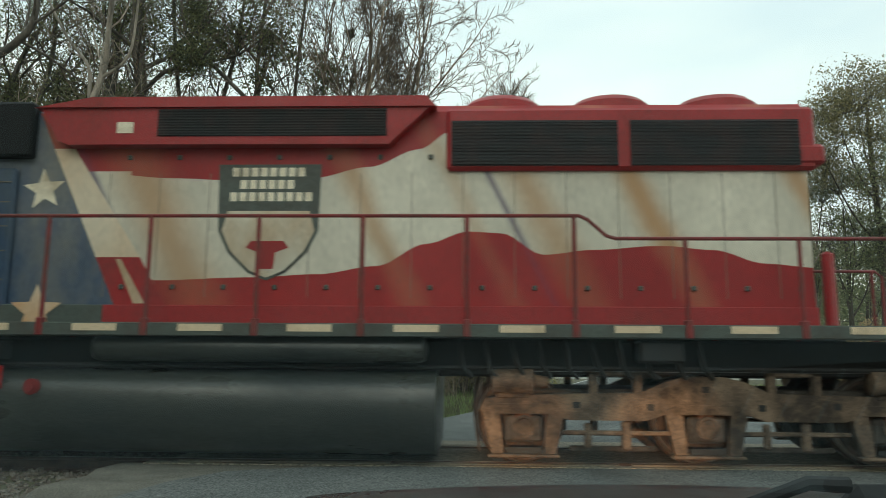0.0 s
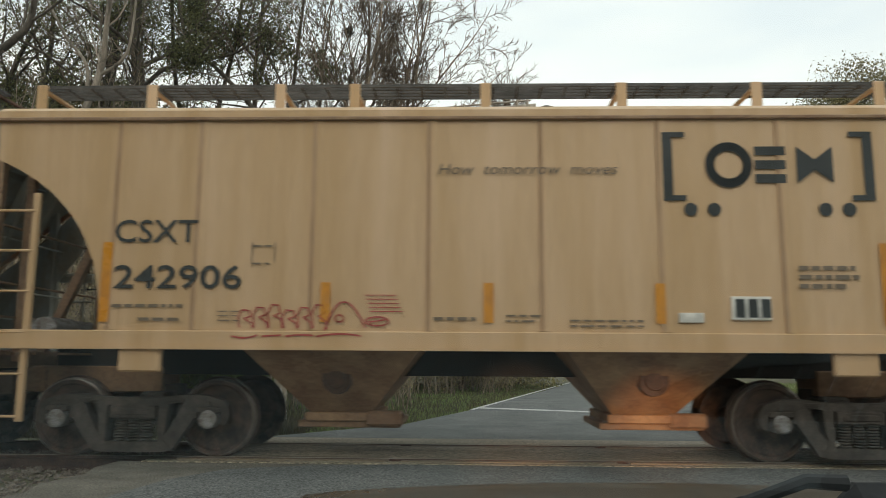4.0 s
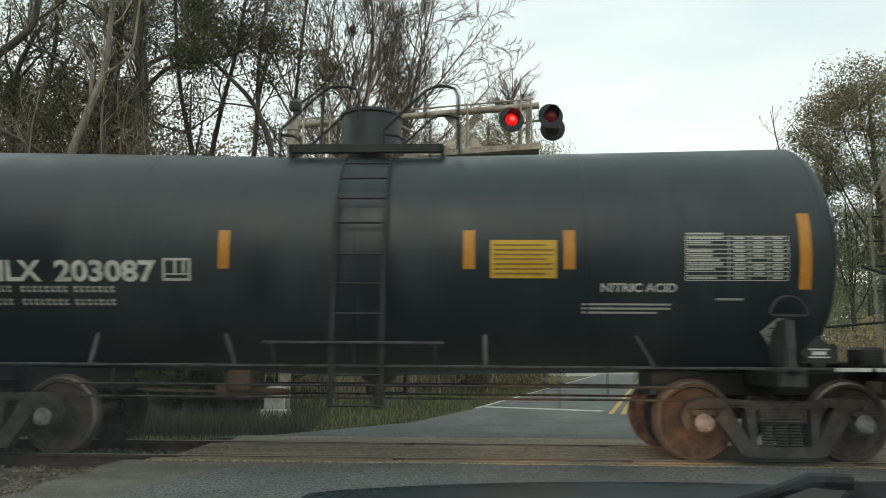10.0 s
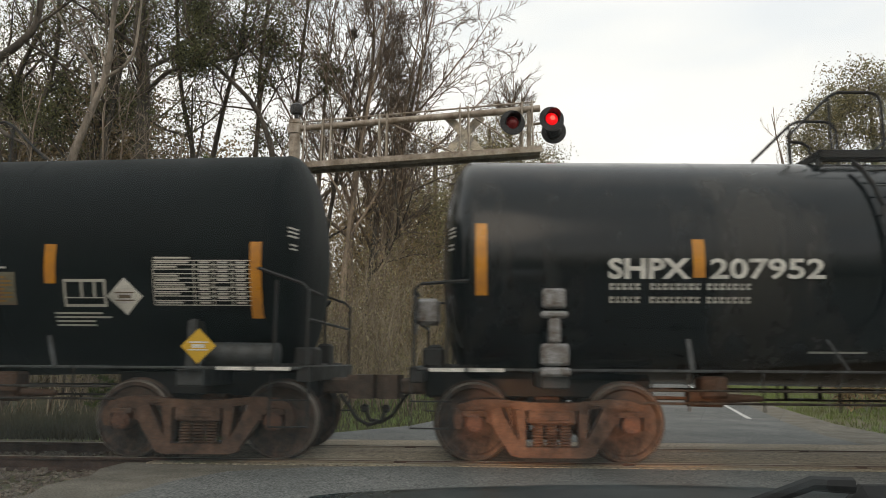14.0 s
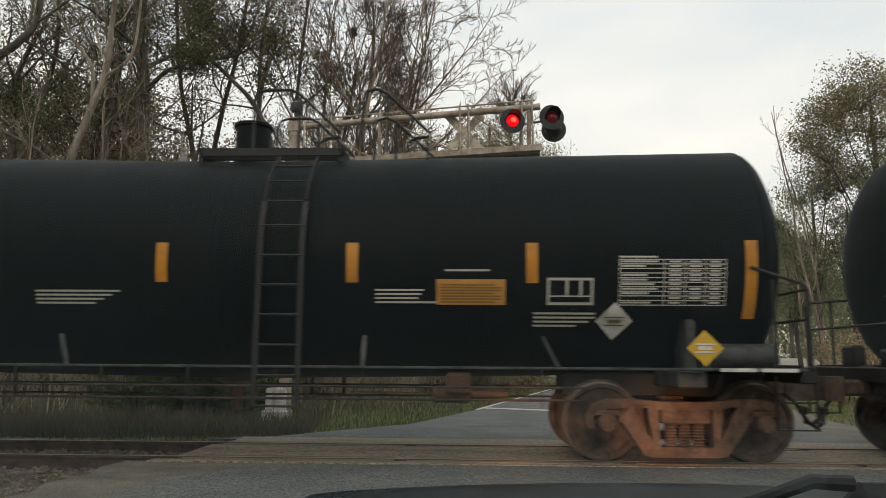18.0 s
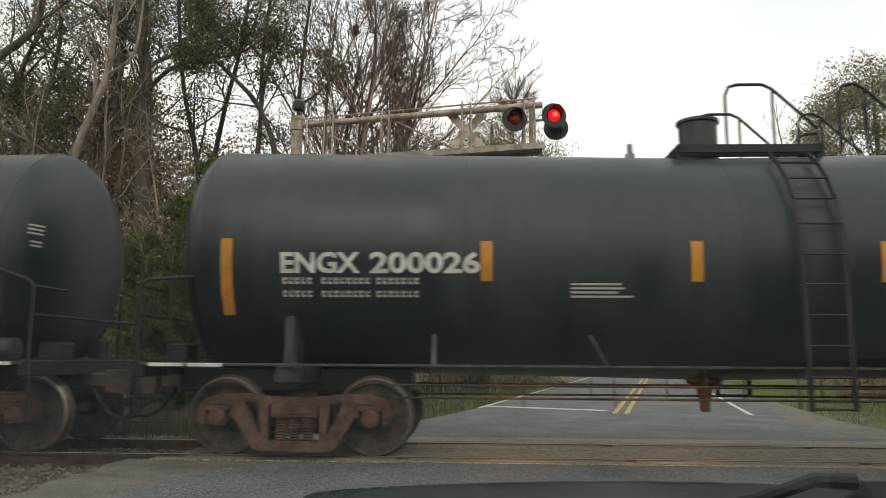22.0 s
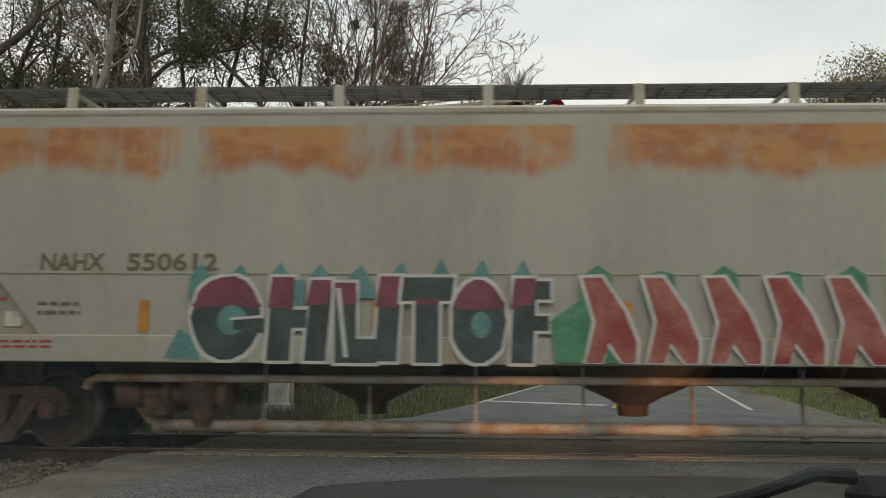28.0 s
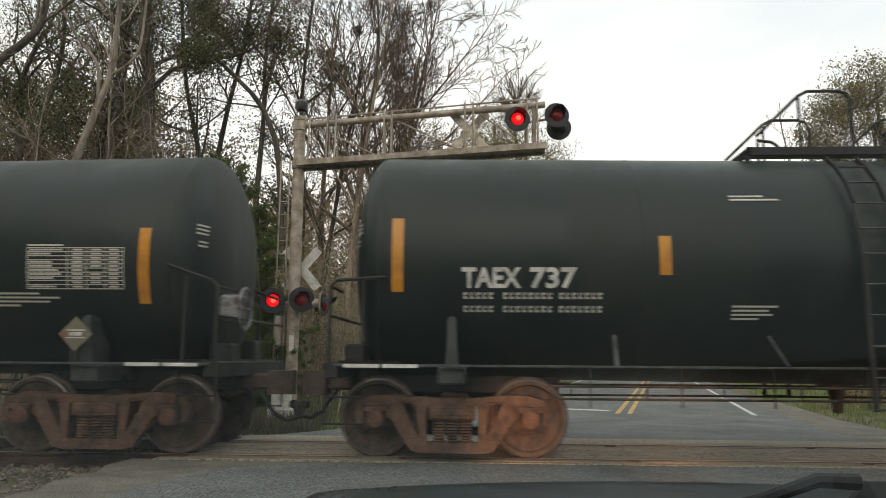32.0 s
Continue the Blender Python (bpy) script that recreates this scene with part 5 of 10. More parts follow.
# mixed trees behind the arm and down the road's side
for i, (k, d, z, sx, sz, n, lf) in enumerate(((-0.105, 33.0, 9.4, 2.2, 2.6, 70, "leaf_brown"), (-0.060, 34.0, 9.0, 2.0, 2.4, 60, "leaf_mid"), (-0.015, 36.0, 10.6, 2.2, 2.2, 70, "leaf_mid"), (0.030, 33.0, 8.2, 2.0, 2.6, 80, "leaf_mid"),
                                             (0.070, 38.0, 10.6, 2.6, 2.6, 110, "leaf_olive"), (0.105, 43.0, 12.8, 2.6, 3.0, 120, "leaf_olive"), (0.062, 44.0, 14.0, 1.8, 2.4, 80, "leaf_olive"), (0.045, 44.0, 9.2, 2.6, 3.0, 110, "leaf_olive"), (0.088, 47.0, 8.4, 2.4, 3.0, 110, "leaf_mid"), (0.122, 54.0, 7.0, 2.6, 3.2, 110, "leaf_olive"), (0.140, 62.0, 6.4, 2.4, 3.0, 90, "leaf_olive"), (0.060, 36.0, 5.2, 2.0, 2.4, 90, "leaf_mid"))):
    crown_tree("half-bare tree with olive brown leaves", (k * d, d), z + sz, (k * d, d, z), (sx, 1.8, sz), n, M[lf], M["bark_brown"], 400 + i, 0.055, 56, 0.46, "trees of the wood", -0.05)
# a dense dark stand at the end of the wood
rs_ = random.Random(719)
cent = []
for q in range(1150):
    y = rs_.uniform(26.5, 34)
    k = rs_.uniform(-0.85, -0.04) if q < 700 else rs_.uniform(-0.78, -0.40)
    z = rs_.uniform(0.0, 1.0) * (11.4 if k < -0.42 else 9.6 if k < -0.36 else 6.9) * y / 28
    for _ in range(9):
        p = Vector((k * y + rs_.gauss(0, 0.75), y + rs_.gauss(0, 0.6), max(0.2, z + rs_.gauss(0, 0.6))))
        if noise.noise((p.x * 0.7, p.y * 0.7, p.z * 0.7)) > -0.18:
            cent.append(p)
for key, pick, lb in (("leaf_umber", lambda c: c.x < -0.30 * c.y, "dense brown and olive foliage of the wood"), ("leaf_brown", lambda c: c.x >= -0.30 * c.y, "dry brown foliage of the lower wood")):
    tagged(part("dense_wood", leaves("dense_wood", [c for c in cent if pick(c)], 22, 0.36, 0.078 if key == "leaf_umber" else 0.060, M[key], 719), None), lb, "foliage", kind="stuff")
# a small round-topped bare tree further off
w = Wood(450)
w.least = 0.013
limb(w, [(4.5, 48, -0.3), (4.6, 48, 9.0), (4.4, 48, 15.0), (4.4, 48, 18.6)], 0.20, 0.05)
for _ in range(34):
    a = Vector((4.4, 48, w.r.uniform(15.2, 18.5)))
    w.grow(a, Vector((w.r.gauss(0, 0.75), w.r.gauss(0, 0.75), w.r.uniform(0.6, 1.5))), w.r.uniform(1.6, 2.7), 0.045, [dict(n=5, bend=0.1, up=0.06, taper=0.3), dict(n=4, bend=0.14, up=0.04, taper=0.4, kids=8, angle=34, len=0.5, thick=0.45, **{"from": 0.2}), dict(n=2, bend=0.16, up=0.03, taper=0.5, kids=6, angle=34, len=0.55, thick=0.55, **{"from": 0.2})])
tree("distant bare tree with a rounded top", None, w, M["bark_brown"], M["twig_fan"], None)
# far trees past the junction and on the other side of the road
FAR = ((0.200, 84, 6.5, 3.4), (0.225, 78, 7.6, 3.4), (0.250, 80, 9.0, 3.8), (0.278, 76, 10.2, 3.8), (0.305, 80, 10.0, 4.0), (0.335, 76, 11.0, 4.2), (0.372, 74, 12.0, 4.2), (0.405, 72, 13.0, 4.2), (0.440, 70, 12.0, 4.0), (0.165, 90, 7.5, 3.6), (0.138, 92, 8.4, 3.6), (0.185, 100, 8.2, 4.0), (0.262, 96, 7.4, 4.0), (0.320, 98, 8.2, 4.2), (0.385, 92, 8.4, 4.2), (0.47, 66, 8.0, 3.6))
for i, (k, d, z, s) in enumerate(FAR):
    crown_tree("distant pine and oak with grey green foliage", (k * d, d), z + s, (k * d, d, z), (s * 0.72, s * 0.6, s), 95, M["leaf_far"], M["bark_dark"], 500 + i, 0.115, 56, 0.50, "trees past the junction", -0.06)
for i, (k, d, z, sx, sz, n) in enumerate(((0.600, 44.0, 14.6, 4.8, 5.2, 430), (0.508, 48.0, 9.6, 3.0, 4.6, 170), (0.480, 52.0, 7.4, 2.8, 4.2, 140), (0.66, 42.0, 11.0, 3.6, 4.8, 150), (0.555, 46.0, 8.0, 3.2, 4.2, 150), (0.58, 54.0, 6.4, 4.0, 4.4, 120))):
    crown_tree("tall grey green tree with a rounded crown", (k * d, d), z + sz, (k * d, d, z), (sx, sx * 0.8, sz), n, M["leaf_olive"] if i == 0 else M["leaf_far"], M["bark_dark"], 550 + i, 0.072, 80, 0.38, "trees across the road", -0.04)
for i, (k, d, h) in enumerate(((0.515, 40.0, 15.4), (0.508, 41.0, 16.8), (0.49, 45.0, 12.0))):
    w = Wood(580 + i)
    w.least = 0.010
    w.grow(Vector((k * d, d, -0.3)), Vector((0.0, 0, 1)), h, 0.10, [BARE[0], dict(BARE[1], kids=8, len=0.22), dict(BARE[2], kids=5), dict(BARE[3], kids=4)])
    tree("slim bare tree with pale twigs", None, w, M["bark_brown"], M["twig_grey"], None, "trees across the road")


# young pines beside the track
def pine(k, d, h, seed):
    w = Wood(seed)
    rr = w.r
    base = Vector((k * d, d, -0.25))
    pts = [(base + Vector((0.05 * math.sin(f * 5), 0, h * f)), 0.11 * (1 - f) + 0.012) for f in [i / 12 for i in range(13)]]
    for a, b_ in zip(pts, pts[1:]):
        w.thick.append((a[0], b_[0], a[1], b_[1]))
    tufts = []
    for q in range(int(h * 7)):
        f = 0.04 + 0.95 * q / (h * 7)
        z = h * f
        p0 = base + Vector((0.05 * math.sin(f * 5), 0, z))
        for j in range(4):
            a = rr.uniform(0, 6.283)
            ll = (1.0 - f) ** 0.75 * h * 0.30 * rr.uniform(0.6, 1.15) + 0.12
            tip = p0 + Vector((math.cos(a) * ll, math.sin(a) * ll, ll * rr.uniform(0.15, 0.55)))
            w.thin.append((p0, tip, 0.014, 0.005))
            for m in range(max(2, int(ll / 0.16))):
                tufts.append(p0.lerp(tip, (m + 1.2) / (max(2, int(ll / 0.16)) + 0.2)))
    rs = np.random.RandomState(seed)
    c = np.repeat(np.array([[*t] for t in tufts]), 38, axis=0)
    n = len(c)
    dd = rs.normal(0, 1, (n, 3))
    dd[:, 2] += 0.7
    dd /= np.linalg.norm(dd, axis=1, keepdims=True)
    e = np.cross(dd, rs.normal(0, 1, (n, 3)))
    e /= np.linalg.norm(e, axis=1, keepdims=True)
    L = rs.uniform(0.10, 0.20, n)[:, None]
    v = np.stack([c - e * 0.014, c + e * 0.014, c + dd * L], 1).reshape(-1, 3)
    me = bpy.data.meshes.new("crown")
    me.from_pydata(v.tolist(), [], np.arange(3 * n).reshape(-1, 3).tolist())
    me.materials.append(M["needle"])
    t = thing("pine_tree", "young pine with yellow green needles beside the track", "pine tree", group="young pines")
    part("trunk", Wood.bars("trunk", w.thick, 7, M["bark_dark"]), None, t)
    part("branches", Wood.bars("branches", w.thin, 3, M["bark_dark"]), None, t)
    part("crown", me, None, t, "long green needles")


pine(-0.300, 17.2, 6.1, 601)
pine(-0.355, 17.0, 5.2, 602)
pine(-0.262, 17.4, 5.0, 603)
pine(-0.415, 17.3, 4.4, 604)
pine(-0.325, 18.4, 6.6, 605)



# undergrowth along the wood's edge
def thicket(name, count, place, hmin, hmax, mat, label, seed):
    w = Wood(seed)
    for _ in range(count):
        x, y = place(w.r)
        w.grow(Vector((x, y, -0.3)), Vector((w.r.gauss(0, 0.2), w.r.gauss(0, 0.15), 1)), w.r.uniform(hmin, hmax), w.r.uniform(0.010, 0.024), BUSH)
    ob = part(name, Wood.bars(name, w.thin + w.thick, 3, mat), None)
    tagged(ob, label, "undergrowth", kind="stuff")
    return w


t1 = thicket("undergrowth", 380, lambda r: (lambda y: (r.uniform(-0.75, -0.03) * y, y))(r.uniform(17.5, 25)), 1.4, 4.6, M["twig_tan"], "tangled bare tan undergrowth at the wood's edge", 701)
t2 = thicket("undergrowth", 260, lambda r: (lambda y: (r.uniform(-0.60, 0.02) * y, y))(r.uniform(25, 33)), 2.5, 7.0, M["twig_tan"], "tall bare saplings in the wood", 702)
t3 = thicket("undergrowth", 190, lambda r: (lambda y: (r.uniform(-0.02, 0.095) * y, y))(r.uniform(28, 42)), 1.6, 5.0, M["twig_tan"], "bare saplings along the road", 703)
t4 = thicket("undergrowth", 110, lambda r: (lambda y: (r.uniform(0.52, 0.85) * y, y))(r.uniform(19, 36)), 0.8, 3.0, M["twig"], "low brown undergrowth across the road", 704)
for nm, w_, per, sp, sz, mt, sd, lb in (("vine_leaves", t1, 1, 0.14, 0.035, "leaf_mid", 711, "scattered olive leaves in the undergrowth"), ("vine_leaves", t2, 2, 0.25, 0.05, "leaf_brown", 712, "brown leaves hanging in the saplings"), ("vine_leaves", t3, 4, 0.3, 0.055, "leaf_mid", 713, "olive leaves of roadside saplings"), ("vine_leaves", t4, 2, 0.15, 0.07, "leaf_brown", 714, "brown leaves across the road")):
    tagged(part(nm, leaves(nm, w_.tips, per, sp, sz, M[mt], sd), None), lb, "foliage", kind="stuff")
# the depth of the wood behind: brown and dark on the near side, olive and leafy towards the road
rs_ = random.Random(720)
cent = []
for q in range(4600):
    y = rs_.uniform(36, 52)
    k = rs_.uniform(-0.85, -0.20) if q < 3600 else rs_.uniform(-0.37, -0.21)
    top = 0.41 if k < -0.40 else 0.34 if k < -0.28 else 0.24
    cent.append(Vector((k * y, y, rs_.uniform(0, top * y) * rs_.uniform(0.6, 1))))
tagged(part("deep_wood", leaves("deep_wood", cent, 17, 0.55, 0.115, M["leaf_umber"], 721), None), "dim brown foliage deep in the wood", "foliage", kind="stuff")
for key, ka, kb, count, lb in (("leaf_brown", -0.22, -0.02, 1100, "brown leafy undergrowth behind the bare trees"), ("leaf_moss", -0.10, 0.150, 3000, "olive green leafy undergrowth beside the road")):
    cent = []
    while len(cent) < count:
        y = rs_.uniform(33, 45)
        k = rs_.uniform(ka, kb)
        top = (0.255 if k < 0.06 else 0.235 if k < 0.105 else 0.16) * y
        z = rs_.uniform(0, 1) ** 0.9 * top
        if noise.noise((k * y * 0.45, y * 0.45, z * 0.5)) > -0.30 + 0.35 * (z / top) ** 3:
            cent.append(Vector((k * y, y, z)))
    tagged(part("deep_wood", leaves("deep_wood", cent, 22, 0.42, 0.075, M[key], 725), None), lb, "foliage", kind="stuff")
cent = []
for _ in range(4200):
    y = rs_.uniform(95, 130)
    k = rs_.uniform(0.08, 0.75)
    cent.append(Vector((k * y, y, 12.0 * rs_.uniform(0, 1) ** 0.75)))
tagged(part("far_wood", leaves("far_wood", cent, 12, 0.9, 0.30, M["leaf_far"], 722), None), "hazy far wood behind the junction", "foliage", kind="stuff")
# unseen foliage, added to close the place behind the car and shade the train
cent = []
for _ in range(3000):
    a = rs_.uniform(-2.2, 2.2)
    d = rs_.uniform(16, 26)
    cent.append(Vector((math.sin(a) * d * 1.2, -math.cos(a) * d, rs_.uniform(0, 8.5) * rs_.uniform(0.4, 1))))
cent = [c for c in cent if c.y < 4]
# taller here, on the near side of the track, to darken the train's left
for _ in range(1500):
    cent.append(Vector((rs_.uniform(-19, -11), rs_.uniform(-14, 4.5), rs_.uniform(0, 13) * rs_.uniform(0.4, 1))))
tagged(part("shade_foliage", leaves("shade_foliage", cent, 12, 0.7, 0.24, M["leaf_dark"], 723), None), "unseen dark foliage added behind the car to shade the train", "foliage", kind="stuff")

# ---- the train: shared running gear ----
def travel(t):
    """Metres that the train has gone at t seconds."""
    return ((-2.26619e-05 * t + 1.328883e-03) * t - 1.796564e-02) * t * t + 5.03677892 * t


MOVERS, WHEELS = [], []


def rail_thing(name, label, category, u, group="train"):
    ob = thing(name, label, category, group=group)
    MOVERS.append((ob, u))
    return ob


def wheelset_mesh(r, key):
    b = Build()
    for s in (-1, 1):
        y = 0.72 * s
        f = lambda d: y + s * d
        b.slot = 0
        b.lathe([(f(-0.02), 0.10), (f(-0.06), 0.16), (f(-0.035), r - 0.09), (f(-0.075), r - 0.055), (f(-0.075), r + 0.028), (f(-0.045), r + 0.025), (f(-0.030), r)], 48, caps=False)
        b.slot = 1
        b.lathe([(f(-0.030), r), (f(0.046), r - 0.004), (f(0.064), r - 0.024)], 48, caps=False)
        b.slot = 0
        b.lathe([(f(0.064), r - 0.024), (f(0.062), r - 0.065), (f(0.035), r - 0.085), (f(0.01), 0.26), (f(0.045), 0.15), (f(0.06), 0.11), (f(0.06), 0.06)], 48, caps=False)
        b.slot = 2
        b.lathe([(f(0.06), 0.075), (f(0.20), 0.075), (f(0.20), 0.105), (f(0.40), 0.105), (f(0.41), 0.085), (f(0.425), 0.085)], 18)
        for k in range(3):
            w = 2 * math.pi * k / 3
            b.box(0.05 * math.cos(w) - 0.014, 0.05 * math.cos(w) + 0.014, *sorted((f(0.425), f(0.44))), 0.05 * math.sin(w) - 0.014, 0.05 * math.sin(w) + 0.014)
    b.slot = 0
    b.lathe([(-0.70, 0.085), (0.70, 0.085)], 14)
    return b.mesh("wheelset_" + key, [M["wheel"], M["tread"], M["hub" if key == "grey" else "hub_rust"]])


def side_frame_build():
    """A cast three-piece truck frame: top chord, columns, diagonals, pedestals."""
    b = Build()
    y0, y1 = -0.075, 0.075
    for s in (-1, 1):
        q = lambda pts: [(s * x, z) for x, z in pts]
        b.prism(q([(0, 0.70), (0.28, 0.70), (0.62, 0.735), (0.86, 0.73), (1.06, 0.67), (1.10, 0.60), (0.66, 0.60), (0.56, 0.645), (0.30, 0.61), (0, 0.61)]), y0, y1)
        b.prism(q([(0.30, 0.62), (0.30, 0.20), (0.37, 0.20), (0.42, 0.62)]), y0 - 0.01, y1 + 0.01)
        b.prism(q([(0.58, 0.63), (0.78, 0.63), (0.70, 0.45), (0.47, 0.105), (0.36, 0.085), (0.34, 0.215), (0.44, 0.36)]), y0, y1)
        b.prism(q([(0, 0.20), (0.40, 0.20), (0.46, 0.13), (0.38, 0.085), (0, 0.085)]), y0 - 0.015, y1 + 0.015)
        b.prism(q([(0.68, 0.62), (1.10, 0.62), (1.13, 0.50), (1.10, 0.40), (1.03, 0.39), (1.03, 0.55), (0.75, 0.55), (0.75, 0.47), (0.68, 0.47)]), y0, y1)
        b.box(*sorted((s * 0.76, s * 1.02)), -0.10, 0.09, 0.535, 0.60, 0.01)
        b.box(*sorted((s * 0.86, s * 0.92)), -0.095, 0.06, 0.60, 0.66, 0.01)
        b.box(*sorted((s * 0.40, s * 0.60)), -0.09, -0.07, 0.655, 0.70, 0.008)
    b.box(-0.27, 0.27, -0.10, 0.10, 0.455, 0.61, 0.02)
    b.box(-0.20, 0.20, -0.115, -0.09, 0.50, 0.57, 0.01)
    return b


def spring_build():
    b = Build()
    for k in range(3):
        prof = []
        for i in range(17):
            prof.append((0.20 + i * 0.0162, 0.078 if i % 2 else 0.056))
        b.lathe(prof, 10, "z", (-0.155 + 0.155 * k, 0, 0))
    return b


BOLSTER = Build()
BOLSTER.box(-0.20, 0.20, -1.02, 1.02, 0.44, 0.62, 0.03).box(-0.16, 0.16, -0.55, 0.55, 0.60, 0.74, 0.03)
BOLSTER.lathe([(0.70, 0.20), (0.82, 0.20)], 16, "z")
for s_ in (-1, 1):
    BOLSTER.box(s_ * 0.40 - 0.05, s_ * 0.40 + 0.05, -0.75, 0.75, 0.32, 0.44, 0.02)
    for y_ in (-0.72, 0.72):
        BOLSTER.box(s_ * 0.43 - 0.035, s_ * 0.43 + 0.035, y_ - 0.06, y_ + 0.06, 0.28, 0.62, 0.02)
GEAR = {}
for key_, mat_ in (("rust", "truck_rust"), ("dark", "truck_dark")):
    GEAR[key_] = (BOLSTER.mesh("truck_bolster", M[mat_]), side_frame_build().mesh("side_frame", M[mat_]), spring_build().mesh("spring_group", M[mat_]))
WHEEL_36 = {"rust": wheelset_mesh(0.457, "rust"), "dark": wheelset_mesh(0.457, "grey")}
WHEEL_40 = wheelset_mesh(0.508, "engine")


def truck(car, x, key):
    bol, frm, spr = GEAR[key]
    t = part("truck", bol, None, car, "cast steel truck with %s" % ("brown rust" if key == "rust" else "dark grime"), at=(x, 0, 0))
    for y in (-1.0, 1.0):
        part("side_frame", frm, None, t, at=(0, y, 0))
        part("spring_group", spr, None, t, at=(0, y, 0))
    for dx in (-0.889, 0.889):
        w = part("wheelset", WHEEL_36[key], None, t, "steel wheelset with bright treads", at=(dx, 0, 0.457))
        WHEELS.append((w, (dx, 0, 0.457), 0.457))
    return t


COUPLER = Build()
COUPLER.box(-0.55, 0.02, -0.10, 0.10, 0.74, 0.94, 0.03)
COUPLER.prism([(0.0, -0.13), (0.20, -0.17), (0.33, -0.13), (0.36, -0.02), (0.25, 0.02), (0.20, 0.12), (0.30, 0.17), (0.22, 0.21), (0.05, 0.17)], 0.68, 0.98, "z")
COUPLER.box(-0.50, -0.42, -0.30, 0.30, 0.66, 1.02, 0.02).box(-0.46, -0.34, -0.22, 0.22, 0.70, 0.98, 0.02)
COUPLER_ME = COUPLER.mesh("coupler", M["coupler"])
HOSE_ME = Build().tube([(-0.05, -0.32, 0.74), (0.06, -0.33, 0.60), (0.16, -0.30, 0.44), (0.30, -0.22, 0.36), (0.44, -0.10, 0.40), (0.48, -0.04, 0.52)], 0.026, 8).box(0.44, 0.54, -0.08, 0.02, 0.50, 0.60, 0.02).mesh("air_hose", M["frame_black"])


def ends(car, x0, x1):
    """Couplers and air hoses at the two ends of a car."""
    for x, turn in ((x1, 0), (x0, 180)):
        part("coupler", COUPLER_ME, None, car, "rusty knuckle coupler", at=pose(x - 0.30 if turn == 0 else x + 0.30, 0, 0, 0, 0, turn))
        part("air_hose", HOSE_ME, None, car, at=pose(x - 0.30 if turn == 0 else x + 0.30, 0, 0, 0, 0, turn))


# ---- tank cars ----
TANK_R = 1.43


class Tank:
    def __init__(self, x0, x1, zc, drop):
        self.x0, self.x1, self.zc, self.drop = x0, x1, zc, drop

    def axis(self, x):
        mid, half = (self.x0 + self.x1) / 2, (self.x1 - self.x0) / 2
        return self.zc - self.drop * max(0.0, 1 - abs(x - mid) / half)

    def shell(self):
        b, n = Build(), 72
        rings = []
        for i in range(9):
            w = math.pi / 2 * i / 9
            rings.append((self.x0 - 0.39 * math.cos(w), TANK_R * math.sin(w) ** 0.9))
        mid = (self.x0 + self.x1) / 2
        for k in range(13):
            rings.append((self.x0 + (self.x1 - self.x0) * k / 12, TANK_R))
        for i in range(8, -1, -1):
            w = math.pi / 2 * i / 9
            rings.append((self.x1 + 0.39 * math.cos(w), TANK_R * math.sin(w) ** 0.9))
        vs, fs = [], []
        for x, r in rings:
            zc = self.axis(min(max(x, self.x0), self.x1))
            for k in range(n):
                w = 2 * math.pi * k / n
                vs.append((x, r * math.cos(w), zc + r * math.sin(w)))
        for i in range(len(rings) - 1):
            for k in range(n):
                fs.append((i * n + k, i * n + (k + 1) % n, (i + 1) * n + (k + 1) % n, (i + 1) * n + k))
        b.add(vs, fs)
        return b

    def seam(self, f):
        """A raised weld round the shell."""
        x = self.x0 + (self.x1 - self.x0) * f
        prof = [(-0.02, TANK_R - 0.002), (-0.012, TANK_R + 0.004), (0.012, TANK_R + 0.004), (0.02, TANK_R - 0.002)]
        return Build().lathe(prof, 72, "x", (x, 0, self.axis(x)), caps=False)

    def patch(self, b, x0, x1, z0, z1, lift=0.005, slope=0.0):
        """A decal on the near side of the shell."""
        zc = self.axis((x0 + x1) / 2)
        steps = max(1, int((z1 - z0) / 0.07))
        vs, fs = [], []
        for i in range(steps + 1):
            z = z0 + (z1 - z0) * i / steps
            a = math.asin(max(-1, min(1, (z - zc) / TANK_R)))
            y, zz = -(TANK_R + lift) * math.cos(a), zc + (TANK_R + lift) * math.sin(a)
            vs += [(x0, y, zz), (x1, y, zz)]
        for i in range(steps):
            fs.append((2 * i, 2 * i + 1, 2 * i + 3, 2 * i + 2))
        b.add(vs, fs)

    def spot(self, x, z, lift=0.006):
        """The pose of lettering on the near side at x, z."""
        a = math.asin(max(-1, min(1, (z - self.axis(x)) / TANK_R)))
        return pose(x, -(TANK_R + lift) * math.cos(a), self.axis(x) + (TANK_R + lift) * math.sin(a), 90 - math.degrees(a), 0, 0)


def text_bars(tank, b, x0, x1, z_top, rows, h=0.022, pitch=0.045, lengths=None, gaps=0, seed=1):
    """Lines of writing too small to read."""
    rnd = random.Random(seed)
    for i in range(rows):
        k = lengths[i % len(lengths)] if lengths else 1.0
        z = z_top - i * pitch
        x, end = x0, x0 + (x1 - x0) * k
        while x < end - 0.01:
            w = min(end - x, rnd.uniform(0.10, 0.30) if gaps else end - x)
            tank.patch(b, x, x + w, z - h, z, 0.006)
            x += w + (0.025 if gaps else 0)


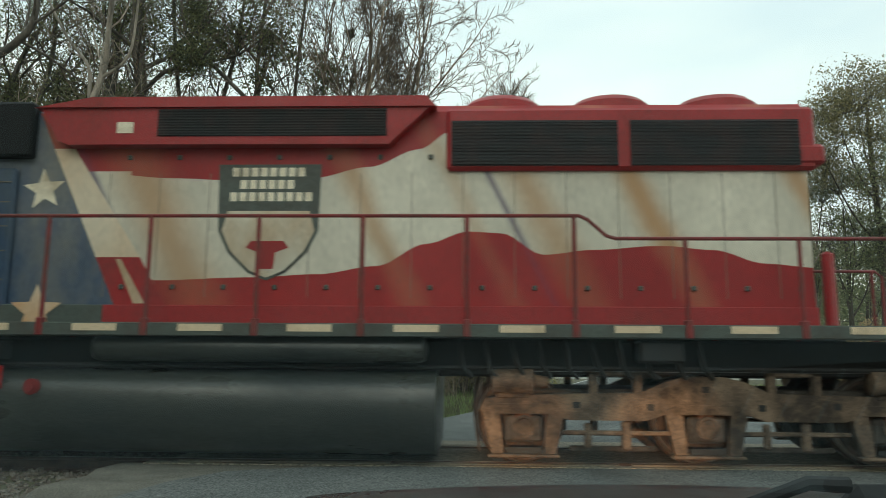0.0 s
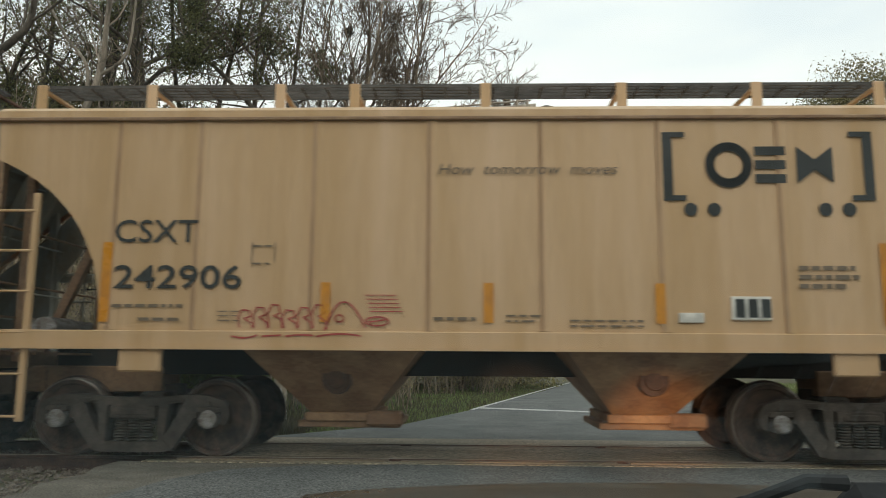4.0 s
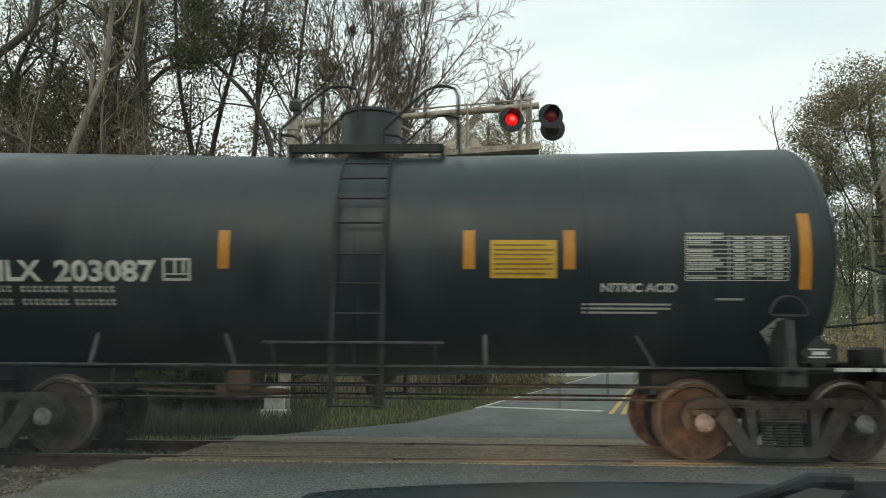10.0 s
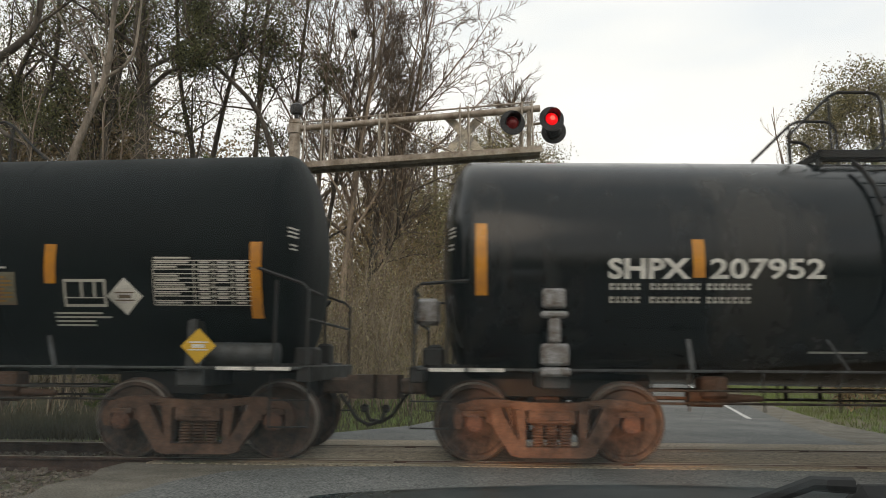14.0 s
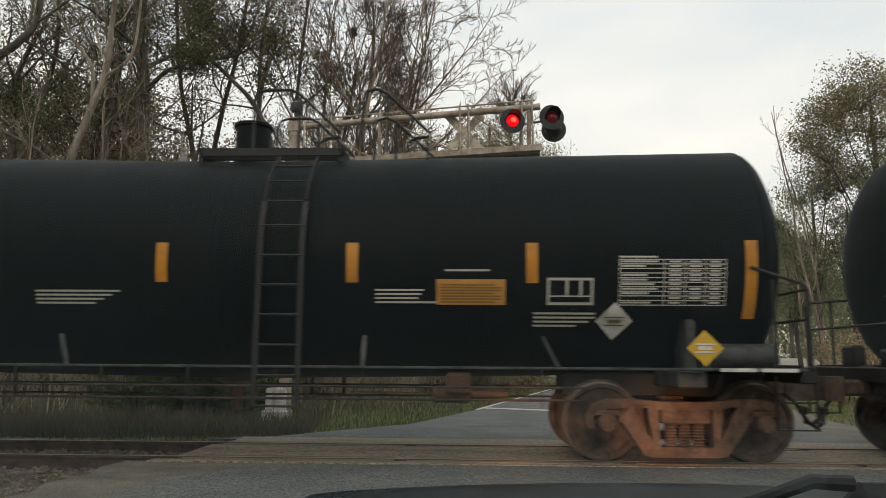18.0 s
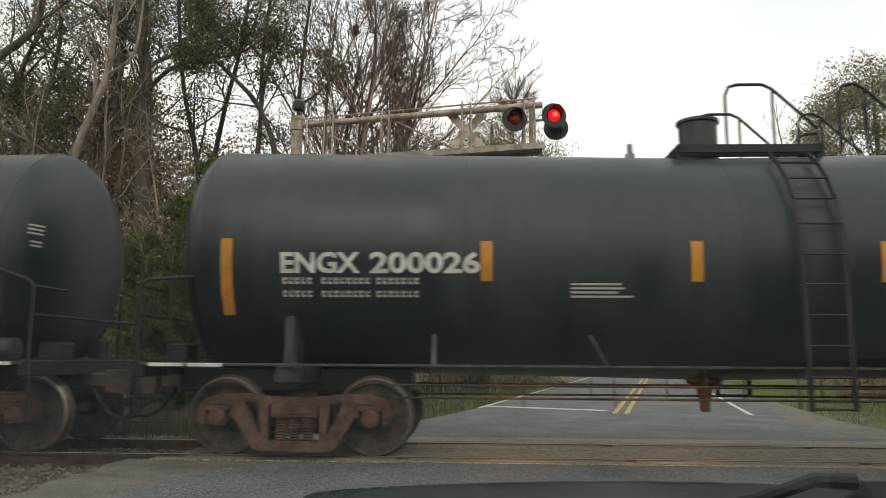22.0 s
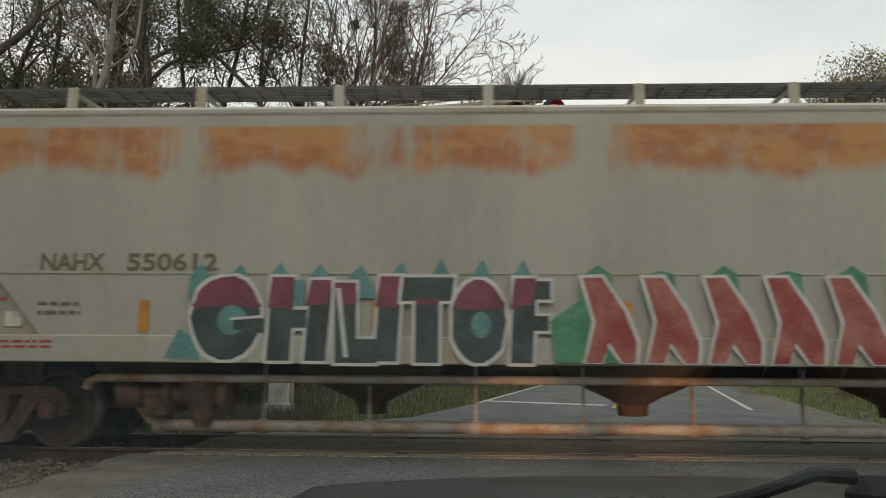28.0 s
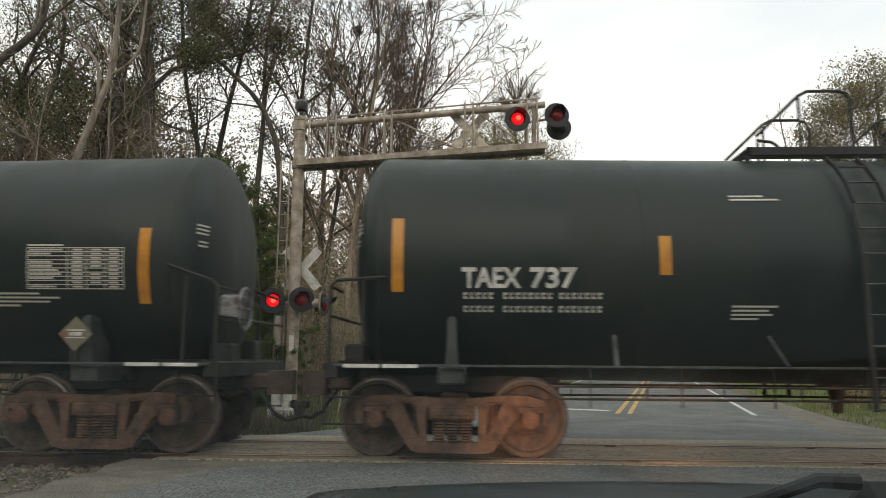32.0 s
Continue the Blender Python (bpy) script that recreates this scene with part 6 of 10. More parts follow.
def diamond(tank, b, x, z, r):
    """A square sheet on its corner that follows the shell."""
    n = 12
    for k in range(n):
        za, zb = -r + 2 * r * k / n, -r + 2 * r * (k + 1) / n
        wa, wb = r - abs(za), r - abs(zb)
        zc = tank.axis(x)
        vs = []
        for dz, w in ((za, wa), (zb, wb)):
            a = math.asin((z + dz - zc) / TANK_R)
            y, zz = -(TANK_R + 0.012) * math.cos(a), zc + (TANK_R + 0.012) * math.sin(a)
            if z < 1.45:
                y, zz = -1.475, z + dz
            vs += [(x - w, y, zz), (x + w, y, zz)]
        b.add(vs, [(0, 1, 3, 2)])


def head_bars(tank, b, side, rows, z_top, w0, w1, pitch=0.05):
    """Lines of small writing on a tank head; w0 and w1 are angles from its middle."""
    for k in range(rows):
        z = z_top - pitch * k
        zc = tank.axis(tank.x1 if side > 0 else tank.x0)
        steps = 6
        cols = []
        for i in range(steps + 1):
            w = radians(w0 + (w1 - w0) * i / steps)
            col = []
            for zz in (z - 0.022, z):
                r = TANK_R * math.sin(w) ** 0.9 + 0.006
                dz = zz - zc
                x = (tank.x1 + 0.396 * math.cos(w)) if side > 0 else (tank.x0 - 0.396 * math.cos(w))
                col.append((x, -math.sqrt(max(0.01, r * r - dz * dz)), zz))
            cols.append(col)
        for ca, cb in zip(cols, cols[1:]):
            b.add([ca[0], cb[0], cb[1], ca[1]], [(0, 1, 2, 3)])


def tank_car(name, label, u, spec):
    """A tank car about its middle u; all places in spec are along the train and turn into the car's own."""
    g = lambda v: v - u
    car = rail_thing(name, label, "tank car", u)
    T = Tank(g(spec["knees"][0]), g(spec["knees"][1]), spec.get("zc", 2.43), spec.get("drop", 0.10))
    paint, truck_key = M[spec["paint"]], spec.get("truck", "rust")
    part("tank", T.shell(), paint, car, spec["tank_label"], smooth=50)
    for f in (0.0, 0.25, 0.5, 0.75, 1.0):
        part("weld_seam", T.seam(f), paint, car)
    tc = [g(a) for a in spec["trucks"]]
    for x in tc:
        truck(car, x, truck_key)
    e0, e1 = g(spec["ends"][0]), g(spec["ends"][1])
    ends(car, e0, e1)
    # stub sills, end sills, bolsters and saddles
    for s, x_end, x_t in ((-1, e0, tc[0]), (1, e1, tc[1])):
        b = Build()
        xa, xb = sorted((x_end - s * 0.62, x_t - s * 1.3))
        b.box(xa, xb, -0.33, 0.33, 0.72, 1.02, 0.02)
        b.box(xa, xb, -0.20, 0.20, 1.0, T.zc - TANK_R + 0.12, 0.02)
        part("stub_sill", b, M["frame_black"], car)
        b = Build()
        b.box(*sorted((x_end - s * 0.50, x_end - s * 0.66)), -1.46, 1.46, 0.92, 1.10, 0.015)
        b.box(*sorted((x_end - s * 0.52, x_end - s * 1.35)), -1.46, -1.10, 1.06, 1.09)
        b.box(*sorted((x_end - s * 0.52, x_end - s * 1.35)), 1.10, 1.46, 1.06, 1.09)
        for k in range(9):
            b.box(x_end - s * 0.66 - s * 0.075 * k - 0.012, x_end - s * 0.66 - s * 0.075 * k + 0.012, -1.44, 1.44, 1.09, 1.12)
        part("end_platform", b, M["frame_black"], car)
        b = Build()
        b.box(x_t - 0.16, x_t + 0.16, -1.40, 1.40, 0.86, 1.06, 0.02)
        for y in (-1, 1):
            b.prism([(x_t - 0.085, 1.02), (x_t + 0.085, 1.02), (x_t + 0.03, 1.62), (x_t - 0.03, 1.62)], *sorted((y * 1.25, y * 1.365)))
            b.prism([(x_t - 0.05, 1.0), (x_t + 0.05, 1.0), (x_t + 0.05, 1.6), (x_t - 0.05, 1.6)], *sorted((y * 0.9, y * 1.40)))
        sad = part("bolster_saddle", b, M["saddle"], car)
        if spec.get("saddle") == "round":
            hoop = [(x_t + 0.20 * math.cos(radians(a)), -1.40, 1.66 + 0.20 * math.sin(radians(a))) for a in range(0, 181, 15)]
            part("saddle_cap", Build().tube(hoop, 0.022, 8).box(x_t - 0.19, x_t + 0.19, -1.42, -1.36, 1.625, 1.665, 0.01), M["frame_black"], sad, "dark half-round hoop over the saddle")
        if spec.get("saddle") == "fitted":
            b = Build()
            for hw, z0, z1 in ((0.17, 1.00, 1.10), (0.155, 1.12, 1.36), (0.065, 1.36, 1.64), (0.15, 1.64, 1.72), (0.13, 1.75, 1.97)):
                b.box(x_t - hw, x_t + hw, -1.50, -1.36, z0, z1, 0.025)
            part("saddle_fitting", b, M["hub"], sad, "pale stacked steel fitting")
        # sill steps and end grab irons
        b = Build()
        for y in (-1.44, 1.44):
            for dx in (0.52, 0.95):
                b.bar((x_end - s * dx, y, 1.0), (x_end - s * dx, y, 0.42), 0.05, 0.014)
            for z in (0.43, 0.72):
                b.bar((x_end - s * 0.52, y, z), (x_end - s * 0.95, y, z), 0.05, 0.016)
            b.tube([(x_end - s * 0.55, y, 1.10), (x_end - s * 0.55, y, 1.95), (x_end - s * 0.62, y, 2.02), (x_end - s * 1.15, y * 0.99, 2.20 if s > 0 else 2.06)], 0.020, 6)
            b.tube([(x_end - s * 0.92, y, 1.10), (x_end - s * 0.92, y, 2.06)], 0.018, 6)
        b.tube([(x_end - s * 0.55, -1.44, 1.62), (x_end - s * 0.55, 1.44, 1.62)], 0.018, 6)
        b.tube([(x_end - s * 0.55, -1.44, 1.95), (x_end - s * 0.55, -0.7, 1.95)], 0.018, 6)
        part("end_handrail", b, M["frame_black"], car)
        # reflective strips along the end platform
        b = Build()
        xa, xb = sorted((x_end - s * 0.72, x_end - s * 1.55))
        b.box(xa, (xa + xb) / 2 - 0.02, -1.494, -1.486, 1.045, 1.085)
        b.box((xa + xb) / 2 + 0.02, xb, -1.494, -1.486, 1.045, 1.085)
        part("reflective_strip", b, M["white_paint"], car)
    # side rails and the braces that hold them
    b = Build()
    for y in (-1.46, 1.46):
        b.box(e0 + 0.6, e1 - 0.6, y - 0.025, y + 0.025, 1.055, 1.085, 0.006)
    part("side_rail", b, M["rail_grey"], car)
    xs = [T.x0 + (T.x1 - T.x0) * f for f in (0.22, 0.36, 0.64, 0.80)]
    for i, x in enumerate(xs):
        b = Build()
        for y in (-1, 1):
            b.bar((x + (0.16 if i % 2 else 0), y * 1.46, 1.08), (x, y * 1.33, 1.42), 0.05, 0.02)
        part("rail_brace", b, M["rail_grey"], car)
    # brake rigging and piping underneath
    b = Build()
    for y, z in ((-0.95, 0.84), (-0.85, 0.69), (0.9, 0.80), (0.8, 0.66)):
        b.tube([(tc[0] + 1.1, y, z), (tc[1] - 1.1, y, z)], 0.016, 6)
    for k in range(8):
        x = tc[0] + 1.6 + (tc[1] - tc[0] - 3.2) * k / 7
        b.bar((x, -0.9, 1.05), (x, -0.9, 0.60), 0.03, 0.012)
        b.bar((x, 0.85, 1.05), (x, 0.85, 0.60), 0.03, 0.012)
    part("brake_pipe", b, M["truck_dark"], car)
    b = Build()
    x = g(spec.get("brake", spec["trucks"][1] - 2.6))
    b.lathe([(-0.28, 0.05), (-0.27, 0.10), (0.14, 0.11), (0.16, 0.06), (0.62, 0.035)], 14, "x", (x, -0.55, 0.74))
    b.box(x - 0.13, x + 0.18, -0.72, -0.40, 0.74, 1.0, 0.03)
    b.bar((x - 1.3, -0.55, 0.76), (x - 0.28, -0.55, 0.74), 0.05, 0.03)
    part("brake_cylinder", b, M["under_brown"], car, "rusty brake cylinder")
    b = Build()
    mid = g(spec.get("outlet", u))
    b.lathe([(T.axis(mid) - TANK_R + 0.05, 0.26), (T.axis(mid) - TANK_R - 0.04, 0.22), (0.80, 0.11), (0.66, 0.075), (0.52, 0.06), (0.50, 0.045)], 16, "z", (mid, 0, 0))
    part("outlet_valve", b, M["under_brown"], car)
    if spec.get("board"):
        x0, x1 = (g(v) for v in spec["board"])
        b = Build().box(x0, x1, -1.60, -1.44, 1.31, 1.34, 0.006)
        for k in range(3):
            x = x0 + 0.1 + (x1 - x0 - 0.2) * k / 2
            b.bar((x, -1.58, 1.31), (x, -1.45, 1.10), 0.03, 0.02)
        part("side_step", b, M["rail_grey"], car, "grey side step under the ladder")
    # dome, platform and its rails
    d0, d1 = g(spec["dome"][0]), g(spec["dome"][1])
    dz0, dz1 = T.axis((d0 + d1) / 2) + TANK_R - 0.06, spec.get("dome_z", 4.24)
    r, cx = (d1 - d0) / 2, (d0 + d1) / 2
    b = Build()
    b.lathe([(dz0, r), (dz1 - 0.06, r), (dz1 - 0.05, r + 0.03), (dz1 - 0.01, r + 0.03), (dz1, r - 0.03), (dz1 + 0.02, 0.0)], 28, "z", (cx, 0, 0))
    for k in range(6):
        w = 2 * math.pi * k / 6
        b.box(cx + (r + 0.02) * math.cos(w) - 0.02, cx + (r + 0.02) * math.cos(w) + 0.02, (r + 0.02) * math.sin(w) - 0.02, (r + 0.02) * math.sin(w) + 0.02, dz0 + 0.15, dz0 + 0.22)
    dome = part("dome", b, paint, car, "steel valve housing on the tank top", smooth=50)
    part("dome_ring", Build().lathe([(dz0 + 0.05, r + 0.004), (dz0 + 0.06, r + 0.012), (dz0 + 0.10, r + 0.012), (dz0 + 0.11, r + 0.004)], 28, "z", (cx, 0, 0), caps=False), M["truck_rust"], dome, "rusty ring round the housing")
    p0, p1 = g(spec["platform"][0]), g(spec["platform"][1])
    pz = T.axis(cx) + TANK_R + 0.02
    b = Build()
    for y0, y1 in ((-0.62, -r - 0.05), (r + 0.05, 0.62)):
        b.box(p0, p1, y0, y0 + 0.04, pz - 0.05, pz + 0.05).box(p0, p1, y1 - 0.04, y1, pz - 0.03, pz + 0.03)
        n = int((p1 - p0) / 0.06)
        for k in range(n + 1):
            x = p0 + (p1 - p0) * k / n
            b.box(x - 0.008, x + 0.008, y0, y1, pz, pz + 0.03)
    for x in (p0, p1 - 0.05):
        b.box(x, x + 0.05, -0.62, 0.62, pz - 0.05, pz + 0.04)
        for y in (-0.56, 0.56):
            b.box(x, x + 0.05, y - 0.04, y + 0.04, pz - 0.32, pz)
    part("platform", b, M["frame_black"], car, "steel walkway grating")
    rz = spec.get("rail_z", 4.62)
    for xa, xb in spec["loops"]:
        xa, xb = g(xa), g(xb)
        for y in (-0.58, 0.58):
            b = Build()
            if spec.get("bent_rails"):
                e = 1 if xb > xa else -1
                b.tube([(xa, y, pz), (xa, y, rz - 0.14), (xa + e * 0.05, y, rz - 0.03), (xa + e * 0.16, y, rz), (xb - e * 0.12, y, rz), (xb, y, rz - 0.06), (xb + e * 0.54, y, rz - 0.58), (xb + e * 0.53, y, rz - 0.64), (xb + e * 0.36, y, rz - 0.66), (xb + e * 0.28, y, rz - 0.72), (xb + e * 0.28, y, pz)], 0.021, 8)
                b.tube([(xb, y, rz - 0.07), (xb, y, pz)], 0.019, 8).tube([(xb + e * 0.53, y, rz - 0.62), (xb + e * 0.53, y, pz - 0.12)], 0.019, 8)
            elif xb > xa:
                b.tube([(xa, y, pz), (xa, y, rz - 0.12), (xa + 0.05, y, rz - 0.03), (xa + 0.14, y, rz), (xb - 0.2, y, rz), (xb - 0.06, y, rz - 0.05), (xb + 0.26, y, rz - 0.46), (xb + 0.34, y, pz)], 0.021, 8)
            else:
                b.tube([(xa, y, pz), (xa, y, rz - 0.12), (xa - 0.05, y, rz - 0.03), (xa - 0.14, y, rz), (xb + 0.2, y, rz), (xb + 0.06, y, rz - 0.05), (xb - 0.26, y, rz - 0.46), (xb - 0.34, y, pz)], 0.021, 8)
            part("guard_rail", b, M["frame_black"], car)
    if spec.get("vent"):
        b = Build()
        x = g(spec["vent"])
        b.lathe([(T.axis(x) + TANK_R - 0.05, 0.07), (T.axis(x) + TANK_R + 0.10, 0.07), (T.axis(x) + TANK_R + 0.11, 0.04), (T.axis(x) + TANK_R + 0.24, 0.035)], 12, "z", (x, 0, 0))
        part("relief_valve", b, M["hub"], car)
    # ladder over the shell
    l0, l1 = g(spec["ladder"][0]), g(spec["ladder"][1])
    for side in (-1, 1):
        lad = None
        zc = T.axis((l0 + l1) / 2)
        line = [(-1.53, 0.62), (-1.53, zc)] + [(-(TANK_R + 0.10) * math.cos(w), zc + (TANK_R + 0.10) * math.sin(w)) for w in [math.radians(a) for a in (12, 24, 36, 48, 58)]]
        for k, x in enumerate((l0, l1)):
            b = Build()
            for (ya, za), (yb, zb) in zip(line, line[1:]):
                b.bar((x, side * -ya, za), (x, side * -yb, zb), 0.016, 0.06)
            ob = part("ladder_stile", b, M["frame_black"], lad or car)
            lad = lad or ob
        rungs = [(-1.53, 0.64 + 0.335 * k) for k in range(6)] + [line[i] for i in (2, 3, 4, 5)]
        for ya, za in rungs:
            part("rung", Build().tube([(l0, side * -ya, za), (l1, side * -ya, za)], 0.014, 6), M["rail_grey"] if spec["paint"] in ("tank_gloss", "tank_olive") else M["frame_black"], lad)
    # markings
    mz = spec.get("mark_z", 0.0)
    for i, (x, z0, z1) in enumerate(spec["stripes"]):
        b = Build()
        T.patch(b, g(x) - 0.066, g(x) + 0.066, z0, z1, 0.009)
        part("reflector", b, M["yellow"], car, "amber reflective stripe")
    tz, h = spec["text_z"], spec.get("text_h", 0.24)
    for txt, a, c in spec["texts"]:
        words("reporting_mark", txt, h, M["white_paint"], car, T.spot(g(a), tz - h / 2, 0.012), width=c - a, bold=0.010 if "9" not in txt else 0.007)
    b = Build()
    a, c = spec["texts"][0][1], spec["texts"][-1][2]
    for k in range(2):
        x = g(a) + 0.02
        z = tz - h / 2 - 0.06 - 0.145 * k
        for w in (0.40, 0.58, 0.56):
            for j in range(int(w / 0.072)):
                T.patch(b, x + 0.072 * j, x + 0.072 * j + 0.046, z - 0.072, z - 0.046, 0.006)
                T.patch(b, x + 0.072 * j, x + 0.072 * j + 0.016, z - 0.072, z, 0.0065)
                T.patch(b, x + 0.072 * j + (0.030 if j % 2 else 0.016), x + 0.072 * j + 0.046, z - 0.028, z, 0.006)
            x += w + 0.05
    part("weight_lettering", b, M["grey_ink"], car, "rows of small stencilled weights")
    b = Build()
    x0, x1, z0, z1 = spec["table"]
    wide = x1 - x0
    for j in range(11):
        z = z1 - j * (z1 - z0) / 10
        T.patch(b, g(x0), g(x1), z - 0.011, z, 0.006)
        if j < 10:
            rj = random.Random(j)
            for xa, xb in ((0.02, rj.uniform(0.22, 0.39)), (0.47, 0.58), (0.66, 0.77), (0.85, 0.95)):
                if rj.random() < 0.86:
                    T.patch(b, g(x0) + xa * wide, g(x0) + xb * wide, z - 0.038, z - 0.018, 0.006)
    for xa in (0.0, 0.42, 0.62, 0.81, 1.0):
        T.patch(b, g(x0) + xa * wide - 0.005, g(x0) + xa * wide + 0.005, z0 - 0.011, z1, 0.0065)
    T.patch(b, g(x0), g(x0) + 0.42, z1 + 0.015, z1 + 0.035, 0.006)
    part("test_table", b, M["grey_ink"], car, "ruled table of test dates")
    for x0, x1, ztop, rows, lens in spec.get("bars", ()):
        b = Build()
        text_bars(T, b, g(x0), g(x1), ztop, rows, lengths=lens, seed=rows)
        part("lettering", b, M["grey_ink"], car, "lines of small lettering")
    for key, x0, x1, z0, z1 in spec.get("plates", ()):
        b = Build()
        T.patch(b, g(x0), g(x1), z0, z1, 0.012)
        pl = part("placard", b, M[key], car, "printed warning panel")
        b = Build()
        for k in range(7):
            T.patch(b, g(x0) + 0.04, g(x1) - (0.04 if k % 3 else 0.12), z1 - 0.05 - (z1 - z0 - 0.06) * k / 7 - 0.018, z1 - 0.05 - (z1 - z0 - 0.06) * k / 7, 0.016)
        part("placard_lettering", b, M["brown_ink"], pl)
    for key, x, z, r in spec.get("diamonds", ()):
        b = Build()
        diamond(T, b, g(x), z, r)
        dm = part("hazard_placard", b, M[key], car, "diamond hazard placard")
        b = Build()
        for w, za, zb in ((0.55, -0.05, -0.035), (0.55, 0.035, 0.05), (0.36, -0.02, 0.02)):
            if z < 1.45:
                b.box(g(x) - r * w, g(x) + r * w, -1.482, -1.477, z + za, z + zb)
            else:
                T.patch(b, g(x) - r * w, g(x) + r * w, z + za, z + zb, 0.017)
        part("placard_lettering", b, M["dim_ink"] if z > 1.45 else M["white_paint"], dm)
        if z < 1.45:
            part("placard_holder", Build().box(g(x) - 0.05, g(x) + 0.05, -1.474, -1.464, 1.07, z, 0.0).box(g(x) - r * 0.7, g(x) + r * 0.7, -1.474, -1.464, z - r * 0.3, z + r * 0.3), M["frame_black"], dm)
    for x0, x1, z0, z1 in spec.get("frames", ()):
        b = Build()
        for za, zb in ((z0, z0 + 0.03), (z1 - 0.03, z1), ((z0 + z1) / 2 - 0.06, (z0 + z1) / 2 - 0.045)):
            T.patch(b, g(x0), g(x1), za, zb, 0.006)
        for xa in (x0, x1 - 0.03, x0 + (x1 - x0) * 0.40, x0 + (x1 - x0) * 0.70):
            T.patch(b, g(xa), g(xa) + 0.03, (z0 if xa in (x0, x1 - 0.03) else (z0 + z1) / 2 - 0.05), z1, 0.0065)
        part("stencil_frame", b, M["grey_ink"], car, "white stencilled lube panel")
    for side in (-1, 1):
        b = Build()
        head_bars(T, b, side, 3, 2.72, 44, 58)
        head_bars(T, b, side, 2, 2.52, 44, 54)
        part("head_lettering", b, M["grey_ink"], car, "small lettering on the tank head")
    # gear on the ends
    if spec.get("cylinder"):
        b = Build()
        x0, x1 = (g(v) for v in spec["cylinder"])
        b.lathe([(x0, 0.08), (x0 + 0.02, 0.14), (x1 - 0.02, 0.14), (x1, 0.08)], 16, "x", (0, -1.12, 1.22))
        part("air_reservoir", b, M["saddle"], car, smooth=50)
    for s, x_end in ((-1, e0), (1, e1)):
        b = Build()
        b.box(*sorted((x_end - s * 0.60, x_end - s * 0.86)), -0.75, -0.35, 1.06, 1.32, 0.03)
        b.box(*sorted((x_end - s * 0.62, x_end - s * 0.80)), 0.30, 0.62, 1.06, 1.38, 0.03)
        part("end_valve_box", b, M["frame_black"], car)
    if spec.get("brake_wheel"):
        s, x_end = (1, e1) if spec["brake_wheel"] > 0 else (-1, e0)
        b = Build()
        ring = [(x_end - s * 0.50, -0.55 + 0.26 * math.cos(2 * math.pi * k / 16), 1.75 + 0.26 * math.sin(2 * math.pi * k / 16)) for k in range(17)]
        b.tube(ring, 0.02, 6, False)
        for k in range(4):
            b.tube([(x_end - s * 0.50, -0.55, 1.75), ring[4 * k]], 0.014, 5)
        b.box(*sorted((x_end - s * 0.52, x_end - s * 0.80)), -0.70, -0.40, 1.60, 1.92, 0.04)
        part("brake_wheel", b, M["hub"], car)
    return car

# ---- the tank cars, from the front of the train to its rear ----
tank_car("tank_car", "dark grey nitric acid tank car with amber reflective stripes", -50.98, dict(
    knees=(-56.25, -45.70), trucks=(-55.52, -46.14), ends=(-57.78, -44.18), zc=2.46, drop=0.10, board=(-51.96, -49.95), saddle="round", paint="tank_grey", truck="dark", tank_label="satin dark grey tank shell with paler streaks",
    dome=(-51.42, -50.61), dome_z=4.44, platform=(-52.0, -50.0), rail_z=4.64, bent_rails=True, loops=[(-51.10, -51.58), (-49.82, -50.24)], ladder=(-51.20, -50.64), outlet=-50.85, brake=-52.5,
    stripes=[(-55.89, 1.95, 2.80), (-52.49, 2.16, 2.60), (-49.68, 2.16, 2.60), (-48.55, 2.16, 2.60), (-45.93, 1.95, 2.80)],
    text_z=2.145, text_h=0.245, texts=[("TILX", -55.35, -54.62), ("203087", -54.46, -53.27)], table=(-47.25, -46.12, 2.05, 2.54),
    frames=[(-53.20, -52.87, 2.02, 2.28)], bars=[(-48.40, -47.40, 1.79, 3, (1, 1, 0.85)), (-46.9, -46.6, 1.85, 1, None)],
    plates=[("placard_yellow", -49.44, -48.69, 2.06, 2.49)], diamonds=[("white_paint", -46.14, 1.49, 0.20), ("frame_black", -45.88, 1.24, 0.20)]))
words("lettering", "NITRIC ACID", 0.10, M["white_paint"], MOVERS[-1][0], pose(-48.20 + 50.98, -1.392, 1.91, 108), width=0.84, bold=0.003)
tank_car("tank_car", "glossy black tank car for sodium hydroxide solution, rolling on the track", -64.30, dict(
    knees=(-69.74, -58.87), trucks=(-68.84, -59.64), ends=(-70.95, -57.70), zc=2.34, drop=0.05, saddle="fitted", brake_wheel=-1, paint="tank_gloss", tank_label="glossy black tank shell with paler grey streaks",
    dome=(-63.43, -62.88), dome_z=4.12, platform=(-65.44, -63.04), rail_z=4.56, bent_rails=True, loops=[(-64.60, -65.25), (-63.10, -63.70)], ladder=(-65.13, -64.64), outlet=-64.2, brake=-66.9,
    stripes=[(-69.65, 1.90, 2.72), (-67.22, 2.10, 2.53), (-64.25, 2.10, 2.53), (-61.49, 2.10, 2.53), (-58.90, 1.90, 2.72)],
    text_z=2.21, text_h=0.225, texts=[("SHPX", -68.23, -67.32), ("207952", -67.10, -65.84)], table=(-60.03, -58.97, 2.06, 2.52),
    frames=[(-61.20, -60.64, 1.60, 1.93)], bars=[(-61.35, -60.1, 2.54, 5, (1, 0.9, 0.95, 0.9, 0.8)), (-60.55, -59.85, 1.93, 2, (1, 0.5)), (-63.9, -63.3, 2.09, 1, None), (-65.9, -65.25, 1.30, 1, None)],
    plates=[("placard_orange", -63.94, -63.21, 1.47, 1.82)], diamonds=[("white_paint", -62.4, 1.95, 0.12), ("white_paint", -60.43, 1.30, 0.19)]))
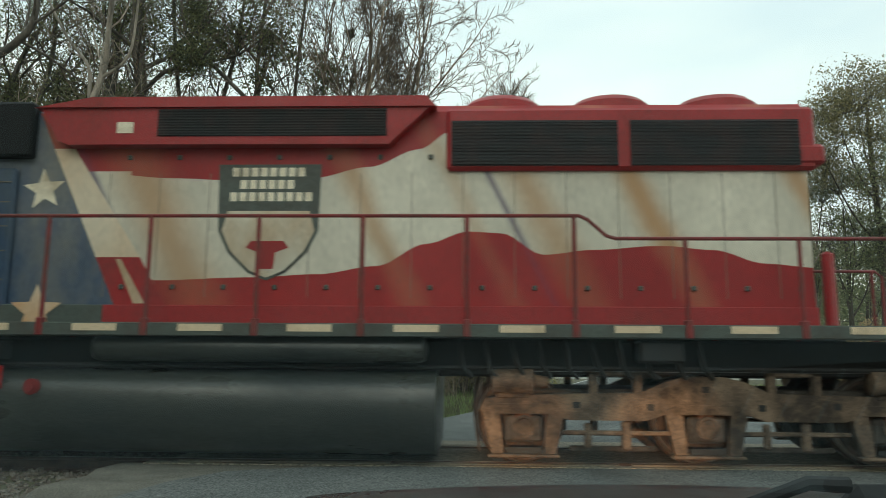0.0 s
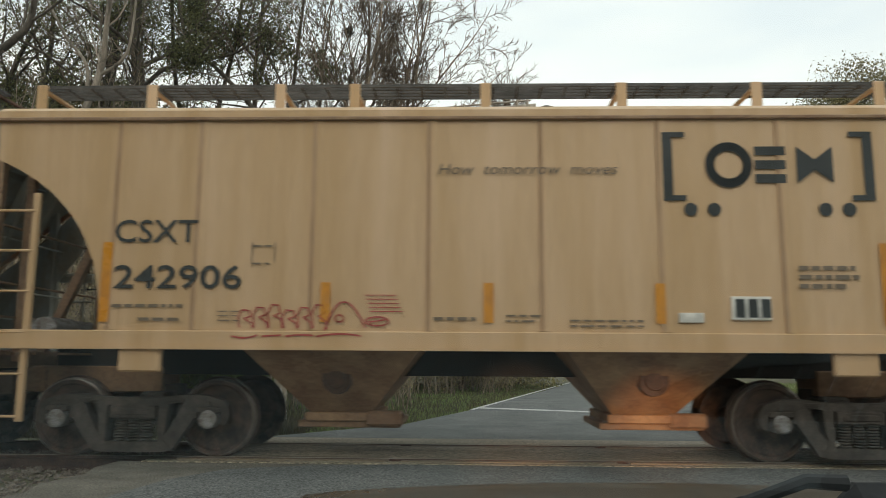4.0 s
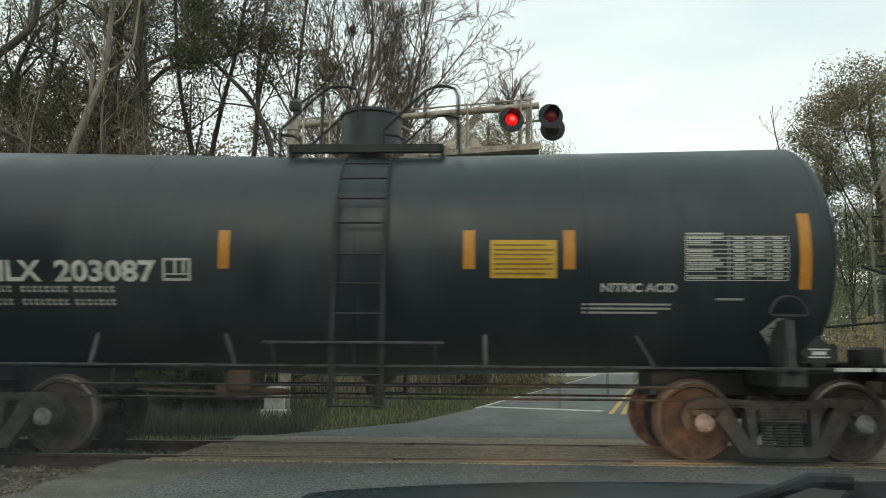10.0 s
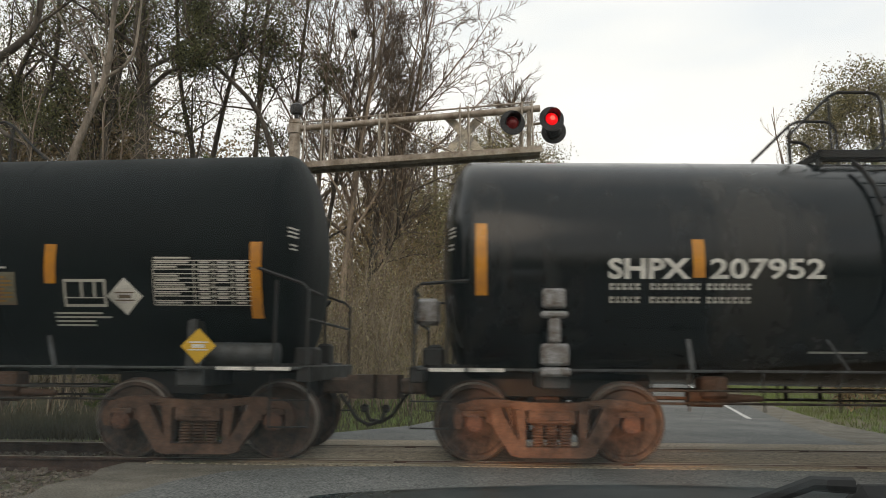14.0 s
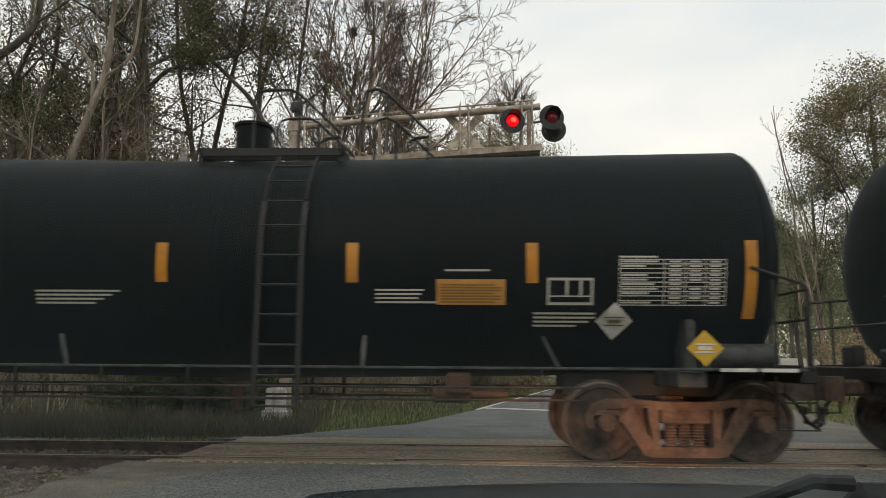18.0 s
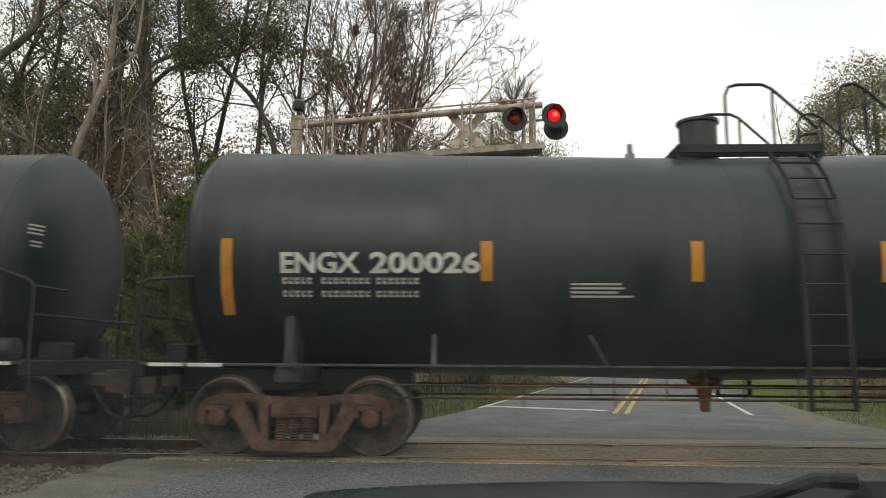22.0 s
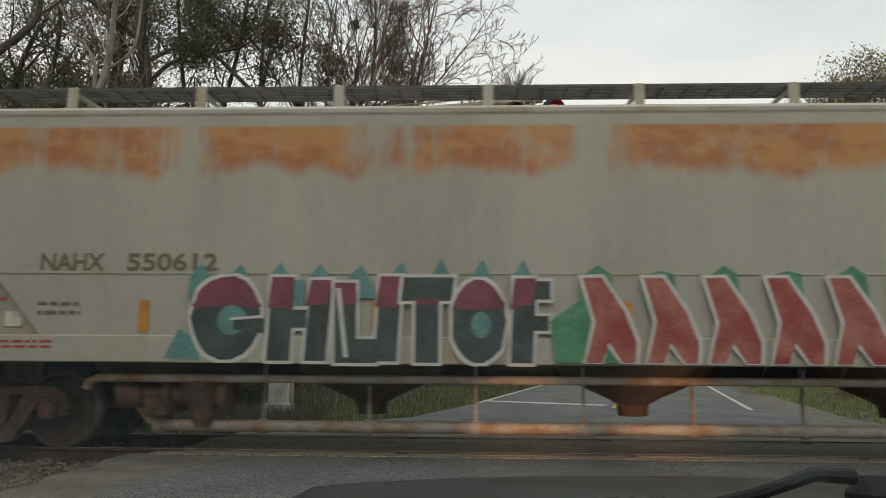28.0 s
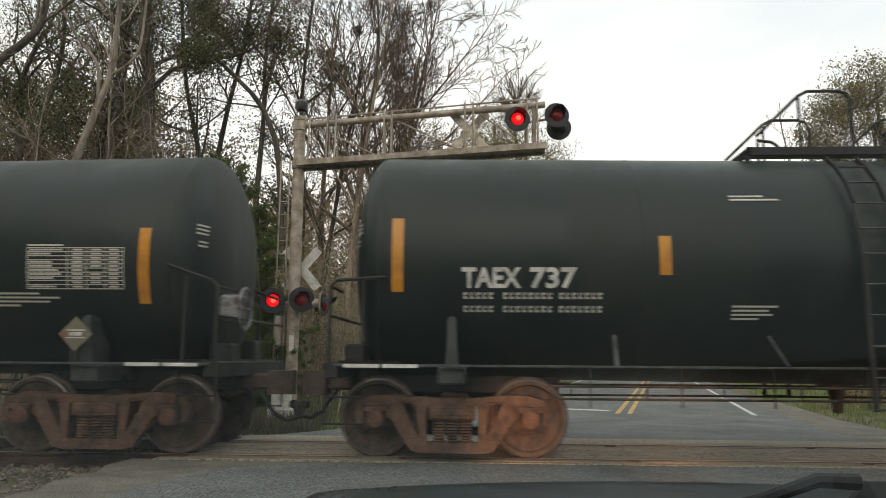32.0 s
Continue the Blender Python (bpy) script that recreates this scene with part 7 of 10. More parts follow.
words("lettering", "SODIUM", 0.085, M["white_paint"], MOVERS[-1][0], pose(-62.50 + 64.30, -1.442, 2.43, 90), width=0.50, bold=0.004)
words("lettering", "HYDROXIDE", 0.075, M["white_paint"], MOVERS[-1][0], pose(-62.65 + 64.30, -1.446, 2.315, 90), width=0.82, bold=0.002)
part("name_panel", Build().box(1.66, 2.44, -1.452, -1.436, 2.135, 2.275), M["white_paint"], MOVERS[-1][0])
words("lettering", "SOLUTION", 0.095, M["black_ink"], MOVERS[-1][0], pose(-62.60 + 64.30, -1.456, 2.16, 90), width=0.70, bold=0.004)
def engx(u, knees, trucks, ends_, number, ex, sx, table, plate, plate_z, dias, dome, platform, ladder, loops, extra, paint="tank_black", vent=None):
    """One of four sister cars of the same fleet."""
    return tank_car("tank_car", "black hydrogen peroxide tank car with amber stripes, rolling on the track", u, dict(
        knees=knees, trucks=trucks, ends=ends_, zc=2.43, drop=0.10, paint=paint, tank_label="matt black tank shell with faint vertical stains",
        dome=dome, dome_z=4.33, platform=platform, rail_z=4.62, loops=loops, ladder=ladder, outlet=u - 0.1, vent=vent, bent_rails=True,
        stripes=[(x, (1.64 if i in (0, len(sx) - 1) else 2.02), (2.50 if i in (0, len(sx) - 1) else 2.47)) for i, x in enumerate(sx)],
        text_z=2.235, text_h=0.235, texts=[("ENGX", ex[0], ex[0] + (ex[1] - ex[0]) * 0.40), (number, ex[0] + (ex[1] - ex[0]) * 0.45, ex[1])],
        table=table, plates=[(plate_z[2], plate[0], plate[1], plate_z[0], plate_z[1])], diamonds=dias, cylinder=(knees[1] - 0.75, knees[1] + 0.15), **extra))
engx(-78.30, (-84.56, -72.13), (-83.65, -72.93), (-85.80, -71.05), "200049", (-83.40, -81.02), [-84.09, -80.97, -78.86, -76.63, -74.63, -72.23], (-73.42, -72.29, 1.79, 2.29), (-75.81, -75.04), (1.78, 2.15, "grey_olive"),
     [("white_paint", -73.76, 1.88, 0.21), ("placard_yellow", -72.82, 1.31, 0.20)], (-78.67, -78.24), (-78.95, -77.01), (-77.79, -77.34), [(-78.28, -77.68), (-76.86, -76.54)],
     dict(frames=[(-74.48, -73.98, 1.76, 2.07)], bars=[(-80.44, -79.44, 1.92, 4, (1, 0.9, 0.8, 0.7)), (-76.55, -75.95, 1.93, 4, (0.9, 0.85, 0.8, 1)), (-74.62, -73.95, 1.70, 4, (0.85, 1, 0.7, 0.7)), (-75.75, -75.15, 2.21, 1, None)]))
engx(-93.16, (-99.43, -86.90), (-98.34, -87.78), (-100.62, -85.95), "200029", (-98.39, -96.01), [-98.82, -95.97, -93.76, -91.56, -89.52, -87.08], (-88.54, -87.36, 1.79, 2.29), (-90.60, -89.82), (1.78, 2.06, "placard_orange"),
     [("white_paint", -88.58, 1.61, 0.21), ("placard_yellow", -87.65, 1.30, 0.20)], (-93.44, -92.96), (-93.72, -91.83), (-92.60, -92.12), [(-93.02, -92.43), (-91.61, -91.29)],
     dict(frames=[(-89.35, -88.83, 1.78, 2.08)], bars=[(-95.25, -94.25, 1.93, 4, (1, 0.9, 0.8, 0.7)), (-91.3, -90.6, 1.95, 4, (0.8, 0.75, 0.7, 1)), (-89.5, -88.8, 1.70, 4, (1, 1, 0.9, 0.7)), (-90.5, -90.0, 2.17, 1, None)]), vent=-94.15)
engx(-107.90, (-114.13, -101.67), (-113.02, -102.43), (-115.30, -100.72), "200026", (-113.15, -110.87), [-113.78, -110.80, -108.45, -106.37, -104.27, -101.94], (-103.24, -102.10, 1.75, 2.25), (-105.24, -104.48), (1.76, 2.12, "placard_yellow"),
     [("white_paint", -103.02, 1.63, 0.21), ("placard_yellow", -102.42, 1.31, 0.20)], (-108.19, -107.69), (-108.40, -106.61), (-107.34, -106.88), [(-107.76, -107.17), (-106.35, -106.03)],
     dict(bars=[(-109.85, -109.15, 2.0, 4, (0.8, 0.85, 0.75, 1)), (-106.3, -105.5, 1.98, 4, (0.9, 1, 0.95, 0.95)), (-104.1, -103.4, 1.78, 4, (0.8, 0.95, 0.45, 0.45)), (-105.2, -104.7, 2.19, 1, None)]), paint="tank_grey", vent=-108.85)
engx(-122.70, (-128.91, -116.48), (-127.97, -117.20), (-130.10, -115.45), "200024", (-127.93, -125.63), [-128.70, -126.96, -125.25, -121.80, -119.37, -116.58], (-117.70, -116.65, 1.79, 2.29), (-120.91, -120.18), (1.92, 2.27, "placard_yellow"),
     [("white_paint", -117.67, 1.53, 0.21), ("placard_yellow", -117.18, 1.35, 0.20)], (-122.75, -122.30), (-123.98, -122.23), (-123.51, -123.03), [(-123.27, -123.64), (-121.87, -122.65)],
     dict(bars=[(-125.2, -124.2, 1.95, 4, (1, 0.9, 0.8, 0.7)), (-121.85, -121.0, 1.91, 4, (0.95, 0.97, 0.95, 1)), (-118.9, -118.2, 1.82, 5, (0.85, 0.95, 0.6, 0.5, 0.45)), (-120.9, -120.4, 1.88, 1, None), (-122.9, -121.9, 1.55, 1, None)]), paint="tank_grey")
tank_car("tank_car", "dull olive black tank car with amber stripes, rolling on the track", -157.63, dict(
    knees=(-163.68, -151.58), trucks=(-162.83, -152.25), ends=(-164.75, -150.40), zc=2.34, drop=0.06, paint="tank_olive", tank_label="dull olive black tank shell with broad worn bands",
    dome=(-157.12, -156.55), dome_z=4.10, platform=(-159.18, -156.17), rail_z=4.52, bent_rails=True, loops=[(-157.86, -158.50), (-156.30, -156.95)], ladder=(-158.32, -157.97), outlet=-158.0, brake=-154.3,
    stripes=[(-163.45, 1.90, 2.74), (-160.44, 2.09, 2.53), (-157.52, 2.09, 2.53), (-154.86, 2.09, 2.53), (-151.76, 1.90, 2.74)],
    text_z=2.07, text_h=0.23, texts=[("TAEX", -162.72, -162.05), ("737", -161.95, -161.43)], table=(-153.17, -152.06, 1.93, 2.41),
    frames=[(-153.81, -153.35, 1.55, 1.79)], bars=[(-159.7, -159.2, 1.76, 4, (1, 0.8, 0.9, 0.6)), (-159.65, -159.1, 3.03, 2, (0.7, 1)), (-153.17, -152.55, 1.84, 4, (0.7, 1, 0.95, 0.3)), (-153.8, -153.45, 1.50, 3, (1, 0.9, 0.8))],
    plates=[("placard_orange", -156.39, -155.70, 1.68, 1.98)], cylinder=(-151.9, -150.95)))
tank_car("tank_car", "black tank car closing the train, rolling on the track", -171.80, dict(
    knees=(-177.6, -166.08), trucks=(-176.7, -167.02), ends=(-178.8, -164.95), zc=2.38, drop=0.08, paint="tank_olive", tank_label="dull black tank shell",
    dome=(-172.1, -171.6), dome_z=4.16, platform=(-172.9, -170.7), rail_z=4.56, loops=[(-172.8, -172.2), (-170.8, -171.3)], ladder=(-171.3, -170.85), outlet=-171.8,
    stripes=[(-177.1, 1.65, 2.55), (-172.9, 2.05, 2.50), (-169.7, 2.05, 2.50), (-166.39, 1.76, 2.63)],
    text_z=2.2, text_h=0.23, texts=[("TAEX", -176.6, -175.9)], table=(-167.77, -166.63, 1.93, 2.40), bars=[(-168.6, -167.4, 1.88, 4, (0.8, 1, 0.9, 0.6))],
    diamonds=[("grey_olive", -167.1, 1.40, 0.2)], brake_wheel=1))


# ---- covered hopper cars ----
def plate(b, poly, y, t=0.03):
    """A flat side sheet seen from the track's side."""
    b.prism(poly, y - t / 2, y + t / 2)


def hopper_bay(b, x, w_top, w_bot, z_top, z_bot, half=1.30):
    v = [(x - w_top / 2, -half, z_top), (x + w_top / 2, -half, z_top), (x + w_top / 2, half, z_top), (x - w_top / 2, half, z_top),
         (x - w_bot / 2, -half * 0.42, z_bot), (x + w_bot / 2, -half * 0.42, z_bot), (x + w_bot / 2, half * 0.42, z_bot), (x - w_bot / 2, half * 0.42, z_bot)]
    b.add(v, [(0, 1, 2, 3), (4, 7, 6, 5), (0, 4, 5, 1), (1, 5, 6, 2), (2, 6, 7, 3), (3, 7, 4, 0)])
    b.box(x - w_bot / 2 - 0.06, x + w_bot / 2 + 0.06, -half * 0.46, half * 0.46, z_bot - 0.10, z_bot, 0.01)


def ladder(name, parent, mat, x0, x1, y, z0, z1, step=0.42, post=0.05):
    lad = None
    for x in (x0, x1):
        ob = part(name, Build().box(x - post / 2, x + post / 2, y - 0.03, y + 0.03, z0, z1, 0.008), mat, lad or parent)
        lad = lad or ob
    n = int((z1 - z0 - 0.1) / step)
    for k in range(n + 1):
        z = z0 + 0.06 + k * step
        part("rung", Build().tube([(x0, y - 0.03, z), (x1, y - 0.03, z)], 0.016, 6), mat, lad)
    return lad


def roof_walk(car, mat, x0, x1, z, at, post_mat, half=0.55, z_foot=4.0):
    """Grated walkway along the roof, on brackets."""
    b = Build()
    for y0, y1 in ((-half - 0.22, -half + 0.22), (half - 0.22, half + 0.22)):
        for k in range(5):
            y = y0 + (y1 - y0) * k / 4
            b.box(x0, x1, y - 0.010, y + 0.010, z - 0.03, z + 0.01)
        n = int((x1 - x0) / 0.30)
        for k in range(n + 1):
            x = x0 + (x1 - x0) * k / n
            b.box(x - 0.012, x + 0.012, y0, y1, z - 0.028, z - 0.006)
    part("roof_walkway", b, mat, car, "steel grating walkway")
    b = Build()
    for k in range(9):
        zz = z - 0.34 + 0.33 * k / 8
        b.box(x0, x1, half + 0.20, half + 0.215, zz - 0.009, zz + 0.009)
    b.box(x0, x1, half + 0.19, half + 0.225, z - 0.43, z - 0.37)
    part("walkway_screen", b, mat, car)
    for x in at:
        b = Build()
        for y in (-half - 0.24, half + 0.24):
            b.box(x - 0.065, x + 0.065, y - 0.02, y + 0.02, z_foot, z + 0.01, 0.008)
        b.box(x - 0.03, x + 0.03, -half - 0.24, half + 0.24, z - 0.06, z - 0.032)
        part("walkway_bracket", b, post_mat, car)


def hatches(car, mat, xs, z, w=0.9):
    for x in xs:
        part("roof_hatch", Build().box(x - w, x + w, -0.28, 0.28, z, z + 0.10, 0.03).box(x - 0.05, x + 0.05, -0.32, 0.32, z + 0.09, z + 0.14, 0.01), mat, car)


def hopper_body(car, side_mat, end_mat, X0, X1, top, bot, lo, profile_l, profile_r, half=1.53, roof=0.16):
    """Two side sheets cut to the slope of the ends, slope sheets between them, and a rounded roof."""
    mid = (X0 + X1) / 2
    outline = profile_l + [(X0, top), (X1, top)] + profile_r
    for y in (-half, half):
        b = Build()
        plate(b, outline, y, 0.04)
        part("side_sheet", b, side_mat, car)
    for s, prof in ((-1, profile_l), (1, list(reversed(profile_r)))):
        b = Build()
        for (xa, za), (xb, zb) in zip(prof, prof[1:]):
            xa, xb = xa - s * 0.10, xb - s * 0.10
            b.add([(xa, -half + 0.02, za), (xb, -half + 0.02, zb), (xb, half - 0.02, zb), (xa, half - 0.02, za),
                   (xa - s * 0.03, -half + 0.02, za), (xb - s * 0.03, -half + 0.02, zb), (xb - s * 0.03, half - 0.02, zb), (xa - s * 0.03, half - 0.02, za)],
                  [(0, 1, 2, 3), (7, 6, 5, 4), (0, 4, 5, 1), (1, 5, 6, 2), (2, 6, 7, 3), (3, 7, 4, 0)])
        xt = prof[-1][0]
        b.box(*sorted((xt - s * 0.10, xt - s * 0.13)), -half + 0.02, half - 0.02, prof[-1][1] - 0.02, top)
        part("slope_sheet", b, end_mat, car)
    b = Build()
    pts = [(half + 0.03, top - 0.10), (half + 0.03, top), (half - 0.08, top + 0.07), (half * 0.6, top + roof), (0, top + roof + 0.06)]
    sec = [(-y, z) for y, z in pts] + [(y, z) for y, z in reversed(pts[:-1])] + [(half - 0.03, top - 0.10), (-half + 0.03, top - 0.10)]
    b.prism(sec, X0 - 0.02, X1 + 0.02, "x")
    part("roof", b, side_mat if roof > 0.2 else end_mat, car)
    b = Build()
    for y in (-half - 0.01, half + 0.01):
        b.box(lo[0], lo[1], y - 0.05, y + 0.05, bot[0], bot[1], 0.012)
        b.box(lo[0], lo[1], y - 0.08, y + 0.06, bot[0] - 0.02, bot[0] + 0.012)
    part("side_sill", b, end_mat, car)


def hopper_ends(car, mat, e0, e1, sill_z, half=1.50):
    for s, x_end in ((-1, e0), (1, e1)):
        b = Build()
        b.box(*sorted((x_end - s * 0.35, x_end - s * 0.50)), -half, half, sill_z, sill_z + 0.22, 0.015)
        b.box(*sorted((x_end - s * 0.42, x_end - s * 2.2)), -0.30, 0.30, 0.72, 1.05, 0.02)
        for k in range(8):
            xx = x_end - s * (0.52 + 0.10 * k)
            b.box(xx - 0.02, xx + 0.02, -half, half, sill_z + 0.16, sill_z + 0.19)
        part("end_sill", b, mat, car)
        b = Build()
        for y in (-0.55, 0.55):
            b.bar((x_end - s * 0.75, y, sill_z + 0.2), (x_end - s * 1.35, y, 2.6), 0.10, 0.10)
            b.box(*sorted((x_end - s * 0.52, x_end - s * 0.62)), y * 2.5 - 0.05, y * 2.5 + 0.05, sill_z + 0.2, 3.5)
        part("end_post", b, mat, car)
        b = Build()
        b.lathe([(-0.30, 0.10), (-0.28, 0.17), (0.25, 0.17), (0.27, 0.10)], 14, "y", (x_end - s * 1.0, -0.7, sill_z + 0.45))
        b.box(x_end - s * 0.9 - 0.15, x_end - s * 0.9 + 0.15, -0.25, 0.15, sill_z + 0.2, sill_z + 0.6, 0.03)
        part("brake_gear", b, M["hub"], car)
        b = Build()
        b.tube([(x_end - s * 0.42, -half, sill_z + 0.62), (x_end - s * 0.42, half, sill_z + 0.62)], 0.016, 6)
        b.tube([(x_end - s * 0.42, -half, 2.05), (x_end - s * 0.42, half, 2.05)], 0.016, 6)
        b.tube([(x_end - s * 0.42, -half, 2.75), (x_end - s * 0.42, half, 2.75)], 0.016, 6)
        part("grab_iron", b, mat, car)


def flat(b, x0, x1, z0, z1, y=-1.5555):
    """A painted patch on a flat side."""
    b.box(x0, x1, y, y + 0.004, z0, z1)


def bars(b, x0, x1, ztop, rows, pitch=0.07, h=0.035, y=-1.5555, seed=3):
    rnd = random.Random(seed)
    for i in range(rows):
        x = x0
        end = x1 - rnd.uniform(0, 0.25) * (x1 - x0)
        while x < end:
            w = rnd.uniform(0.05, 0.16)
            flat(b, x, min(x + w, end), ztop - i * pitch - h, ztop - i * pitch, y)
            x += w + 0.03


def arc(x0, z0, x1, z1, bulge, n=10):
    """A curve from one point to another, bulging to its left."""
    out = []
    dx, dz = x1 - x0, z1 - z0
    L = math.hypot(dx, dz)
    for i in range(n + 1):
        f = i / n
        k = bulge * 4 * f * (1 - f)
        out.append((x0 + dx * f - dz / L * k, z0 + dz * f + dx / L * k))
    return out


def strokes(b, pts, w, y=-1.5555):
    """A painted stroke along points in xz."""
    for (xa, za), (xb, zb) in zip(pts, pts[1:]):
        L = math.hypot(xb - xa, zb - za) or 1
        nx, nz = -(zb - za) / L * w / 2, (xb - xa) / L * w / 2
        ex, ez = (xb - xa) / L * w * 0.3, (zb - za) / L * w * 0.3
        b.prism([(xa - ex + nx, za - ez + nz), (xb + ex + nx, zb + ez + nz), (xb + ex - nx, zb + ez - nz), (xa - ex - nx, za - ez - nz)], y, y + 0.003)


# the tan car
u = -19.71
g = lambda v: v - u
car = rail_thing("hopper_car", "tan two-bay covered hopper car with black lettering, rolling on the track", "hopper car", u)
for x in (g(-23.80), g(-15.50)):
    truck(car, x, "dark")
ends(car, g(-26.05), g(-13.35))
pl = arc(g(-24.05), 1.45, g(-25.36), 3.42, -0.40)
pr = arc(g(-14.06), 3.42, g(-15.20), 1.45, -0.40)
hopper_body(car, M["tan"], M["tan"], g(-25.40), g(-14.03), 4.0, (1.27, 1.46), (g(-25.35), g(-14.0)), pl, pr)
hopper_ends(car, M["tan_dark"], g(-26.0), g(-13.4), 1.02)
for xu in (-23.90, -22.95, -21.63, -20.32, -19.06, -17.74, -16.41):
    part("side_rib", Build().prism([(g(xu) - 0.05, -1.552), (g(xu), -1.566), (g(xu) + 0.05, -1.552)], 1.47, 3.9, "z"), M["tan"], car)
    part("panel_seam", Build().box(g(xu) - 0.062, g(xu) - 0.022, -1.570, -1.548, 1.47, 3.87), M["tan_seam"], car)
part("eave_strip", Build().box(g(-25.42), g(-14.0), -1.60, -1.55, 3.87, 3.915, 0.01).box(g(-25.42), g(-14.0), 1.55, 1.60, 3.87, 3.915, 0.01), M["tan_dark"], car)
roof_walk(car, M["grating"], g(-25.4), g(-14.1), 4.60, [g(v) for v in (-25.38, -23.95, -22.30, -21.35, -19.70, -18.0, -16.33, -14.83, -14.17)], M["tan"], z_foot=4.05)
hatches(car, M["tan"], [g(-24), g(-21.8), g(-19.6), g(-17.4), g(-15.2)], 4.20)
for xa, w in ((-21.45, 2.15), (-17.82, 2.15)):
    b = Build()
    hopper_bay(b, g(xa), w - 0.12, 0.74, 1.28, 0.52, half=1.45)
    bay = part("hopper_bay", b, M["tan_bay"], car, "tapered discharge bay stained brown")
    part("bay_hatch", Build().lathe([(-1.16, 0.0), (-1.16, 0.10), (-1.13, 0.11), (-1.13, 0.17), (-1.0, 0.18)], 18, "y", (g(xa) + 0.02, 0, 0.93)), M["under_brown"], bay, "round brown bay cover")
    part("gate", Build().box(g(xa) - 0.52, g(xa) + 0.72, -0.62, 0.62, 0.34, 0.42, 0.01).box(g(xa) + 0.30, g(xa) + 0.75, -0.68, -0.50, 0.36, 0.54, 0.03), M["tan_dark"], bay)
part("center_sill", Build().box(g(-25.2), g(-14.2), -0.26, 0.26, 0.95, 1.27), M["frame_black"], car)
for xa in (-23.55, -15.75):
    part("bolster_plate", Build().box(g(xa) - 0.24, g(xa) + 0.24, -1.58, -1.50, 1.0, 1.44, 0.02).box(g(xa) - 0.24, g(xa) + 0.24, 1.50, 1.58, 1.0, 1.44, 0.02), M["tan"], car)
for s_, (xa, xb) in ((-1, (-25.34, -24.86)), (1, (-14.49, -14.0))):
    for y in (-1.55, 1.55):
        ladder("ladder_post", car, M["tan"], g(xa), g(xb), y, 0.45, 3.02, 0.46, 0.075)
for x in (g(-25.30), g(-14.05)):
    for y in (-0.95, 0.95):
        part("corner_post", Build().box(x - 0.05, x + 0.05, y - 0.05, y + 0.05, 1.1, 4.0, 0.01), M["tan_dark"], car)
for xu, z0, z1 in ((-23.99, 1.55, 2.45), (-21.50, 1.56, 2.0), (-19.69, 1.56, 2.0), (-17.81, 1.56, 2.0), (-15.36, 1.55, 2.45)):
    b = Build()
    flat(b, g(xu) - 0.055, g(xu) + 0.055, z0, z1, -1.572)
    part("reflector", b, M["yellow"], car, "amber reflective stripe")
b = Build()
ring = [(g(-13.93), -1.32 + 0.19 * math.cos(2 * math.pi * k / 20), 3.86 + 0.19 * math.sin(2 * math.pi * k / 20)) for k in range(21)]
b.tube(ring, 0.025, 6, False)
for k in range(4):
    b.tube([(g(-13.93), -1.32, 3.86), ring[5 * k]], 0.014, 5)
b.box(g(-14.02), g(-13.92), -1.38, -1.26, 3.80, 3.92, 0.02)
part("brake_wheel", b, M["frame_black"], car)
# emblem: brackets, dots and three bold shapes
b = Build()
for xa, s_ in ((-17.68, 1), (-15.46, -1)):
    flat(b, g(xa) - 0.055 if s_ > 0 else g(xa) - 0.055, g(xa) + 0.055, 2.93, 3.72, -1.572)
    for z in (2.93, 3.66):
        flat(b, *(sorted((g(xa), g(xa) + s_ * 0.20))), z, z + 0.06, -1.573)
for xu in (-17.44, -17.18, -15.96, -15.70):
    b.lathe([(-1.572, 0.075), (-1.568, 0.075)], 20, "y", (g(xu), 0, 2.83))
part("emblem", b, M["black_ink"], car, "black brackets and dots painted on the side")
b = Build()
cx = g(-17.0)
strokes(b, [(cx + 0.21 * math.cos(w), 3.34 + 0.21 * math.sin(w)) for w in [radians(a) for a in range(0, 361, 15)]], 0.10, -1.572)
for z0, z1 in ((3.13, 3.23), (3.29, 3.39), (3.45, 3.55)):
    flat(b, g(-16.71), g(-16.37), z0, z1, -1.572)
b.prism([(g(-16.25), 3.55), (g(-16.05), 3.40), (g(-15.85), 3.55), (g(-15.85), 3.13), (g(-16.05), 3.28), (g(-16.25), 3.13)], -1.574, -1.571)
part("emblem", b, M["black_ink"], car, "bold black painted device")
words("slogan", "How  tomorrow  moves", 0.13, M["dim_ink"], car, pose(g(-20.26), -1.572, 3.235, 90), width=2.02, shear=0.25)
words("reporting_mark", "CSXT", 0.27, M["black_ink"], car, pose(g(-23.92), -1.572, 2.45, 90), width=0.95, bold=0.002)
words("car_number", "242906", 0.27, M["black_ink"], car, pose(g(-23.90), -1.572, 1.93, 90), width=1.45, bold=0.004)
b = Build()
bars(b, g(-23.9), g(-23.05), 1.75, 1, y=-1.572); bars(b, g(-23.6), g(-23.05), 1.60, 1, y=-1.572, seed=5); bars(b, g(-22.7), g(-22.45), 1.68, 3, 0.05, 0.012, -1.572)
bars(b, g(-20.3), g(-19.8), 1.62, 1, y=-1.572); bars(b, g(-19.5), g(-19.1), 1.65, 2, 0.06, 0.02, -1.572); bars(b, g(-18.8), g(-17.95), 1.60, 2, 0.06, 0.02, -1.572)
bars(b, g(-16.3), g(-15.65), 2.20, 3, 0.10, 0.05, -1.572)
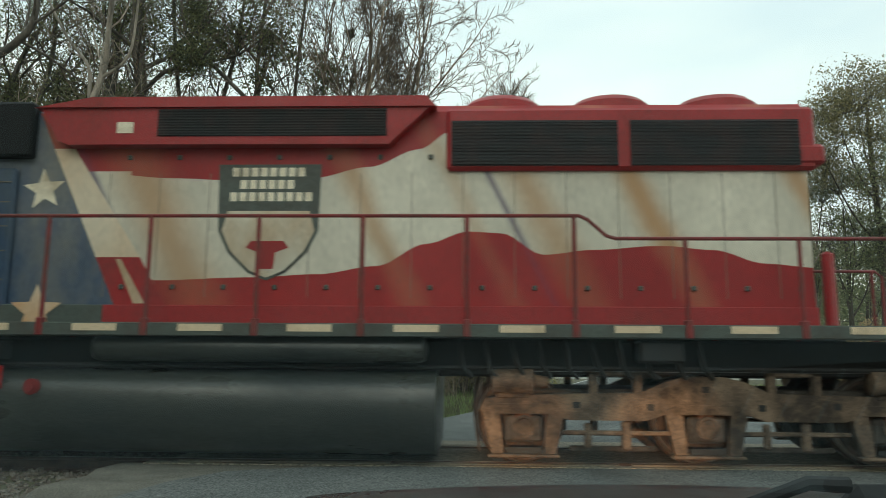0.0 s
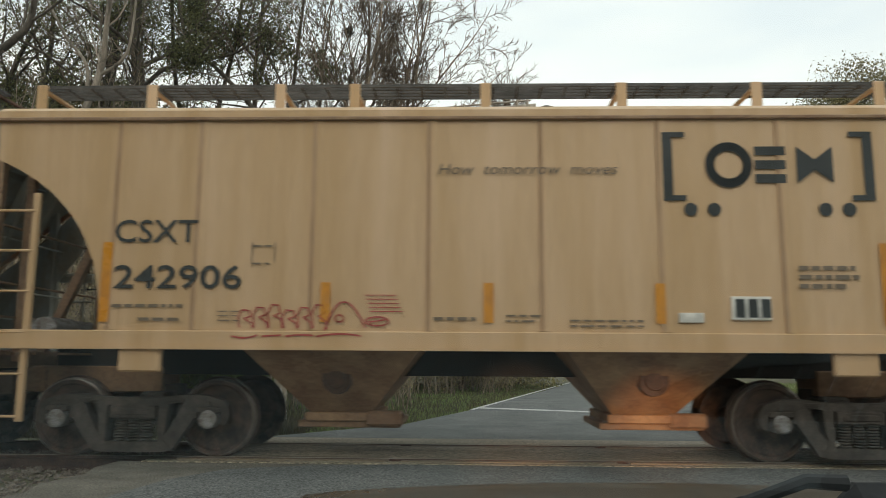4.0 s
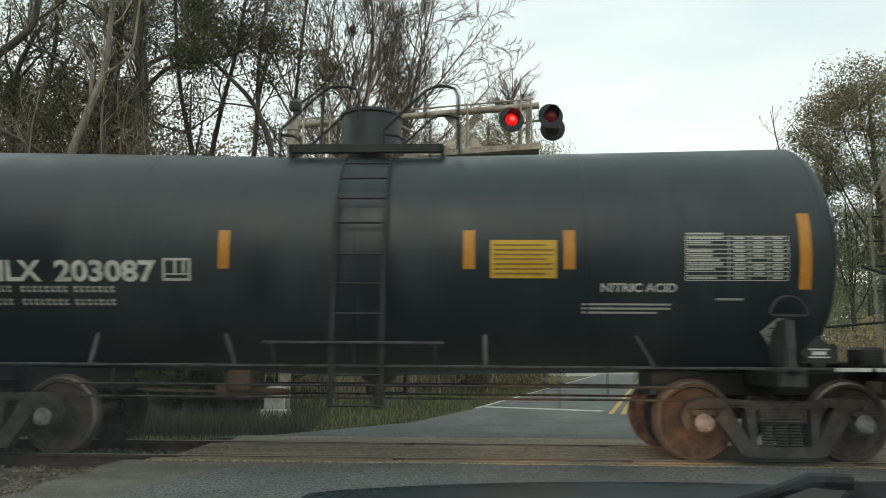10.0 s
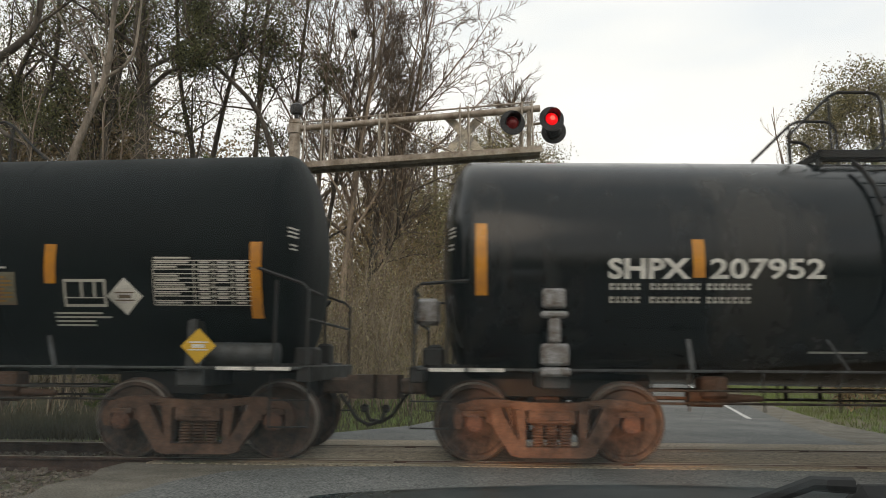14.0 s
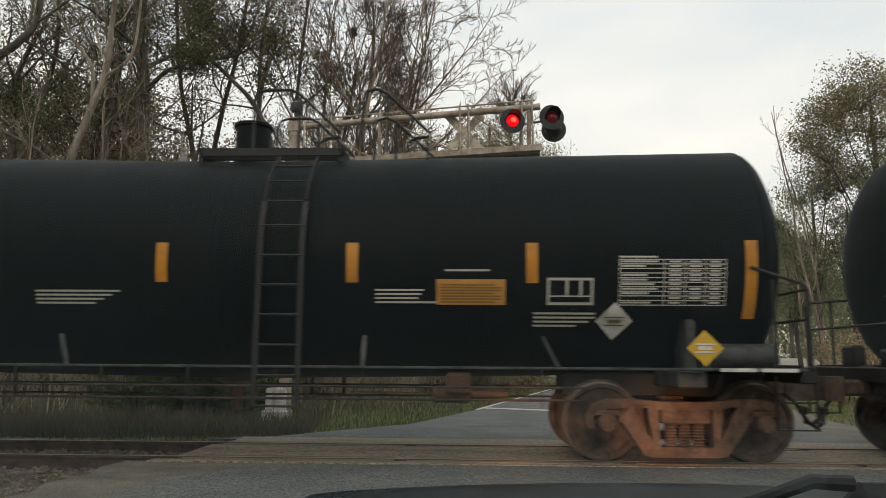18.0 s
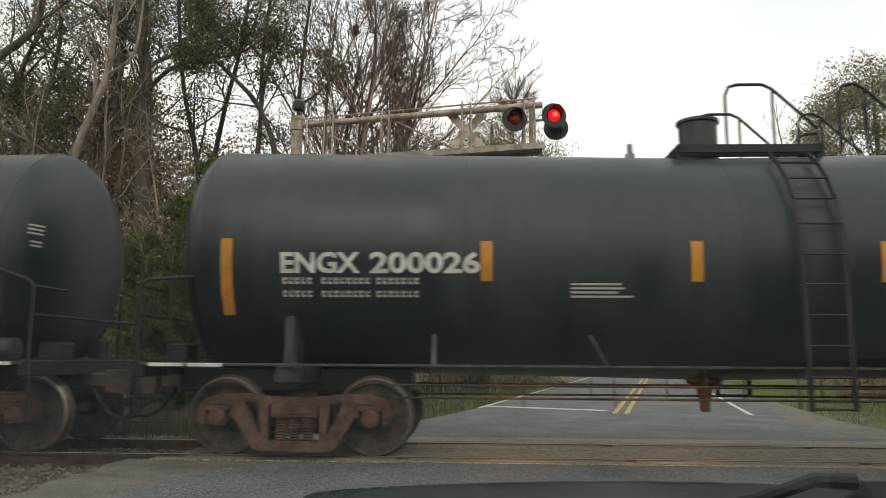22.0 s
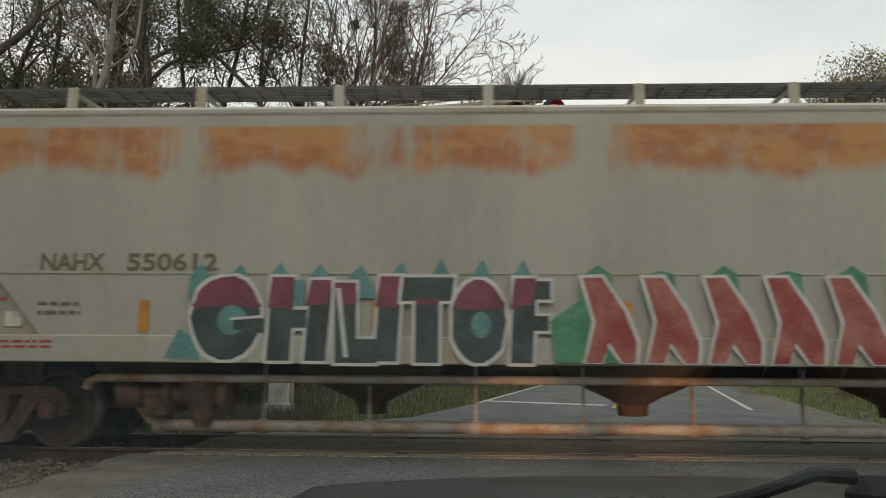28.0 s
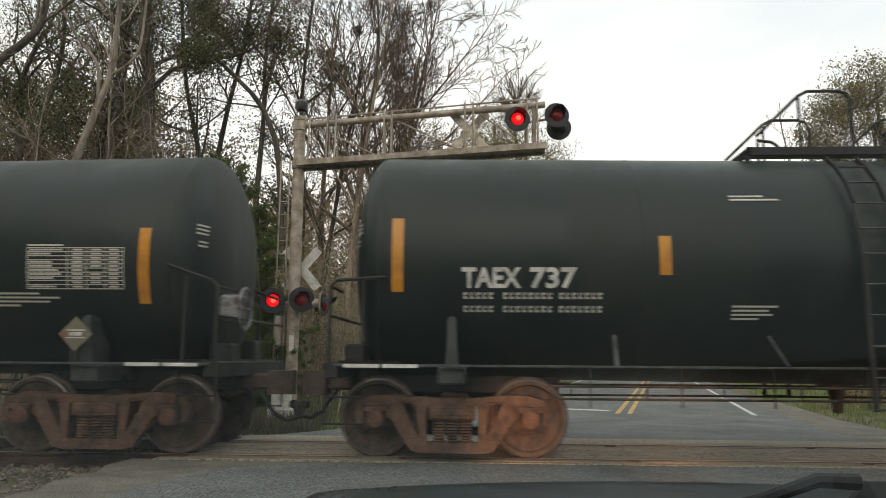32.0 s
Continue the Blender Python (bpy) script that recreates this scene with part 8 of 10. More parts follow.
bars(b, g(-22.35), g(-22.1), 2.42, 2, 0.20, 0.02, -1.572); flat(b, g(-22.35), g(-22.34), 2.22, 2.45, -1.572); flat(b, g(-22.09), g(-22.08), 2.22, 2.45, -1.572)
part("lettering", b, M["dim_ink"], car, "small stencilled lettering")
part("notice_plate", Build().box(g(-17.05), g(-16.62), -1.585, -1.55, 1.60, 1.86, 0.01), M["white_paint"], car)
b = Build()
for k in range(3):
    flat(b, g(-17.01) + 0.14 * k, g(-16.91) + 0.14 * k, 1.63, 1.83, -1.589)
part("notice_panel", b, M["black_ink"], car)
part("placard_holder", Build().box(g(-17.62), g(-17.35), -1.58, -1.55, 1.57, 1.68, 0.005), M["white_paint"], car)
b = Build()
rnd = random.Random(11)
for k in range(6):
    x, tall = g(-22.45) + 0.165 * k, 0.19 + 0.03 * (k % 3)
    strokes(b, [(x, 1.50), (x - 0.02, 1.50 + tall * 0.6), (x + 0.02, 1.50 + tall), (x + 0.10, 1.50 + tall * 0.97), (x + 0.12, 1.50 + tall * 0.62), (x + 0.05, 1.50 + tall * 0.5)], 0.016, -1.572)
    strokes(b, [(x + 0.05, 1.50 + tall * 0.5), (x + 0.13, 1.50 + tall * rnd.uniform(0.1, 0.4)), (x + 0.15, 1.49)], 0.016, -1.5725)
strokes(b, arc(g(-21.50), 1.47, g(-21.05), 1.50, 0.30), 0.02, -1.575)
strokes(b, [(g(-21.34) + 0.05 * math.cos(a * 0.6), 1.60 + 0.04 * math.sin(a * 0.6)) for a in range(11)], 0.016, -1.575)
strokes(b, [(g(-20.92) + 0.13 * math.cos(a * 0.6), 1.57 + 0.05 * math.sin(a * 0.6)) for a in range(11)], 0.018, -1.573)
strokes(b, [(g(-21.02), 1.56), (g(-20.82), 1.59)], 0.016, -1.5735)
for k in range(5):
    strokes(b, [(g(-21.06) + 0.015 * k, 1.86 - 0.045 * k), (g(-20.72) + 0.02 * k, 1.86 - 0.045 * k)], 0.010, -1.572)
for x0, x1 in ((-22.52, -22.24), (-22.18, -21.98), (-21.92, -21.62), (-21.58, -21.10)):
    strokes(b, arc(g(x0), 1.40, g(x1), 1.41, rnd.uniform(-0.04, 0.04), 6), 0.020, -1.60)
part("graffiti", b, M["red_ink"], car, "thin red scrawl of paint")

# the rusty grey car
u = -34.60
g = lambda v: v - u
car = rail_thing("hopper_car", "rust-streaked grey four-bay covered hopper car, rolling on the track", "hopper car", u)
for x in (g(-41.92), g(-27.30)):
    truck(car, x, "rust")
ends(car, g(-43.95), g(-26.30 + 0.55))
pl = [(g(-41.95), 1.40), (g(-41.95), 2.45), (g(-43.28), 3.55)]
pr = [(g(-25.95), 3.55), (g(-27.30), 2.45), (g(-27.30), 1.40)]
hopper_body(car, M["aeqx_side"], M["aeqx_grey"], g(-43.32), g(-25.92), 3.72, (0.92, 1.42), (g(-43.35), g(-25.85)), pl, pr, half=1.55, roof=0.10)
hopper_ends(car, M["aeqx_grey"], g(-43.9), g(-25.75), 1.05, 1.53)
for xe in (-43.325, -25.915):
    part("roof_end_plate", Build().prism([(-1.60, 3.70), (-1.58, 3.98), (-1.42, 4.12), (1.42, 4.12), (1.58, 3.98), (1.60, 3.70)], g(xe) - 0.03, g(xe) + 0.03, "x"), M["aeqx_grey"], car, "grey weathered end plate under the roof")
part("eave_channel", Build().box(g(-43.32), g(-25.92), -1.64, -1.57, 3.60, 3.72, 0.015).box(g(-43.32), g(-25.92), 1.57, 1.64, 3.60, 3.72, 0.015), M["grey_olive"], car)
part("roof_side", Build().prism([(-1.66, 3.72), (-1.62, 3.98), (-1.45, 4.14), (1.45, 4.14), (1.62, 3.98), (1.66, 3.72)], g(-43.30), g(-25.94), "x"), M["aeqx_red"], car, "dull red curved roof edge")
roof_walk(car, M["grating"], g(-43.2), g(-26.1), 4.66, [g(-43.1), g(-26.2)] + [g(-41.95 + 1.67 * k) for k in range(10)], M["truck_rust"], z_foot=4.10)
hatches(car, M["aeqx_red"], [g(-42), g(-39.5), g(-37), g(-34.5), g(-32), g(-29.5), g(-27.3)], 4.18)
part("center_sill", Build().box(g(-43.2), g(-26.0), -0.26, 0.26, 0.72, 1.1), M["frame_black"], car)
for xa in (-39.8, -36.85, -33.3, -30.0):
    b = Build()
    hopper_bay(b, g(xa), 1.9, 0.95, 1.0, 0.55, half=1.4)
    part("hopper_bay", b, M["under_brown"], car, "rusty discharge bay")
part("unloading_pipe", Build().tube([(g(-40.6), -0.95, 0.60), (g(-28.6), -0.95, 0.60)], 0.055, 10), M["under_brown"], car)
b = Build()
for xa in (-39.4, -36.3, -33.9, -30.6):
    b.tube([(g(xa), -1.0, 0.60), (g(xa) + 0.12, -1.0, 0.80), (g(xa) + 0.10, -1.0, 0.95)], 0.04, 8)
    b.box(g(xa) - 0.12, g(xa) + 0.08, -1.10, -0.90, 0.52, 0.68, 0.03)
part("pipe_fitting", b, M["under_brown"], car)
for xa, xb in ((-43.25, -42.65), (-26.55, -25.95)):
    s_ = -1 if xa < -40 else 1
    xo, xi = (g(-43.49), g(-42.96)) if s_ < 0 else (g(-25.75), g(-26.30))
    for y in (-1.55, 1.55):
        q = -1 if y < 0 else 1
        if y < 0:
            lad = part("corner_post", Build().box(xo - 0.055, xo + 0.055, y - 0.05, y + 0.05, 0.45, 3.95, 0.01), M["aeqx_post"], car, "grey corner post with rust")
        else:
            lad = part("ladder_stile", Build().tube([(xo + s_ * 0.10, y, 0.45), (xo + s_ * 0.10, y, 3.45), (xo + s_ * 0.05, y - 0.06, 3.72), (xo - s_ * 0.10, y - 0.2, 3.98)], 0.022, 8).tube([(xo - s_ * 0.12, y, 0.45), (xo - s_ * 0.12, y, 3.5), (xo - s_ * 0.2, y - 0.2, 3.9)], 0.022, 8), M["aeqx_grey"], car, "thin bent ladder stiles")
            for z in (2.2, 2.58, 2.96, 3.34):
                part("rung", Build().tube([(xo + s_ * 0.14, y + 0.02, z), (xo - s_ * 0.12, y + 0.02, z)], 0.016, 6), M["frame_black"], lad)
        part("inner_post", Build().box(xi - 0.04, xi + 0.04, y * 0.97 - 0.04, y * 0.97 + 0.04, 1.36, 3.20, 0.01), M["aeqx_grey"], car)
        for z in (0.52, 0.86, 1.19, 1.59, 2.01, 2.43):
            part("rung", Build().tube([(xo, y + q * 0.03, z), (xi, y + q * 0.01, z)], 0.020, 6), M["aeqx_grey"], lad)
        part("ladder_plate", Build().box(*sorted((xo, xi)), y - 0.02, y + 0.02, 2.30, 2.40), M["aeqx_grey"], lad)
        d = 1 if s_ < 0 else -1
        part("end_web", Build().prism([(xo + d * 0.10, 3.55), (xo + d * 0.42, 3.22), (xo + d * 0.55, 3.05), (xo + d * 1.50, 2.30), (xo + d * 1.53, 1.36), (xo + d * 0.60, 1.36), (xo + d * 0.50, 2.25), (xo + d * 0.10, 2.75)], y * 0.90 - 0.01, y * 0.90 + 0.01), M["aeqx_grey"], car, "grey stiffening web under the slope")
        part("slope_flange", Build().bar((xo + d * 0.08, y * 0.985, 3.58), (xo + d * 0.50, y * 0.985, 3.14), 0.12, 0.05).bar((xo + d * 0.55, y * 0.985, 3.10), (xo + d * 1.28, y * 0.985, 2.44), 0.14, 0.07).bar((xo + d * 1.24, y * 0.98, 2.46), (xo + d * 1.20, y * 0.98, 2.16), 0.10, 0.06), M["grey_olive"], car)
    for y in (-0.62, 0.0, 0.62):
        part("end_rib", Build().bar((xo - s_ * 0.02, y, 3.95), (xo - s_ * 0.55, y, 2.55), 0.10, 0.12), M["aeqx_grey"], car)
    xo = g(-43.20) if s_ < 0 else g(-26.05)
    part("walkway_bracket", Build().box(xo - 0.04, xo + 0.04, -1.1, -1.02, 4.05, 4.62).box(xo - 0.04, xo + 0.04, 1.02, 1.1, 4.05, 4.62).bar((xo, -1.55, 4.03), (xo, -1.06, 4.60), 0.05, 0.05).bar((xo, 1.55, 4.03), (xo, 1.06, 4.60), 0.05, 0.05), M["truck_rust"], car)
for xa in (-39.83, -37.57, -34.93, -32.59, -30.42, -28.4):
    b = Build()
    flat(b, g(xa) - 0.22, g(xa) + 0.22, 1.45, 1.535, -1.578)
    part("reflector", b, M["yellow"], car, "amber reflective stripe")
part("end_panel", Build().box(g(-42.82), g(-42.32), -1.625, -1.61, 1.0, 1.22), M["yellow"], car, "yellow painted panel")
part("name_panel", Build().box(g(-41.52), g(-40.38), -1.582, -1.572, 2.19, 2.53), M["white_paint"], car, "white painted panel")
words("reporting_mark", "AEQX", 0.24, M["black_ink"], car, pose(g(-41.43), -1.586, 2.25, 90), width=0.97, bold=0.012)
words("car_number", "51488", 0.22, M["black_ink"], car, pose(g(-41.30), -1.577, 1.86, 90), width=0.83, bold=0.008)
b = Build()
bars(b, g(-41.28), g(-40.8), 1.66, 1, 0.1, 0.05, -1.577); bars(b, g(-41.28), g(-40.8), 1.53, 1, 0.1, 0.05, -1.577, 7); bars(b, g(-39.85), g(-39.65), 2.28, 4, 0.055, 0.02, -1.577)
bars(b, g(-40.9), g(-40.1), 1.24, 1, 0.1, 0.09, -1.615); bars(b, g(-29.7), g(-29.3), 1.75, 4, 0.06, 0.03, -1.577); bars(b, g(-31.2), g(-30.9), 1.30, 3, 0.07, 0.03, -1.615)
part("lettering", b, M["dim_ink"], car, "small stencilled lettering")
b = Build()
bars(b, g(-38.05), g(-37.4), 1.24, 4, 0.055, 0.025, -1.615)
part("lettering", b, M["red_ink"], car, "faded red lettering")
for xa in (-39.55, -35.0, -29.9):
    part("lift_box", Build().box(g(xa) - 0.12, g(xa) + 0.12, -1.66, -1.61, 1.10, 1.28, 0.02), M["white_paint"] if xa < -30 else M["frame_black"], car)
part("notice_plate", Build().box(g(-30.3), g(-29.85), -1.59, -1.575, 1.50, 1.74, 0.005), M["white_paint"], car)
part("notice_plate", Build().box(g(-28.95), g(-28.55), -1.59, -1.575, 1.52, 1.70, 0.005), M["black_ink"], car)

# the pale grey car with the painted panels
u = -140.10
g = lambda v: v - u
car = rail_thing("hopper_car", "pale grey pressure hopper car with rust bands and graffiti", "hopper car", u)
for x in (g(-148.05), g(-132.25)):
    truck(car, x, "rust")
ends(car, g(-149.95), g(-130.30))
half = 1.53
for y in (-half, half):
    b = Build()
    plate(b, [(g(-147.02), 1.30), (g(-148.71), 3.24), (g(-148.72), 3.90), (g(-131.55), 3.90), (g(-131.55), 3.24), (g(-133.05), 1.30)], y, 0.04)
    part("side_sheet", b, M["nahx_side"], car, "pale grey side sheet with orange rust bands")
b = Build()
b.prism([(-1.55, 3.86), (-1.55, 3.94), (-1.40, 4.02), (-0.8, 4.12), (0.8, 4.12), (1.40, 4.02), (1.55, 3.94), (1.55, 3.86)], g(-148.74), g(-131.52), "x")
part("roof", b, M["nahx_grey"], car)
b = Build()
for y in (-1.54, 1.54):
    b.box(g(-149.3), g(-130.9), y - 0.045, y + 0.045, 1.03, 1.33, 0.012)
part("side_sill", b, M["nahx_grey"], car)
part("side_seam", Build().box(g(-148.7), g(-131.5), -1.562, -1.55, 2.02, 2.045), M["nahx_grey"], car)
M["nahx_frame"] = surface("nahx_frame", (0.40, 0.365, 0.31), 0.7, 0, 0.3, 2.5, 30, dirt=(0.20, 0.14, 0.09), dirt_amount=0.9, stretch=(1, 1, 0.4), bump=0.1)
M["nahx_panel"] = rusted("nahx_panel", (0.42, 0.405, 0.345), (0.50, 0.25, 0.095), (0.30, 0.12, 0.05), 2.75, 0.75, 0.75, stretch=(1.6, 1.6, 1.2), low=0.15, scale=2.4, pale=(0.47, 0.36, 0.24), soft=0.4, cover=0.85)
for s_, xa, xb in ((-1, -148.71, -147.0), (1, -131.55, -133.07)):
    for y in (-1, 1):
        b = Build()
        b.prism([(g(xa), 1.30), (g(xa), 3.26), (g(xb), 1.30)], *sorted((y * 1.41, y * 1.38)))
        part("end_panel", b, M["nahx_panel"], car, "recessed corner panel with rust near its foot")
        part("slope_flange", Build().bar((g(xa) - s_ * 0.02, y * 1.46, 3.26), (g(xb) - s_ * 0.02, y * 1.46, 1.32), 0.17, 0.03), M["nahx_grey"], car)
    b = Build()
    b.box(*sorted((g(xa), g(xa) - s_ * 0.03)), -1.5, 1.5, 1.2, 3.9)
    part("end_sheet", b, M["nahx_grey"], car)
hopper_ends(car, M["nahx_frame"], g(-149.9), g(-130.35), 1.03)
roof_walk(car, M["grating"], g(-148.3), g(-131.6), 4.49, [g(x) for x in (-147.32, -145.65, -143.88, -142.0, -140.12, -138.23, -136.35, -134.74, -133.1)], M["nahx_grey"], z_foot=3.98)
hatches(car, M["nahx_grey"], [g(x) for x in (-146.5, -143.5, -140.5, -137.5, -134.0)], 4.12)
for xa, xb, s_ in ((-149.33, -148.75, -1), (-131.46, -130.88, 1)):
    xo, xi = (g(-149.50), g(-148.88)) if s_ < 0 else (g(-130.80), g(-131.38))
    for y in (-1.55, 1.55):
        q = -1 if y < 0 else 1
        lad = part("corner_post", Build().box(xo - 0.05, xo + 0.05, y - 0.05, y + 0.05, 0.50, 4.20, 0.01), M["nahx_frame"], car, "tall grey corner post")
        part("inner_post", Build().box(xi - 0.05, xi + 0.05, y - 0.04, y + 0.04, 1.20, 4.16, 0.01), M["nahx_frame"], car)
        part("corner_beam", Build().box(*sorted((xo - 0.06, xi + 0.06)), y - 0.05, y + 0.05, 4.14, 4.21, 0.01), M["nahx_frame"], car)
        part("corner_beam", Build().box(*sorted((xo - s_ * -0.05, xi - s_ * 0.2)), y - 0.055, y + 0.055, 3.76, 3.88, 0.01), M["nahx_frame"], car)
        for z in (0.51, 0.81, 1.25, 1.63, 2.00, 2.40):
            part("rung", Build().tube([(xo, y + q * 0.03, z), (xi, y + q * 0.03, z)], 0.018, 6), M["nahx_frame"], lad)
    b = Build()
    for k in range(20):
        yy = -1.5 + 3.0 * k / 19
        b.box(*sorted((xo, xi)), yy - 0.012, yy + 0.012, 4.14, 4.17)
    b.box(*sorted((xo + s_ * 0.03, xi)), -1.5, 1.5, 4.10, 4.125)
    b.box(*sorted((xo + s_ * 0.32, xo)), 0.6, 1.5, 4.05, 4.09)
    b.box(*sorted((xo + s_ * 0.03, xi)), 0.5, 1.5, 3.55, 3.66)
    part("corner_walkway", b, M["grating"], car)
    b = Build()
    for z in (1.3, 3.78):
        b.box(xo - 0.03, xo + 0.03, -1.54, 1.54, z, z + 0.07, 0.01)
    for y in (-0.7, 0.7):
        b.box(xo - 0.035, xo + 0.035, y - 0.04, y + 0.04, 1.2, 3.8)
    part("end_frame", b, M["nahx_frame"], car, "open end frame of grey posts")
b = Build()
ring = [(g(-130.70), -1.30 + 0.20 * math.cos(2 * math.pi * k / 20), 3.90 + 0.20 * math.sin(2 * math.pi * k / 20)) for k in range(21)]
b.tube(ring, 0.028, 6, False)
for k in range(4):
    b.tube([(g(-130.70), -1.30, 3.90), ring[5 * k]], 0.014, 5)
b.box(g(-130.80), g(-130.69), -1.38, -1.22, 3.82, 3.98, 0.02)
part("brake_wheel", b, M["frame_black"], car)
part("center_sill", Build().box(g(-149.0), g(-131.0), -0.26, 0.26, 0.80, 1.1), M["frame_black"], car)
for xa in (-146.0, -143.45, -140.2, -137.0, -134.2):
    b = Build()
    prof = [(1.05, 0.98), (0.92, 0.92), (0.74, 0.62), (0.62, 0.34), (0.54, 0.20), (0.40, 0.18)]
    b.lathe(prof, 24, "z", (g(xa), -0.25, 0))
    part("discharge_cone", b, M["under_brown"], car, "rusty round discharge cone")
b = Build()
b.lathe([(g(-146.35), 0.10), (g(-146.33), 0.17), (g(-146.05), 0.17), (g(-146.02), 0.11), (g(-145.80), 0.11), (g(-145.78), 0.20), (g(-145.70), 0.20), (g(-145.68), 0.12), (g(-145.2), 0.13), (g(-145.1), 0.24), (g(-145.02), 0.24)], 18, "x", (0, -1.0, 0.66))
b.lathe([(0.28, 0.08), (0.40, 0.13), (0.62, 0.20), (0.86, 0.30)], 16, "z", (g(-145.35), -1.0, 0)).box(g(-146.0), g(-145.72), -1.14, -0.9, 0.40, 0.62, 0.03)
part("outlet_valve", b, M["truck_rust"], car, "orange rusted outlet valve")
part("upper_pipe", Build().tube([(g(-146.63), -1.25, 0.72), (g(-146.60), -1.25, 0.80), (g(-146.50), -1.25, 0.85), (g(-134.45), -1.25, 0.86)], 0.05, 10), M["pipe"], car, "pale unloading pipe")
part("lower_pipe", Build().tube([(g(-146.2), -0.9, 0.60), (g(-146.0), -0.9, 0.36), (g(-145.8), -0.9, 0.29), (g(-136.0), -0.9, 0.29), (g(-135.85), -0.9, 0.36), (g(-135.80), -0.9, 0.52), (g(-135.62), -0.9, 0.44), (g(-135.45), -0.9, 0.30), (g(-134.6), -0.9, 0.32), (g(-133.9), -0.9, 0.46)], 0.07, 12), M["pipe"], car, "pale unloading pipe with rusty joints")
for k in range(9):
    x = g(-145.9) + k * 1.25
    part("pipe_hanger", Build().bar((x, -0.9, 0.32), (x, -0.9, 1.0), 0.04, 0.03).lathe([(x - 0.05, 0.09), (x + 0.05, 0.09)], 12, "x", (0, -0.9, 0.29)), M["pipe"], car)
for xa in (-148.05, -132.25):
    part("bolster_plate", Build().box(g(xa) - 0.16, g(xa) + 0.16, -1.60, -1.50, 0.78, 1.06, 0.02).box(g(xa) - 0.40, g(xa) + 0.40, -1.62, -1.50, 0.77, 0.80), M["white_paint"], car)
for xa, z0, z1 in ((-148.74, 1.40, 2.20), (-145.87, 1.37, 1.72), (-143.25, 1.37, 1.72), (-134.23, 1.37, 1.72), (-131.61, 1.40, 2.22), (-140.5, 1.37, 1.72), (-137.3, 1.37, 1.72)):
    b = Build()
    flat(b, g(xa) - 0.05, g(xa) + 0.05, z0, z1, -1.418 if z1 > 2 else -1.572)
    part("reflector", b, M["yellow"], car, "amber reflective stripe")
rnd = random.Random(31)
words("reporting_mark", "NAHX", 0.20, M["dim_ink"], car, pose(g(-147.10), -1.557, 2.06, 90), width=0.74, bold=0.006)
words("car_number", "550612", 0.20, M["dim_ink"], car, pose(g(-146.10), -1.557, 2.06, 90), width=1.04, bold=0.006)
b = Build()
bars(b, g(-147.1), g(-146.6), 1.70, 2, 0.10, 0.04, -1.557); bars(b, g(-148.3), g(-148.15), 1.88, 2, 0.06, 0.02, -1.416); bars(b, g(-133.95), g(-133.45), 1.62, 2, 0.08, 0.03, -1.557)
part("lettering", b, M["dim_ink"], car, "small stencilled lettering")
b = Build()
bars(b, g(-147.75), g(-146.8), 1.27, 2, 0.06, 0.03, -1.588)
part("lettering", b, M["red_ink"], car, "faded red lettering")
for xa, xb, z0, z1, k in ((-148.55, -148.33, 1.22, 1.36, "white_paint"), (-147.55, -147.35, 1.42, 1.60, "white_paint"), (-134.98, -134.58, 1.50, 1.71, "white_paint")):
    y0 = -1.43 if -148 < xa < -147 else -1.592
    part("notice_plate", Build().box(g(xa), g(xb), y0, y0 + 0.04, z0, z1, 0.005), M[k], car)
M["spray_green"] = surface("spray_green", (0.05, 0.20, 0.10), 0.5, 0, 0.25, 3, 30, dirt=(0.10, 0.30, 0.17), dirt_amount=0.6)
M["spray_teal"] = surface("spray_teal", (0.12, 0.30, 0.29), 0.5, 0, 0.25, 3, 30, dirt=(0.08, 0.20, 0.20), dirt_amount=0.6)
M["spray_red"] = surface("spray_red", (0.30, 0.055, 0.05), 0.5, 0, 0.25, 2.5, 30, dirt=(0.42, 0.16, 0.12), dirt_amount=0.6)
M["spray_plum"] = surface("spray_plum", (0.22, 0.055, 0.09), 0.5, 0, 0.25, 3, 30, dirt=(0.14, 0.04, 0.06), dirt_amount=0.6)
M["spray_black"] = surface("spray_black", (0.035, 0.05, 0.05), 0.5, 0, 0.25, 3, 30, dirt=(0.06, 0.09, 0.09), dirt_amount=0.6)
M["spray_white"] = surface("spray_white", (0.60, 0.60, 0.57), 0.5, 0, 0.15, 3, 30)
M["spray_violet"] = surface("spray_violet", (0.10, 0.08, 0.18), 0.5, 0, 0.15, 3, 30)


def spray(car, items):
    """Painted shapes in layers; the first lies lowest."""
    layers = {}
    for i, (key, poly) in enumerate(items):
        layers.setdefault(key, []).append((i, poly))
    for key, polys in layers.items():
        b = Build()
        for i, poly in polys:
            b.prism([(g(x), z) for x, z in poly], -1.5900 - 0.0006 * i, -1.5895 - 0.0006 * i)
        part("graffiti", b, M[key], car, "sprayed abstract graffiti in %s" % key.split("_")[1])


rnd = random.Random(4)
items = []
for k in range(9):
    x = -145.25 + 0.45 * k
    items.append(("spray_teal", [(x - 0.12, 1.75), (x - 0.10, 2.0), (x + 0.02, 2.12 + rnd.uniform(0, 0.08)), (x + 0.12, 1.98), (x + 0.18, 1.75)]))
items.append(("spray_teal", [(-145.6, 1.08), (-145.45, 1.40), (-145.25, 1.30), (-145.2, 1.06)]))
def blob(cx, cz, rx, rz, n=18, a0=0.0, a1=360.0, wob=0.06):
    return [(cx + rx * math.cos(radians(a0 + (a1 - a0) * i / n)) * (1 + rnd.uniform(-wob, wob)), cz + rz * math.sin(radians(a0 + (a1 - a0) * i / n)) * (1 + rnd.uniform(-wob, wob) * 0.5)) for i in range(n + (a1 - a0 < 359))]


